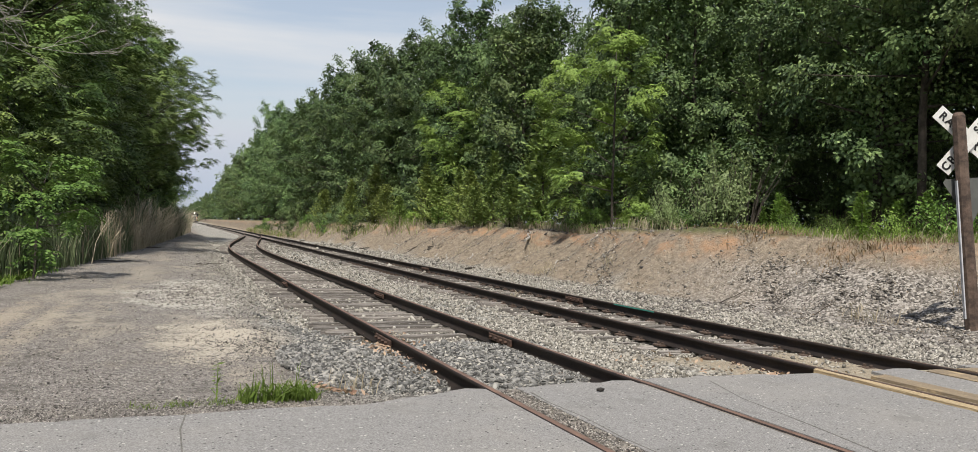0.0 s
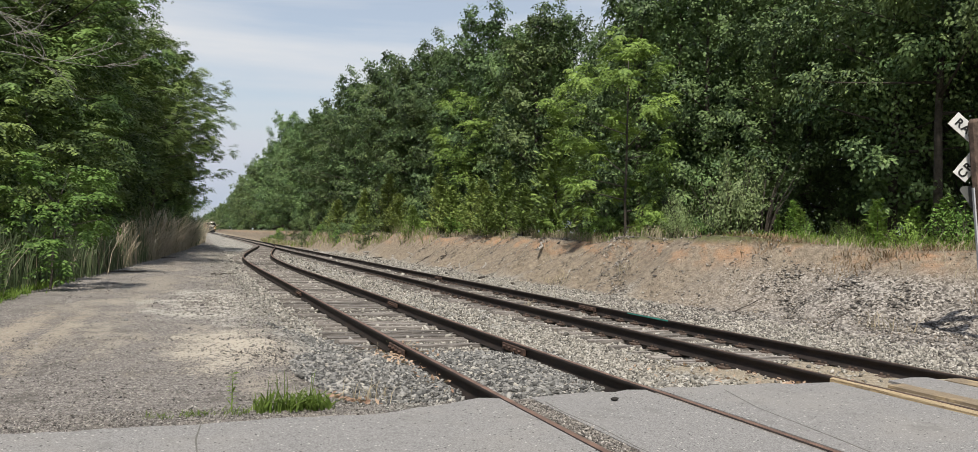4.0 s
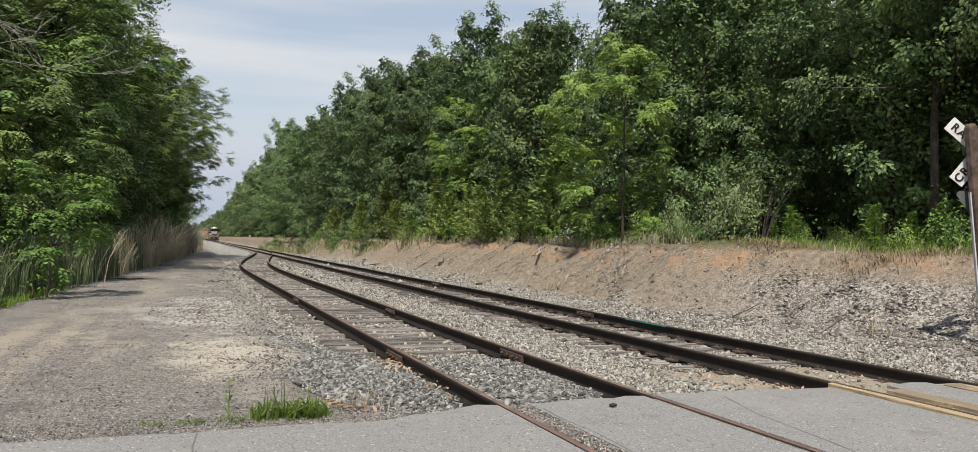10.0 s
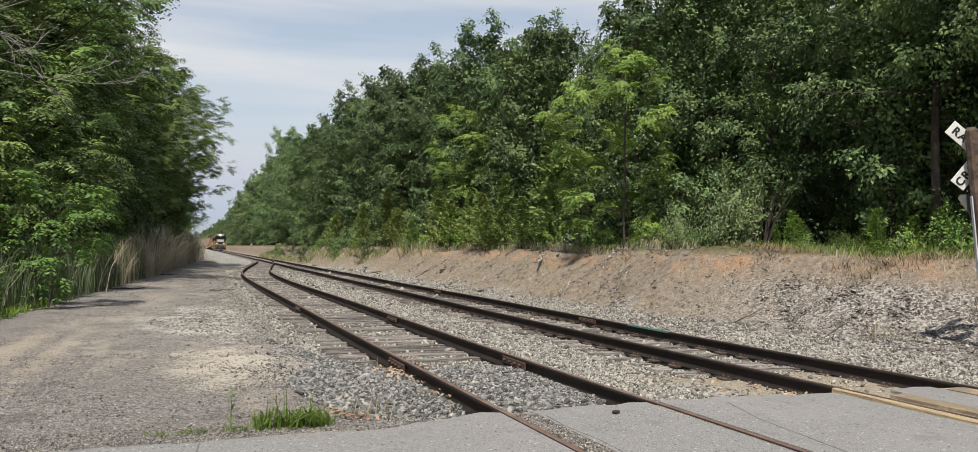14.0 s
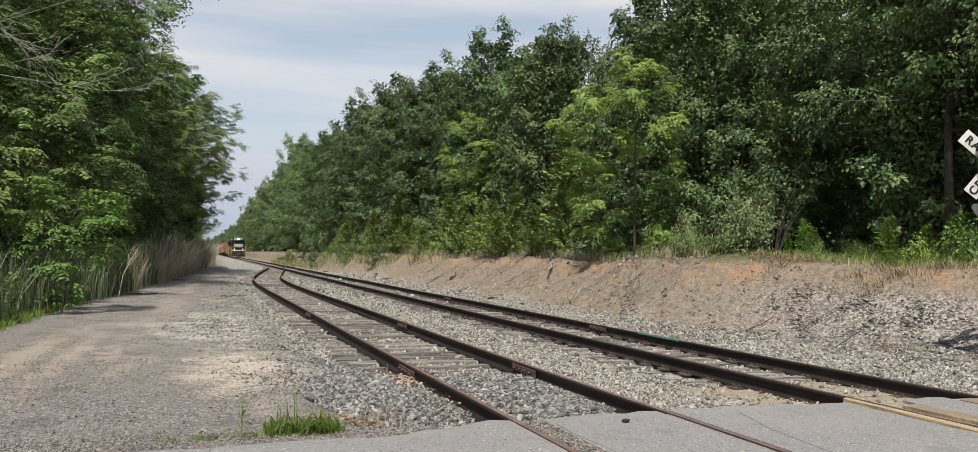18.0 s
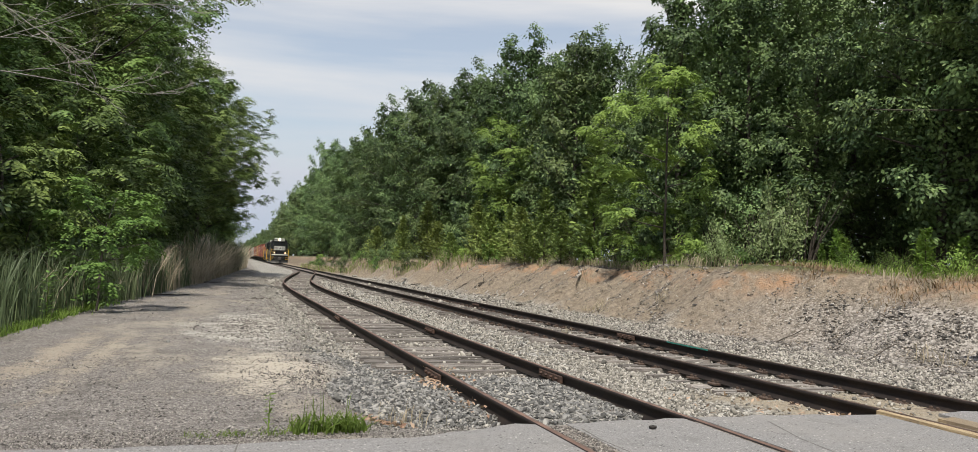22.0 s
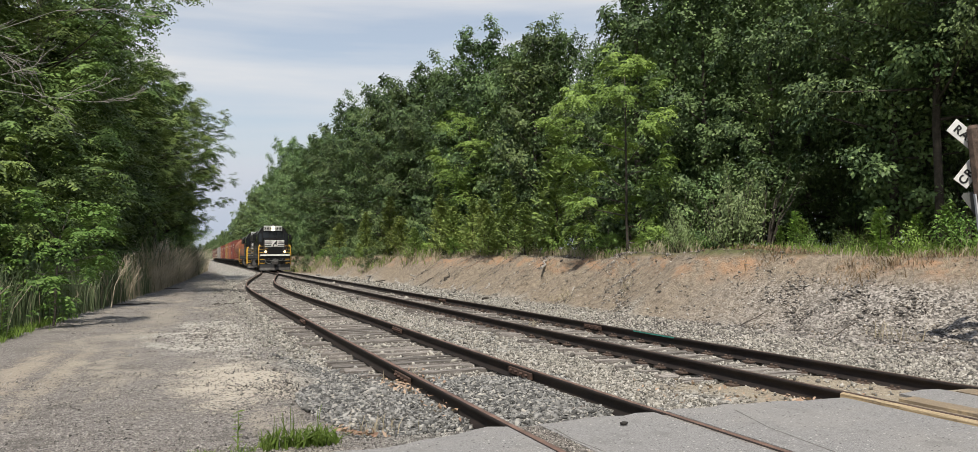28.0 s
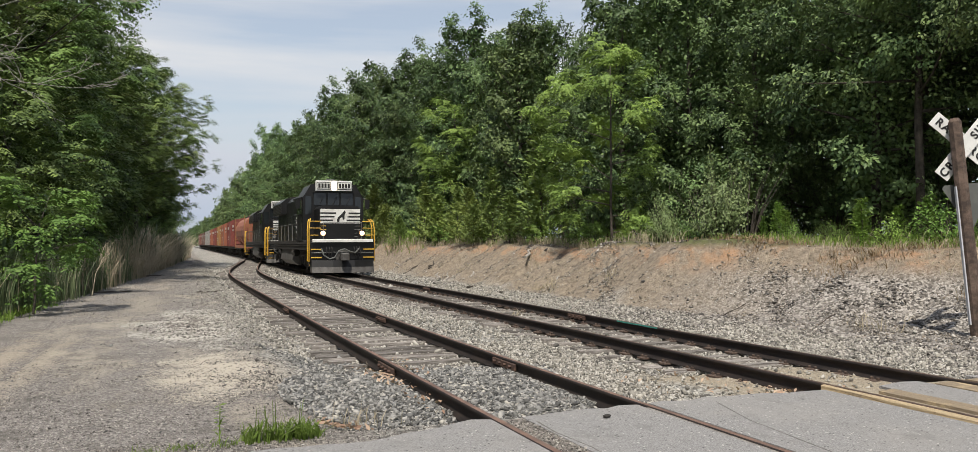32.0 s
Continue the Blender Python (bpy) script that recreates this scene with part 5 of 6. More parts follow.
bare_branch("dead_branch", "bare grey dead branch hanging out of the trees", (-5.6, 18.4, 6.7), (1, 0.0, -0.62), 2.4, 14)


# ---- the train ----
def wheelset(parent, x_half, y, r):
    bm = B()
    tube(bm, [(-x_half - 0.02, 0, 0), (x_half + 0.02, 0, 0)], 0.09, 10)
    for s in (-1, 1):
        tube(bm, [(s * (x_half - 0.03), 0, 0), (s * (x_half + 0.02), 0, 0)], r + 0.025, 24)
        tube(bm, [(s * (x_half + 0.02), 0, 0), (s * (x_half + 0.10), 0, 0)], r, 24)
        tube(bm, [(s * (x_half + 0.10), 0, 0), (s * (x_half + 0.13), 0, 0)], 0.15, 12)
        for k in range(5):
            a = 2 * math.pi * k / 5
            tube(bm, [(s * (x_half + 0.1), 0.3 * math.cos(a), 0.3 * math.sin(a)), (s * (x_half + 0.108), 0.3 * math.cos(a), 0.3 * math.sin(a))], 0.06, 8)
    w = part("wheelset", bm, UNDER, parent)
    put(w, 0, y, r)
    return w


WHEELS = []


def truck(parent, yc, axles, spacing, r, length):
    """A bogie: side frames with springs and axle boxes, and its wheelsets."""
    bm = B()
    for s in (-1, 1):
        x0, x1 = sorted((s * 0.92, s * 1.08))
        prism(bm, [(yc - length / 2, 0.62), (yc - length / 2 + 0.2, 0.48), (yc - 0.35, 0.34), (yc + 0.35, 0.34), (yc + length / 2 - 0.2, 0.48), (yc + length / 2, 0.62),
                   (yc + length / 2 - 0.15, 0.84), (yc - length / 2 + 0.15, 0.84)], "x", x0, x1)
        for k in range(axles):
            y = yc + (k - (axles - 1) / 2) * spacing
            a, b = sorted((s * 1.05, s * 1.17))
            box(bm, a, b, y - 0.17, y + 0.17, 0.32, 0.72, 0.03)
        for k in range(axles - 1):
            y = yc + (k - (axles - 2) / 2) * spacing
            tube(bm, [(s * 1.1, y, 0.42), (s * 1.1, y, 0.8)], 0.11, 8)
    box(bm, -0.95, 0.95, yc - 0.25, yc + 0.25, 0.45, 0.85)
    t = part("truck", bm, UNDER, parent)
    for k in range(axles):
        WHEELS.append((wheelset(t, 0.72, yc + (k - (axles - 1) / 2) * spacing, r), r, yc + (k - (axles - 1) / 2) * spacing))
    return t


def bars(parent, face_y, x0, x1, z0, z1, count, mat):
    """Unreadable figures as a row of plain bars."""
    w = (x1 - x0) / count
    for k in range(count):
        bm = B()
        box(bm, x0 + k * w + w * 0.18, x0 + (k + 1) * w - w * 0.12, face_y - 0.006, face_y + 0.004, z0, z1)
        part("figure_bar", bm, mat, parent)


def locomotive(label, lit):
    """A six-axle road locomotive, 21 m long; its front is at y = 0 and it heads towards -y."""
    lo = tagged(new("locomotive"), label, "locomotive", "train")
    # underframe, tank, trucks
    bm = B()
    box(bm, -1.45, 1.45, 0.55, 20.4, 1.15, 1.42)
    box(bm, -1.5, 1.5, 0.45, 20.5, 1.42, 1.62, 0.01)
    frame_ = part("underframe", bm, UNDER, lo)
    bm = B()
    prism(bm, [(-1.35, 1.15), (-1.42, 0.55), (-1.1, 0.28), (1.1, 0.28), (1.42, 0.55), (1.35, 1.15)], "y", 7.6, 13.0)
    part("fuel_tank", bm, TANK, lo, "dark grey fuel tank")
    truck(lo, 4.6, 3, 1.7, 0.51, 4.9)
    truck(lo, 16.2, 3, 1.7, 0.51, 4.9)
    # pilot and plow
    bm = B()
    box(bm, -1.5, 1.5, 0.40, 0.56, 0.62, 1.52, 0.02)
    part("pilot_plate", bm, LOCO_BLACK, lo)
    bm = B()
    out = [(-1.5, 0.50), (-1.45, 0.28), (-0.5, 0.02), (0.5, 0.02), (1.45, 0.28), (1.5, 0.50)]
    for (xa, ya), (xb, yb) in zip(out, out[1:]):
        solid(bm, [(xa, ya + 0.1, 0.68), (xb, yb + 0.1, 0.68), (xb, yb - 0.08, 0.12), (xa, ya - 0.08, 0.12), (xa, ya + 0.14, 0.68), (xb, yb + 0.14, 0.68), (xb, yb - 0.04, 0.12), (xa, ya - 0.04, 0.12)],
              [(0, 3, 2, 1), (4, 5, 6, 7), (0, 1, 5, 4), (2, 3, 7, 6), (1, 2, 6, 5), (0, 4, 7, 3)])
    plow = part("snow_plow", bm, LOCO_BLACK, lo, "black steel snow plow with a scraped grey edge")
    bm = B()
    for (xa, ya), (xb, yb) in zip(out, out[1:]):
        solid(bm, [(xa, ya - 0.02, 0.36), (xb, yb - 0.02, 0.36), (xb, yb - 0.10, 0.10), (xa, ya - 0.10, 0.10), (xa, ya + 0.0, 0.36), (xb, yb + 0.0, 0.36), (xb, yb - 0.06, 0.10), (xa, ya - 0.06, 0.10)],
              [(0, 3, 2, 1), (4, 5, 6, 7), (0, 1, 5, 4), (2, 3, 7, 6), (1, 2, 6, 5), (0, 4, 7, 3)])
    part("plow_edge", bm, PLOW, plow, "scraped grey edge")
    bm = B()
    box(bm, -0.14, 0.14, -0.22, 0.5, 0.72, 0.98, 0.03)
    box(bm, -0.2, 0.2, -0.36, -0.12, 0.68, 1.02, 0.06)
    tube(bm, [(0, 0.42, 0.85), (0, 0.36, 0.85)], 0.34, 14)
    part("coupler", bm, PLOW, lo, "grey steel knuckle coupler")
    bm = B()
    hose = [(-1.0, 0.36, 1.22), (-0.92, 0.22, 0.92), (-0.66, 0.16, 0.74), (-0.42, 0.16, 0.80), (-0.22, 0.18, 1.12), (0.05, 0.2, 1.20), (0.3, 0.2, 1.08), (0.55, 0.2, 1.02), (0.75, 0.3, 1.22)]
    tube(bm, hose, 0.035, 7)
    part("air_hose", bm, SIGN_BACK, lo, "grey looped air hose")
    bm = B()
    box(bm, -1.42, 1.42, 0.28, 0.50, 1.52, 1.66, 0.02)
    part("anticlimber", bm, WHITE, lo, "white front walkway edge")
    # steps at the corners
    for s in (-1, 1):
        for yy in (0.62, 19.9):
            st = B()
            a, b = sorted((s * 1.12, s * 1.5))
            for k in range(4):
                box(st, a, b, yy, yy + 0.42, 0.42 + k * 0.28, 0.46 + k * 0.28)
            a, b = sorted((s * 1.46, s * 1.5))
            box(st, a, b, yy - 0.04, yy, 0.36, 1.42)
            box(st, a, b, yy + 0.42, yy + 0.46, 0.36, 1.42)
            step = part("step_well", st, UNDER, lo)
            for k in range(4):
                e = B()
                a, b = sorted((s * 1.1, s * 1.52))
                box(e, a, b, yy - 0.03, yy - 0.005, 0.44 + k * 0.28, 0.475 + k * 0.28)
                part("step_edge", e, YELLOW, step, "yellow step edge")
    # short hood (nose)
    bm = B()
    prism(bm, [(-0.97, 1.62), (0.97, 1.62), (0.97, 3.12), (0.86, 3.26), (-0.86, 3.26), (-0.97, 3.12)], "y", 1.05, 2.95)
    nose = part("short_hood", bm, LOCO_BLACK, lo)
    bm = B()
    box(bm, -0.95, 0.95, 1.035, 1.051, 2.42, 3.10)
    plate = part("nose_panel", bm, WHITE, nose, "white striped nose panel with a dark emblem")
    for k in range(3):
        for a, b in ((-0.95, -0.34 + 0.07 * k), (0.30 + 0.05 * k, 0.95)):
            bm = B()
            box(bm, a, b, 1.026, 1.036, 2.53 + 0.17 * k, 2.60 + 0.17 * k)
            part("stripe", bm, BLACK_INK, plate)
    bm = B()
    prism(bm, [(u, v + 0.38) for u, v in ((-0.14, 2.06), (-0.06, 2.08), (-0.02, 2.28), (0.10, 2.34), (0.12, 2.20), (0.2, 2.24), (0.2, 2.42), (0.26, 2.56), (0.20, 2.66), (0.12, 2.56), (0.04, 2.46), (-0.10, 2.34), (-0.16, 2.2))], "y", 1.022, 1.034)
    part("emblem", bm, BLACK_INK, plate, "dark emblem")
    # cab
    bm = B()
    prism(bm, [(-1.5, 1.52), (1.5, 1.52), (1.5, 3.75), (1.12, 4.38), (0.75, 4.52), (-0.75, 4.52), (-1.12, 4.38), (-1.5, 3.75)], "y", 2.9, 5.3)
    cab = part("cab", bm, LOCO_BLACK, lo)
    bm = B()
    box(bm, -0.9, 0.9, 2.70, 2.92, 4.08, 4.58, 0.02)
    board = part("number_board", bm, WHITE, cab, "white illuminated number board")
    for a in (-0.86, 0.16):
        bm = B()
        box(bm, a, a + 0.70, 2.682, 2.702, 4.14, 4.50)
        part("board_frame", bm, BLACK_INK, board)
        bm = B()
        box(bm, a + 0.03, a + 0.67, 2.674, 2.684, 4.17, 4.47)
        part("board_face", bm, WHITE, board)
        bars(board, 2.668, a + 0.05, a + 0.65, 4.21, 4.43, 4, BLACK_INK)
    for zz in (4.20, 4.44):
        bm = B()
        tube(bm, [(0.0, 2.70, zz), (0.0, 2.64, zz)], 0.095, 14)
        part("headlight", bm, LAMP if lit else LAMP_OFF, board, "lit round headlight" if lit else "unlit round headlight")
    for a, b, z0, z1 in ((-0.98, -0.36, 3.36, 3.98), (-0.30, 0.30, 3.36, 3.98), (0.36, 0.98, 3.36, 3.98), (-1.40, -1.08, 2.9, 3.8), (1.08, 1.40, 2.9, 3.8)):
        bm = B()
        box(bm, a, b, 2.885, 2.905, z0, z1, 0.01)
        part("windshield", bm, CAB_GLASS, cab, "dark windshield pane")
    for s in (-1, 1):
        bm = B()
        a, b = sorted((s * 1.49, s * 1.512))
        box(bm, a, b, 3.4, 4.1, 2.95, 3.65)
        part("side_window", bm, CAB_GLASS, cab)
        bm = B()
        box(bm, a, b, 4.2, 4.9, 2.95, 3.65)
        part("side_window", bm, CAB_GLASS, cab)
        bm = B()
        a, b = sorted((s * 1.3, s * 1.72))
        box(bm, a, b, 3.3, 5.0, 3.68, 3.74)
        part("sunshade", bm, LOCO_BLACK, cab)
        bm = B()
        tube(bm, [(s * 1.5, 3.1, 3.1), (s * 1.74, 3.0, 3.2), (s * 1.74, 3.0, 3.7), (s * 1.5, 3.1, 3.75)], 0.02, 6)
        box(bm, *sorted((s * 1.62, s * 1.84)), 2.97, 3.0, 3.22, 3.66)
        part("mirror", bm, LOCO_BLACK, cab)
    # long hood with doors, grilles, fans
    bm = B()
    prism(bm, [(-0.9, 1.52), (0.9, 1.52), (0.9, 3.95), (0.72, 4.2), (-0.72, 4.2), (-0.9, 3.95)], "y", 5.3, 19.3)
    prism(bm, [(-1.25, 3.3), (1.25, 3.3), (1.25, 4.0), (0.95, 4.26), (-0.95, 4.26), (-1.25, 4.0)], "y", 14.4, 19.2)
    prism(bm, [(-1.3, 1.52), (-0.9, 1.52), (-0.9, 3.0), (-1.3, 3.0)], "y", 5.3, 7.3)
    hood = part("long_hood", bm, LOCO_BLACK, lo)
    for s in (-1, 1):
        for k in range(16):
            y = 7.5 + k * 0.72
            bm = B()
            box(bm, *sorted((s * 0.895, s * 0.925)), y, y + 0.66, 1.62, 3.1, 0.008)
            d = part("hood_door", bm, LOCO_BLACK, hood)
        for y0, y1, z0, z1 in ((5.5, 8.4, 3.2, 3.85), (14.7, 16.7, 3.4, 3.95), (16.9, 18.9, 3.4, 3.95)):
            for k in range(6):
                bm = B()
                x = 0.90 if y0 < 14 else 1.25
                zz = z0 + (z1 - z0) * k / 6
                box(bm, *sorted((s * (x - 0.01), s * (x + 0.03))), y0, y1, zz, zz + 0.05)
                part("louvre", bm, UNDER, hood)
    for y in (8.6, 10.6, 15.0, 16.6, 18.2):
        bm = B()
        tube(bm, [(0, y, 4.2), (0, y, 4.42)], 0.62 if y > 14 else 0.4, 18)
        part("roof_fan", bm, UNDER, hood)
    # handrails
    for s in (-1, 1):
        bm = B()
        tube(bm, [(s * 1.46, 5.4, 2.5), (s * 1.46, 19.8, 2.5)], 0.018, 6)
        for k in range(9):
            y = 5.5 + k * 1.75
            tube(bm, [(s * 1.46, y, 1.5), (s * 1.46, y, 2.5)], 0.016, 6)
        part("side_handrail", bm, RAIL_PAINT, lo)
        for yy, d in ((0.55, 1), (1.08, 1), (19.85, 1), (20.38, 1)):
            bm = B()
            tube(bm, [(s * 1.54, yy, 0.62), (s * 1.54, yy, 2.15), (s * 1.50, yy + 0.1 * d, 2.5), (s * 1.42, yy + 0.34 * d, 2.62)], 0.026, 7)
            part("grab_rail", bm, YELLOW, lo, "yellow grab rail")
        for zz in (1.85, 2.18, 2.5):
            bm = B()
            tube(bm, [(s * 0.98, 0.62, zz), (s * 1.5, 0.62, zz)], 0.022, 6)
            part("end_handrail", bm, YELLOW, lo, "yellow end handrail")
        bm = B()
        tube(bm, [(s * 0.92, 0.48, 1.94), (s * 0.92, 0.36, 1.94)], 0.11, 14)
        part("ditch_light", bm, LAMP_DIM if lit else LAMP_OFF, lo, "lit amber-white ditch light" if lit else "unlit ditch light")
        bm = B()
        box(bm, *sorted((s * 0.76, s * 1.08)), 0.42, 0.6, 1.66, 2.1, 0.03)
        part("lamp_housing", bm, LOCO_BLACK, lo)
        for zz in (0.78, 1.16):
            bm = B()
            box(bm, *sorted((s * 0.98, s * 1.48)), 0.36, 0.40, zz, zz + 0.05)
            part("pilot_step_edge", bm, YELLOW, lo, "yellow step edge")
    bm = B()
    tube(bm, [(-0.9, 0.42, 1.55), (-0.9, 0.42, 2.45), (0.9, 0.42, 2.45), (0.9, 0.42, 1.55)], 0.018, 6)
    part("front_handrail", bm, RAIL_PAINT, lo)
    # small fittings of the front: wipers, grab irons, hoses, uncoupling lever, horn, roof hatch
    for x in (-0.67, 0.0, 0.67):
        bm = B()
        tube(bm, [(x - 0.05, 2.87, 3.38), (x + 0.16, 2.865, 3.78)], 0.012, 5)
        part("wiper", bm, BLACK_INK, cab)
    bm = B()
    box(bm, -1.02, 1.02, 2.84, 2.9, 3.99, 4.05, 0.01)
    part("visor", bm, LOCO_BLACK, cab)
    for s in (-1, 1):
        for k in range(4):
            bm = B()
            x = s * 0.82
            tube(bm, [(x - 0.13, 1.04, 1.78 + k * 0.17), (x - 0.13, 0.98, 1.78 + k * 0.17), (x + 0.13, 0.98, 1.78 + k * 0.17), (x + 0.13, 1.04, 1.78 + k * 0.17)], 0.012, 5)
            part("grab_iron", bm, YELLOW if s < 0 else RAIL_PAINT, nose)
        for k in range(3):
            bm = B()
            x = s * (0.52 + 0.13 * k)
            tube(bm, [(x, 0.38, 1.30), (x, 0.26, 1.2), (x + 0.02 * s, 0.24, 0.98), (x + 0.05 * s, 0.30, 0.86)], 0.022, 6)
            part("brake_hose", bm, BLACK_INK, lo)
        for k in range(5):
            bm = B()
            tube(bm, [(s * 1.5, 5.2, 1.75 + 0.3 * k), (s * 1.58, 5.2, 1.75 + 0.3 * k), (s * 1.58, 5.34, 1.75 + 0.3 * k), (s * 1.5, 5.34, 1.75 + 0.3 * k)], 0.012, 5)
            part("grab_iron", bm, RAIL_PAINT, cab)
        bm = B()
        box(bm, *sorted((s * 1.5, s * 1.518)), 4.98, 5.02, 1.7, 3.75)
        box(bm, *sorted((s * 1.5, s * 1.518)), 3.3, 3.34, 1.7, 3.75)
        box(bm, *sorted((s * 1.5, s * 1.518)), 3.34, 4.98, 2.88, 2.92)
        part("cab_seam", bm, UNDER, cab)
        for y0, y1, r in ((6.9, 7.5, 0.2), (13.1, 14.0, 0.17)):
            bm = B()
            tube(bm, [(s * 1.3, y0, 0.96), (s * 1.3, y1, 0.96)], r, 12)
            part("air_reservoir", bm, UNDER, lo)
        bm = B()
        tube(bm, [(s * 1.44, 0.8, 1.36), (s * 1.46, 20.1, 1.36)], 0.022, 6)
        part("air_pipe", bm, RAIL_PAINT, lo)
    bm = B()
    tube(bm, [(-1.45, 0.36, 1.02), (-0.4, 0.34, 1.05), (0.4, 0.34, 1.05), (1.45, 0.36, 1.02)], 0.018, 6)
    part("uncoupling_lever", bm, RAIL_PAINT, lo, "grey uncoupling lever")
    bm = B()
    for x in (-0.14, 0.0, 0.14):
        tube(bm, [(x, 4.4, 4.66), (x, 4.0, 4.68), (x, 3.86, 4.68)], [0.03, 0.045, 0.085], 9)
    tube(bm, [(0, 4.25, 4.5), (0, 4.25, 4.66)], 0.03, 6)
    part("horn", bm, RAIL_PAINT, cab, "grey three-chime horn")
    bm = B()
    box(bm, -0.5, 0.5, 5.9, 7.2, 4.2, 4.36, 0.04)
    part("roof_hatch", bm, LOCO_BLACK, hood)
    bm = B()
    tube(bm, [(0, 12.0, 4.18), (0, 12.0, 4.48)], 0.26, 12)
    part("exhaust_stack", bm, UNDER, hood)
    # white flank stripes by the cab
    for s in (-1, 1):
        for k in range(4):
            bm = B()
            box(bm, *sorted((s * 1.5, s * 1.512)), 5.0, 5.28, 2.0 + k * 0.24, 2.12 + k * 0.24)
            part("flank_stripe", bm, WHITE, cab)
    return lo


STENCIL = worn("faded_stencil_white", (0.55, 0.52, 0.48), (0.36, 0.33, 0.30), 3, 0.7, 0, 40, 0.05)


def boxcar(name, label, paint, length=15.6, ribs=10):
    car = tagged(new(name), label, "rail car", "train")
    bm = B()
    prism(bm, [(-1.48, 1.1), (1.48, 1.1), (1.48, 4.15), (0, 4.42), (-1.48, 4.15)], "y", 0.8, length - 0.8)
    body = part("body", bm, paint, car)
    for s in (-1, 1):
        for k in range(ribs + 1):
            y = 0.8 + (length - 1.6) * k / ribs
            bm = B()
            box(bm, *sorted((s * 1.48, s * 1.55)), y - 0.06, y + 0.06, 1.15, 4.12)
            part("rib", bm, paint, body)
        bm = B()
        box(bm, *sorted((s * 1.48, s * 1.60)), length * 0.4, length * 0.6, 1.2, 4.0, 0.02)
        part("sliding_door", bm, paint, body)
        for yy in (0.85, length - 1.3):
            bm = B()
            for k in range(7):
                box(bm, *sorted((s * 1.52, s * 1.57)), yy, yy + 0.45, 1.3 + k * 0.4, 1.33 + k * 0.4)
            part("ladder", bm, UNDER, body)
        for k, (yy, zz, w) in enumerate(((2.0, 3.3, 1.6), (2.0, 2.95, 1.2), (length - 4.6, 3.2, 2.4), (length - 4.6, 2.2, 1.5), (length - 4.6, 1.9, 1.1))):
            bm = B()
            box(bm, *sorted((s * 1.48, s * 1.558)), yy, yy + w, zz, zz + (0.3 if k in (0, 2) else 0.13))
            part("stencil_bar", bm, STENCIL, body, "faded white bar of lettering")
    for k in range(5):
        for yy in (0.72, length - 0.8):
            bm = B()
            box(bm, -1.4, 1.4, yy, yy + 0.08, 1.35 + k * 0.55, 1.55 + k * 0.55, 0.03)
            part("end_rib", bm, paint, body)
    for k in range(1, ribs):
        y = 0.8 + (length - 1.6) * k / ribs
        bm = B()
        prism(bm, [(-1.5, 4.14), (1.5, 4.14), (1.5, 4.19), (0, 4.47), (-1.5, 4.19)], "y", y - 0.04, y + 0.04)
        part("roof_seam", bm, paint, body)
    bm = B()
    box(bm, -1.4, 1.4, 0.5, length - 0.5, 0.85, 1.1)
    box(bm, -0.15, 0.15, -0.1, length + 0.1, 0.75, 1.0)
    part("underframe", bm, UNDER, car)
    truck(car, 2.4, 2, 1.7, 0.45, 2.5)
    truck(car, length - 2.4, 2, 1.7, 0.45, 2.5)
    return car


def hopper(label, paint, length=15.0):
    """A round-sided covered hopper."""
    car = tagged(new("hopper_car"), label, "rail car", "train")
    bm = B()
    out = [(math.cos(a) * 1.52, 2.75 + math.sin(a) * 1.55) for a in (math.pi * 2 * k / 20 for k in range(20))]
    prism(bm, out, "y", 1.1, length - 1.1)
    body = part("body", bm, paint, car)
    for k in range(1, 4):
        bm = B()
        y = length * k / 4
        prism(bm, [(-1.45, 2.0), (1.45, 2.0), (0.5, 0.55), (-0.5, 0.55)], "y", y - 1.3, y + 1.3)
        part("hopper_bay", bm, paint, car)
    bm = B()
    box(bm, -0.5, 0.5, 1.0, length - 1.0, 4.26, 4.36)
    part("roof_walkway", bm, UNDER, car)
    for yy in (0.5, length - 0.6):
        for s in (-1, 1):
            bm = B()
            for k in range(8):
                box(bm, s * 1.25 - 0.25, s * 1.25 + 0.25, yy, yy + 0.04, 1.1 + k * 0.38, 1.14 + k * 0.38)
            box(bm, s * 1.25 - 0.27, s * 1.25 - 0.22, yy, yy + 0.05, 0.9, 4.2)
            box(bm, s * 1.25 + 0.22, s * 1.25 + 0.27, yy, yy + 0.05, 0.9, 4.2)
            part("end_ladder", bm, AMBER, car, "yellow-orange end ladder")
    bm = B()
    box(bm, -1.45, 1.45, 0.4, length - 0.4, 1.0, 1.28)
    box(bm, -0.15, 0.15, -0.1, length + 0.1, 0.75, 1.0)
    part("underframe", bm, paint, car)
    truck(car, 2.2, 2, 1.7, 0.45, 2.5)
    truck(car, length - 2.2, 2, 1.7, 0.45, 2.5)
    return car


TRAIN = []


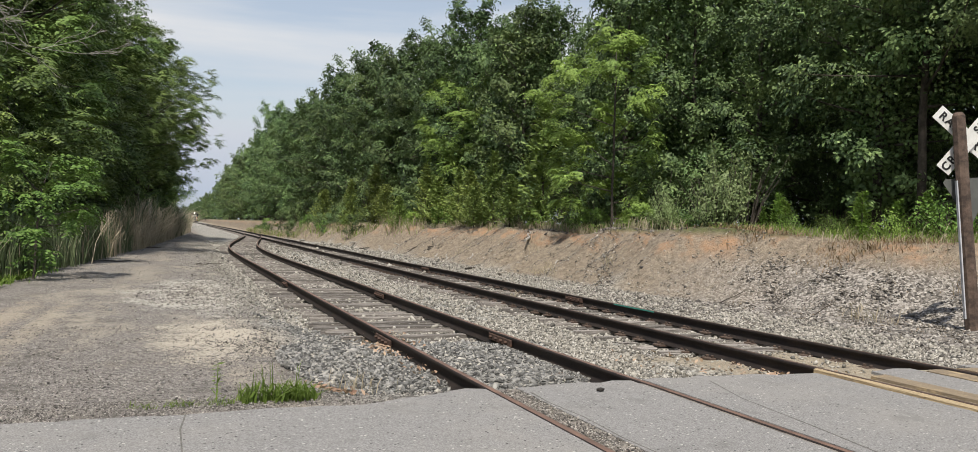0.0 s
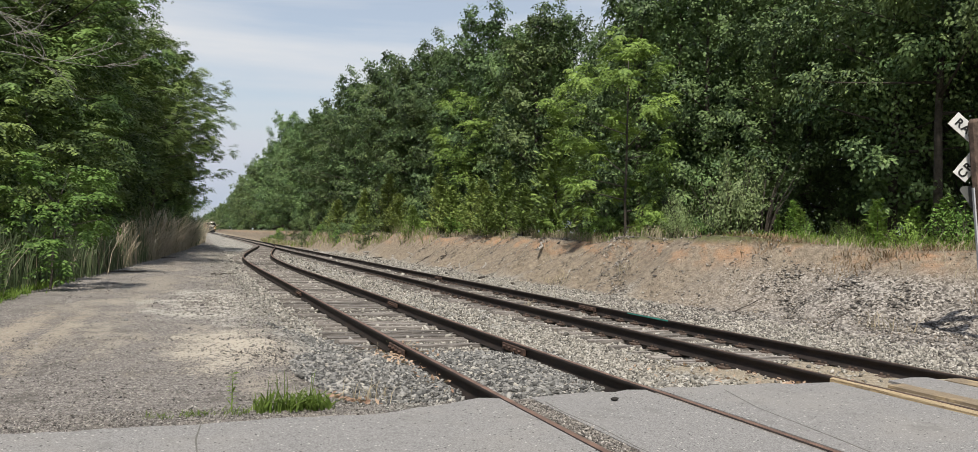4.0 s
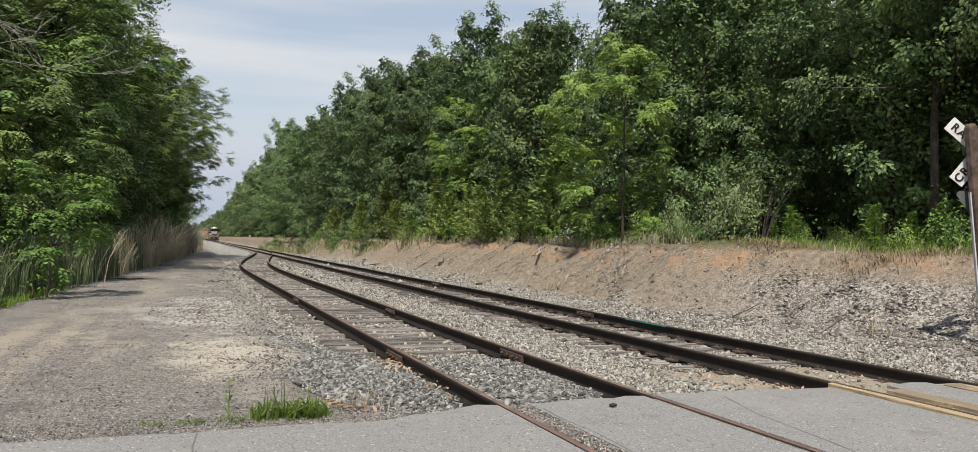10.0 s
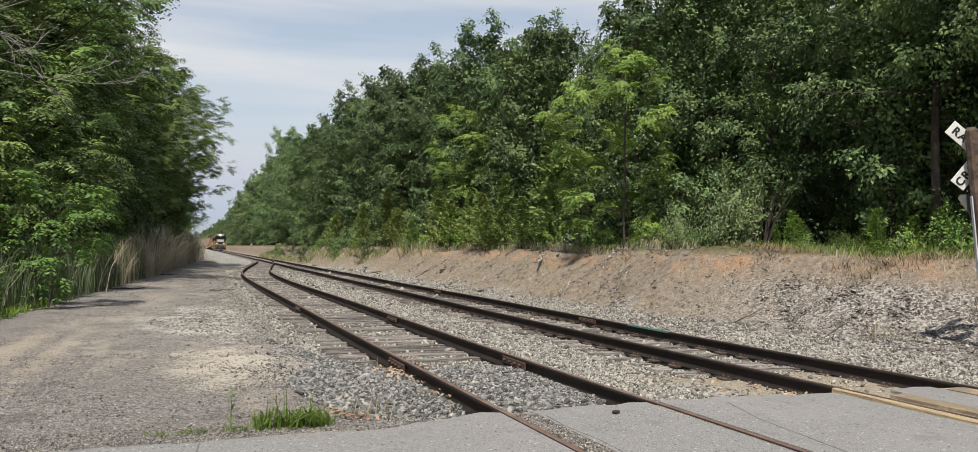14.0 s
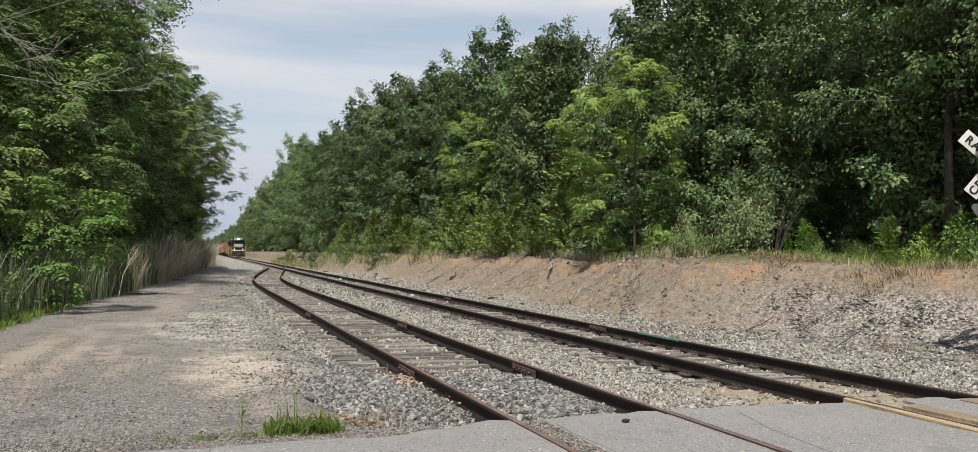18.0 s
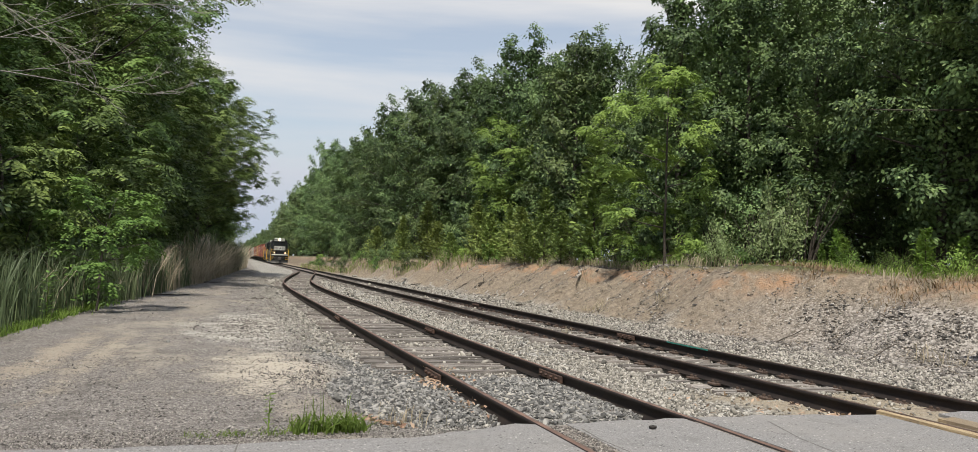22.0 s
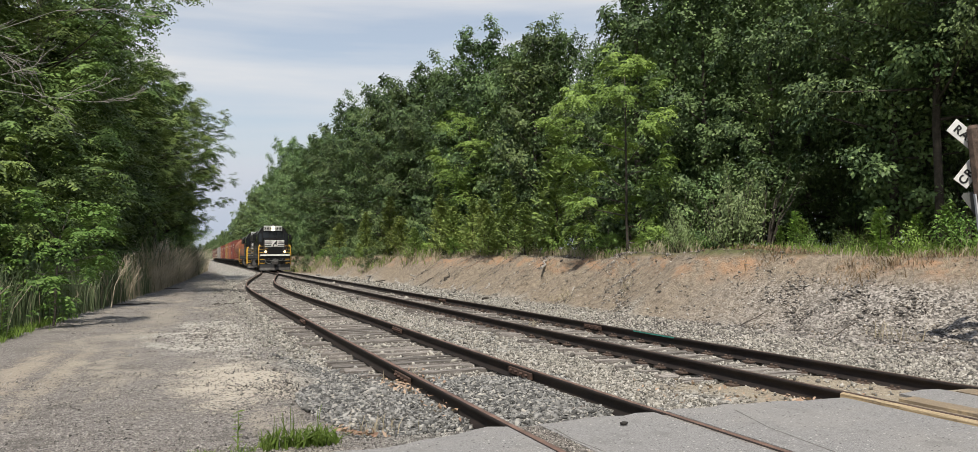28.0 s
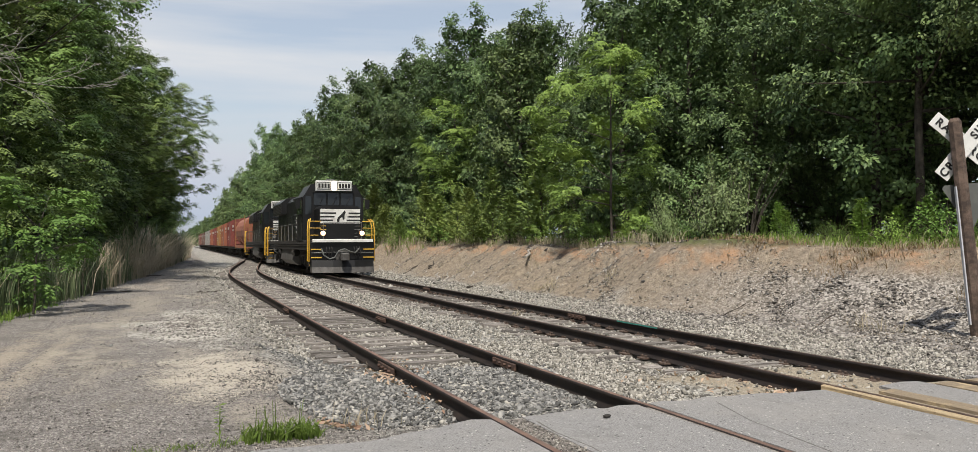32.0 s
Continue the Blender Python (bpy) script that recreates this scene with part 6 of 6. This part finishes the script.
def build_train():
    y = 0.0
    lead = locomotive("black six-axle locomotive with white striped nose and yellow handrails", True)
    TRAIN.append((lead, y, 21.0))
    y += 21.2
    TRAIN.append((locomotive("second black six-axle locomotive coupled behind the leading one", False), y, 21.0))
    y += 21.2
    kinds = [hopper("faded orange round-sided covered hopper car", ORANGE)]
    red = boxcar("boxcar", "oxide red ribbed boxcar with dusty sides", RED)
    amber = boxcar("boxcar", "weathered yellow-orange ribbed boxcar", AMBER)
    orange = boxcar("boxcar", "faded orange ribbed boxcar", ORANGE)
    grey = boxcar("boxcar", "pale grey ribbed boxcar", GREY)
    brown = boxcar("boxcar", "dark brown ribbed boxcar", BROWN)
    order = [kinds[0], red, orange, amber, copy_thing(red, Matrix()), copy_thing(orange, Matrix()), grey, copy_thing(grey, Matrix()), brown, copy_thing(brown, Matrix()),
             copy_thing(red, Matrix()), copy_thing(brown, Matrix())]
    for c in order:
        ln = 15.0 if c is kinds[0] else 15.6
        TRAIN.append((c, y, ln))
        y += ln + 0.5


build_train()


# ---- the crossing sign ----
def letters(body, size, mat, parent, m, name="lettering"):
    """Words in the built-in font, as a thin mesh."""
    cu = bpy.data.curves.new(name, "FONT")
    cu.body, cu.size, cu.extrude, cu.align_x, cu.align_y = body, size, 0.002, "CENTER", "CENTER"
    cu.space_character = 1.25
    cu.offset = 0.006
    tmp = bpy.data.objects.new(name, cu)
    me = bpy.data.meshes.new_from_object(tmp)
    bpy.data.objects.remove(tmp)
    me.materials.clear()
    me.materials.append(mat)
    ob = new(name, me)
    ob.parent = parent
    ob.matrix_basis = m
    return ob


POST_WOOD = worn("grey_post_wood", (0.185, 0.13, 0.10), (0.05, 0.035, 0.028), 6, 0.95, 0, 50, 0.8, 0.015)
REFLECT = worn("white_reflective_strip", (0.52, 0.53, 0.56), (0.40, 0.41, 0.43), 5, 0.4, 0, 40, 0.05)


def crossbuck():
    """A leaning wooden post with a white X-shaped sign, a sheet-metal triangle and a reflective strip."""
    th = tagged(new("crossbuck_sign"), "railroad crossbuck sign on a leaning weathered wooden post", "road sign")
    bm = B()
    tube(bm, [(0, 0, -0.4), (0.012, 0, 0.9), (0.0, 0, 2.2), (0.0, 0, 3.58), (0.0, 0, 3.64)], [0.115, 0.112, 0.108, 0.103, 0.07], 8)
    post = part("post", bm, POST_WOOD, th, "weathered grey-brown wooden post")
    for sgn, word, gap in ((1, "RAIL     ROAD", 0), (-1, "CROS    SING", 0)):
        bm = B()
        box(bm, -0.70, 0.70, -0.008, 0.008, -0.13, 0.13)
        b = part("blade", bm, WHITE, th, "white sign blade with black lettering")
        b.matrix_basis = pose(0.235, 0.15 + 0.02 * sgn, 3.2, 0, 46 * sgn, 0)
        half = word.split()
        for k, w in enumerate(half):
            letters(w, 0.19, BLACK_INK, b, pose((-0.40, 0.40)[k], -0.0125, -0.003, 90, 0, 0))
    bm = B()
    prism(bm, [(-0.25, 2.48), (-0.21, 2.54), (0.55, 2.54), (0.59, 2.48), (0.21, 1.80), (0.13, 1.80)], "y", 0.135, 0.142)
    part("triangle_back", bm, SIGN_BACK, th, "grey sheet-metal back of a triangular sign")
    bm = B()
    prism(bm, [(0.02, 1.2), (0.16, 1.2), (0.16, 1.45), (0.02, 1.45)], "y", 0.131, 0.134)
    part("small_plate", bm, SIGN_BACK, th)
    bm = B()
    box(bm, -0.128, -0.106, -0.055, 0.002, 0.2, 2.5)
    part("reflective_strip", bm, REFLECT, th, "white reflective strip")
    put(th, 12.285, 9.72, -0.1, -1.0, -4.6, -22)
    return th


crossbuck()


# ---- litter on the bank and ballast ----
def log(label, p, yaw, length, r, seed, tilt=0.0):
    rng = random.Random(seed)
    bm = B()
    n = 6
    pts = [((k / n - 0.5) * length, rng.gauss(0, 0.03 * length), r * 0.6 + rng.gauss(0, 0.01)) for k in range(n + 1)]
    tube(bm, pts, [r * rng.uniform(0.7, 1.1) * (1 - 0.4 * k / n) for k in range(n + 1)], 7)
    ob = part("fallen_branch", bm, DEADWOOD if seed % 2 and p[0] > 2 else BARK, None)
    tagged(ob, label, "branch", "fallen branches")
    put(ob, *p, 0, tilt, yaw)
    return ob


def litter():
    rng = random.Random(12)
    for x, y, yaw, ln, r in ((10.9, 36, 70, 2.6, 0.06), (11.1, 31.5, 55, 1.8, 0.05), (10.6, 46, 80, 3.5, 0.07), (10.4, 52, 60, 3.0, 0.07), (10.7, 40, 30, 1.6, 0.05), (9.7, 27.6, 40, 0.7, 0.06),
                             (10.8, 14.5, -20, 1.1, 0.018), (9.6, 24.5, 65, 0.5, 0.05), (-2.2, 28, 10, 1.2, 0.03), (0.7, 27, 30, 0.9, 0.03), (-1.8, 41, 15, 1.4, 0.04), (11.2, 12.2, -15, 0.9, 0.016),
                             (6.0, 9.4, 60, 0.6, 0.02), (5.6, 9.0, 75, 0.5, 0.018), (11.9, 27.5, 65, 1.5, 0.05), (11.4, 24.0, 60, 0.9, 0.035), (10.9, 43, 75, 2.8, 0.06), (10.2, 57, 80, 3.2, 0.07), (10.6, 33.5, 65, 2.0, 0.045), (9.9, 63, 85, 3.0, 0.08), (9.3, 70, 80, 3.4, 0.09), (8.9, 77, 70, 3.0, 0.08), (8.6, 86, 82, 4.0, 0.1), (10.2, 48.5, 60, 2.4, 0.06), (11.3, 38, 70, 2.0, 0.05)):
        slope = -30 if x > 10.4 else 0
        log("fallen grey branch lying on the ground", (x, y, gz(x, y)), yaw, ln, r, rng.randrange(1000), slope * abs(math.cos(math.radians(yaw))))
    # a strip of green spray paint along a rail's web
    bm = B()
    y0, y1 = 12.2, 13.6
    x = main_x(12.9) + H - 0.0105
    box(bm, x - 0.031, x - 0.024, y0, y1, -0.034, -0.012)
    part("paint_mark", bm, worn("teal_marker_paint", (0.05, 0.33, 0.27), (0.04, 0.2, 0.17), 8, 0.7), MAIN, "teal paint mark")
    # a dark lump of ballast on the asphalt
    bm = B()
    bmesh.ops.create_icosphere(bm, subdivisions=1, radius=0.034)
    for v in bm.verts:
        v.co = Vector((v.co.x * 1.2, v.co.y * 0.7, v.co.z * 0.55)) * rng.uniform(0.8, 1.15)
    ob = part("loose_stone", bm, UNDER, None)
    tagged(ob, "dark loose stone lying on the asphalt", "stone")
    put(ob, 3.35, 6.1, 0.013)


litter()


def small_bird():
    """A small dark bird with its wings raised."""
    th = tagged(new("small_bird"), "small dark bird flying across the tracks", "bird")
    bm = B()
    tube(bm, [(0, -0.085, 0.01), (0, -0.05, 0.0), (0, 0, 0), (0, 0.05, 0.008), (0, 0.075, 0.012), (0, 0.09, 0.008)], [0.006, 0.014, 0.023, 0.018, 0.014, 0.003], 8)
    part("body", bm, FEATHER, th, smooth=True)
    for s in (-1, 1):
        bm = B()
        prism(bm, [(0.0, 0.035), (0.05, 0.045), (0.10, 0.015), (0.125, -0.03), (0.07, -0.022), (0.0, -0.025)], "z", -0.002, 0.002)
        w = part("wing", bm, FEATHER, th)
        w.matrix_basis = pose(0.014 * s, 0, 0.012, 0, -52 if s > 0 else -128, 0)
    bm = B()
    prism(bm, [(-0.008, -0.07), (0.008, -0.07), (0.022, -0.135), (0, -0.12), (-0.022, -0.135)], "z", 0.006, 0.009)
    part("tail", bm, FEATHER, th)
    return th


FEATHER = worn("dark_feathers", (0.04, 0.036, 0.034), (0.02, 0.018, 0.017), 30, 0.7)
BIRD = small_bird()


# ---- loose stone, as masses of real pieces ----
def stone_mat(name, stops):
    m, t, b = node_mat(name)
    c = ramp(t, island(t), stops)
    n = noise_node(t, 45, 4, 0.7, place(t))
    c = mix(t, calc(t, "MULTIPLY", n.outputs["Fac"], 0.2), c, (0.08, 0.076, 0.07))
    link(t, c, b.inputs["Base Color"])
    b.inputs["Roughness"].default_value = 0.92
    return m


STONE_TAN = stone_mat("pale_ballast_stone", [(0.0, (0.08, 0.076, 0.068)), (0.3, (0.235, 0.22, 0.19)), (0.75, (0.385, 0.362, 0.315)), (1.0, (0.53, 0.50, 0.45))])
CLOD = stone_mat("brown_earth_clod", [(0.0, (0.08, 0.062, 0.047)), (0.5, (0.25, 0.205, 0.155)), (0.9, (0.40, 0.345, 0.27)), (1.0, (0.45, 0.42, 0.37))])
STONE_BLUE = stone_mat("blue_grey_ballast_stone", [(0.0, (0.036, 0.036, 0.035)), (0.5, (0.175, 0.173, 0.164)), (0.9, (0.345, 0.337, 0.317)), (1.0, (0.47, 0.44, 0.38))])
STONE_CHIP = stone_mat("slaty_stone_chips", [(0.0, (0.05, 0.045, 0.042)), (0.5, (0.20, 0.182, 0.163)), (0.85, (0.395, 0.366, 0.33)), (1.0, (0.56, 0.52, 0.47))])


def stone_shapes():
    """Eight angular stones of unit size."""
    out = []
    rng = random.Random(77)
    for _ in range(8):
        bm = B()
        for _ in range(10):
            v = Vector((rng.gauss(0, 1), rng.gauss(0, 1), rng.gauss(0, 1))).normalized() * rng.uniform(0.8, 1.1)
            bm.verts.new((v.x, v.y * 0.75, v.z * 0.6))
        r = bmesh.ops.convex_hull(bm, input=bm.verts)
        bmesh.ops.delete(bm, geom=[g for g in r["geom_interior"] if isinstance(g, bmesh.types.BMVert)], context="VERTS")
        bm.verts.ensure_lookup_table()
        out.append((np.array([v.co[:] for v in bm.verts]), np.array([[v.index for v in f.verts] for f in bm.faces if len(f.verts) == 3])))
        bm.free()
    return out


SHAPES = stone_shapes()


def scatter(name, label, mat, xy, size, flat=1.0, sink=0.25, seed=1, lift=0.0):
    """Stones at the places xy, turned and sized at random, half bedded in the ground."""
    rng = np.random.RandomState(seed)
    xy = np.asarray(xy)
    z = ground_z(xy[:, 0], xy[:, 1])
    V, F, base = [], [], 0
    which = rng.randint(0, 8, len(xy))
    for k, (sv, sf) in enumerate(SHAPES):
        sel = np.where(which == k)[0]
        n = len(sel)
        if not n:
            continue
        q = rng.normal(size=(n, 4))
        if flat < 1:
            q[:, 1:3] *= 0.3
        q /= np.linalg.norm(q, axis=1, keepdims=True)
        w, a, b, c = q.T
        R = np.stack([1 - 2 * (b * b + c * c), 2 * (a * b - c * w), 2 * (a * c + b * w), 2 * (a * b + c * w), 1 - 2 * (a * a + c * c), 2 * (b * c - a * w),
                      2 * (a * c - b * w), 2 * (b * c + a * w), 1 - 2 * (a * a + b * b)], 1).reshape(n, 3, 3)
        s = size * rng.lognormal(0, 0.32, n)
        P = np.einsum("nij,vj->nvi", R, sv * (1, 1, flat)) * s[:, None, None]
        P[:, :, 0] += xy[sel, 0][:, None]
        P[:, :, 1] += xy[sel, 1][:, None]
        P[:, :, 2] += (z[sel] + lift + s * (0.6 * flat - sink))[:, None]
        V.append(P.reshape(-1, 3))
        F.append((sf[None] + (np.arange(n) * len(sv))[:, None, None]).reshape(-1, 3) + base)
        base += n * len(sv)
    tagged(new(name, fast_mesh(name, np.concatenate(V), np.concatenate(F), mat)), label, "stones", kind="stuff")


def build_stones():
    rng = np.random.RandomState(6)

    def area(n, x0, x1, y0, y1, keep=None):
        p = np.stack([rng.uniform(x0, x1, n), rng.uniform(y0, y1, n)], 1)
        return p if keep is None else p[keep(p[:, 0], p[:, 1])]

    def clear(x, y):
        """Off the rails' heads."""
        ok = np.ones(len(x), bool)
        for path in (main_x, siding_x):
            c = np.array([path(v) for v in y])
            for s in (-1, 1):
                ok &= np.abs(x - c - s * H) > 0.07
            ty = np.array(sorted(v for p, v in TIES if p is path))
            k = np.clip(np.searchsorted(ty, y), 1, len(ty) - 1)
            gap = np.minimum(np.abs(y - ty[k]), np.abs(y - ty[k - 1]))
            ok &= ~((np.abs(x - c) < 1.28) & (gap < 0.115) & (rng.random_sample(len(x)) < (0.88 if path is main_x else 0.62)))
        return ok

    def off_rails(x, y):
        c = np.array([siding_x(v) for v in y])
        return (np.abs(x - c - H) > 0.06) & (np.abs(x - c + H) > 0.06)

    blue = lambda x, y: off_rails(x, y) & (x < 4.45 + 0.15 * np.sin(y * 2)) & (x > 1.15 + 0.25 * np.sin(y * 1.3)) & (y < 10.7 + 0.4 * np.sin(x * 3) + 2.0 * (x < 2.3))
    scatter("blue_grey_ballast", "coarse blue-grey crushed ballast stones beside the siding", STONE_BLUE, area(38000, 0.9, 4.7, 6.72, 13.0, blue), 0.028, 0.62, 0.2, seed=2)
    between = lambda x, y: clear(x, y) & (((x > 4.2) | (y > 10.4)) & ((x > 2.2) | (y > 12)))
    keep = lambda x, y: between(x, y) & ~((x > 5.3) & (x < 8.5) & (y < 9.0 + 0.4 * np.sin(x * 5)) & (rng.random_sample(len(x)) < 0.9))
    near = area(48000, 1.5, 10.2, 6.75, 13, keep)
    mid = area(28000, 1.3, 10.2, 13, 30, clear)
    far = area(5000, 1.3, 10.0, 30, 60, clear)
    scatter("ballast", "pale crushed stone ballast around the tracks", STONE_TAN, near, 0.0235, seed=3)
    scatter("ballast_midway", "pale crushed stone ballast between the tracks", STONE_TAN, mid, 0.030, seed=8)
    edge = np.stack([1.45 - np.abs(rng.normal(0, 0.75, 9000)), rng.uniform(12, 52, 9000)], 1)
    scatter("spilled_ballast", "thinning spill of pale ballast along the lane's edge", STONE_TAN, edge, 0.022, 0.7, 0.2, seed=22)
    scatter("ballast_beyond", "pale crushed stone ballast further along the line", STONE_TAN, far, 0.055, seed=4)
    tongue = lambda x, y: (y < 17 - 0.9 * (x - 9.8) + 2.0 * np.sin(x * 2.1)) | (np.abs((y - 19.5) - 1.6 * (x - 10.5)) < 0.9)
    scatter("stone_chips", "flat grey-brown slaty chips on the bank's foot", STONE_CHIP, np.concatenate([area(24000, 9.0, 14.5, 6.6, 24, tongue), area(7000, 9.3, 13.4, 12, 45)]), 0.037, 0.36, 0.10, seed=5)
    lane = np.concatenate([area(5200, -4, 1.2, 6.1, 18), area(15000, -3.6, 1.4, 6.1, 11.5), np.stack([rng.normal(0.15, 0.42, 3200), rng.normal(16.2, 1.5, 3200)], 1), np.stack([rng.normal(0.75, 0.4, 1600), rng.normal(9.6, 0.9, 1600)], 1)])
    scatter("lane_gravel", "pale loose gravel scattered over the lane", STONE_CHIP, lane, 0.0085, 0.6, 0.12, seed=6)
    clods = area(17000, 10.4, 15.2, 7.5, 50, lambda x, y: (y < 28) | (rng.random_sample(len(x)) < 0.4))
    clods = np.concatenate([clods, area(5000, 7.6, 12.5, 50, 110, lambda x, y: x > 10.2 - 2.6 * np.clip((y - 50) / 60, 0, 1))])
    scatter("earth_clods", "crumbling brown clods of earth on the bank", CLOD, clods, 0.019, 0.7, 0.15, seed=12)
    scatter("lane_rubble", "coarse mixed gravel along the lane", STONE_CHIP, np.concatenate([area(6000, -2.6, 1.5, 17, 85), np.stack([rng.normal(0.1, 0.42, 1300), rng.normal(16.2, 1.4, 1300)], 1), np.stack([rng.normal(0.7, 0.35, 420), rng.normal(9.7, 0.8, 420)], 1)]), 0.020, 0.5, 0.12, seed=13)
    big = np.stack([rng.uniform(-3, 1.2, 60), rng.uniform(6.5, 14, 60)], 1)
    scatter("lane_stones", "few larger dark stones lying on the lane", STONE_BLUE, big, 0.021, 0.7, 0.2, seed=7)
    tar = np.concatenate([area(420, 0.0, 5.5, 5.6, 6.75), area(9000, -3.6, 2.3, 6.06, 6.7)])
    fy = rng.uniform(0.5, 6.35, 4200)
    fx = np.array([siding_x(v) for v in fy]) - H + 0.045 + 0.185 * rng.uniform(0, 1, 4200)
    scatter("flangeway_grit", "crumbled asphalt and grit packed beside the buried rail", STONE_CHIP, np.stack([fx, fy], 1), 0.0095, 0.7, 0.1, seed=21, lift=0.017)
    scatter("road_grit", "loose grit along the asphalt's broken edge", STONE_CHIP, tar, 0.0075, 0.7, 0.0, seed=9)



def dry_leaves():
    """Brown fallen leaves caught beside the rail and the tuft."""
    rng = np.random.RandomState(15)
    P = []
    for cx, cy, sx, sy, n in ((2.28, 9.8, 0.10, 0.7, 90), (1.25, 6.9, 0.16, 0.12, 60), (2.3, 8.0, 0.10, 0.3, 16), (5.5, 8.0, 0.3, 0.5, 40), (6.1, 7.1, 0.4, 0.15, 50), (2.75, 10.6, 0.15, 0.5, 40)):
        P.append(np.stack([rng.normal(cx, sx, n), rng.normal(cy, sy, n)], 1))
    P = np.concatenate(P)
    C = np.concatenate([P, (ground_z(P[:, 0], P[:, 1]) + 0.045)[:, None]], 1)
    V, F = leaf_cards(rng, C, rng.normal(0, 0.5, (len(C), 3)) + (0, 0, 1), 0.075, 0.04, 0.0)
    tagged(new("fallen_leaves", fast_mesh("fallen_leaves", V, F, DRY_LEAF)), "dry tan and orange leaves caught along the rail", "leaves", kind="stuff")


DRY_LEAF = leaf_mat("dry_brown_leaves", (0.55, 0.43, 0.30), (0.38, 0.27, 0.18), (0.22, 0.14, 0.09), 0.1)
build_stones()
dry_leaves()


SPEED, START = 11.17, 395.0


def motions():
    """The train rolls in at a steady speed, the leading engine's wheels turning; a bird crosses the line."""
    for ob, back, ln in TRAIN:
        rows = []
        for k in range(33):
            y = START - SPEED * k + back
            a, b = main_x(y + ln * 0.2), main_x(y + ln * 0.8)
            turn = -math.degrees(math.atan((b - a) / (ln * 0.6)))
            rows.append((float(k), pose(main_x(y + ln * 0.2) - math.tan(math.radians(-turn)) * ln * 0.2, y, 0.0, 0, 0, turn)))
        walk(ob, rows)
    for w, r, y in WHEELS[:6]:
        rows = []
        for k in range(481):
            t = k / 15
            rows.append((t, pose(0, y, r, math.degrees(SPEED * t / r) % 360, 0, 0)))
        walk(w, rows)
    # from the trees by the lane, down across the tracks, into the wood's edge
    way = [(0, -9.3, 13, 10.5), (6.9, -9.3, 13, 10.5), (7.3, -5, 17.5, 10.6), (7.7, -0.63, 20.44, 7.97), (7.8, 0.36, 20.88, 7.23), (7.9, 1.32, 21.32, 6.59), (8.0, 2.34, 22.16, 6.17),
           (8.1, 3.14, 23.2, 5.59), (8.2, 3.89, 24.43, 4.93), (8.6, 8.0, 29.0, 3.6), (9.2, 15.2, 35.0, 3.4), (32, 15.2, 35.0, 3.4)]
    walk(BIRD, [(float(t), pose(x, y, z, 0, 0, -42)) for t, x, y, z in way])


motions()
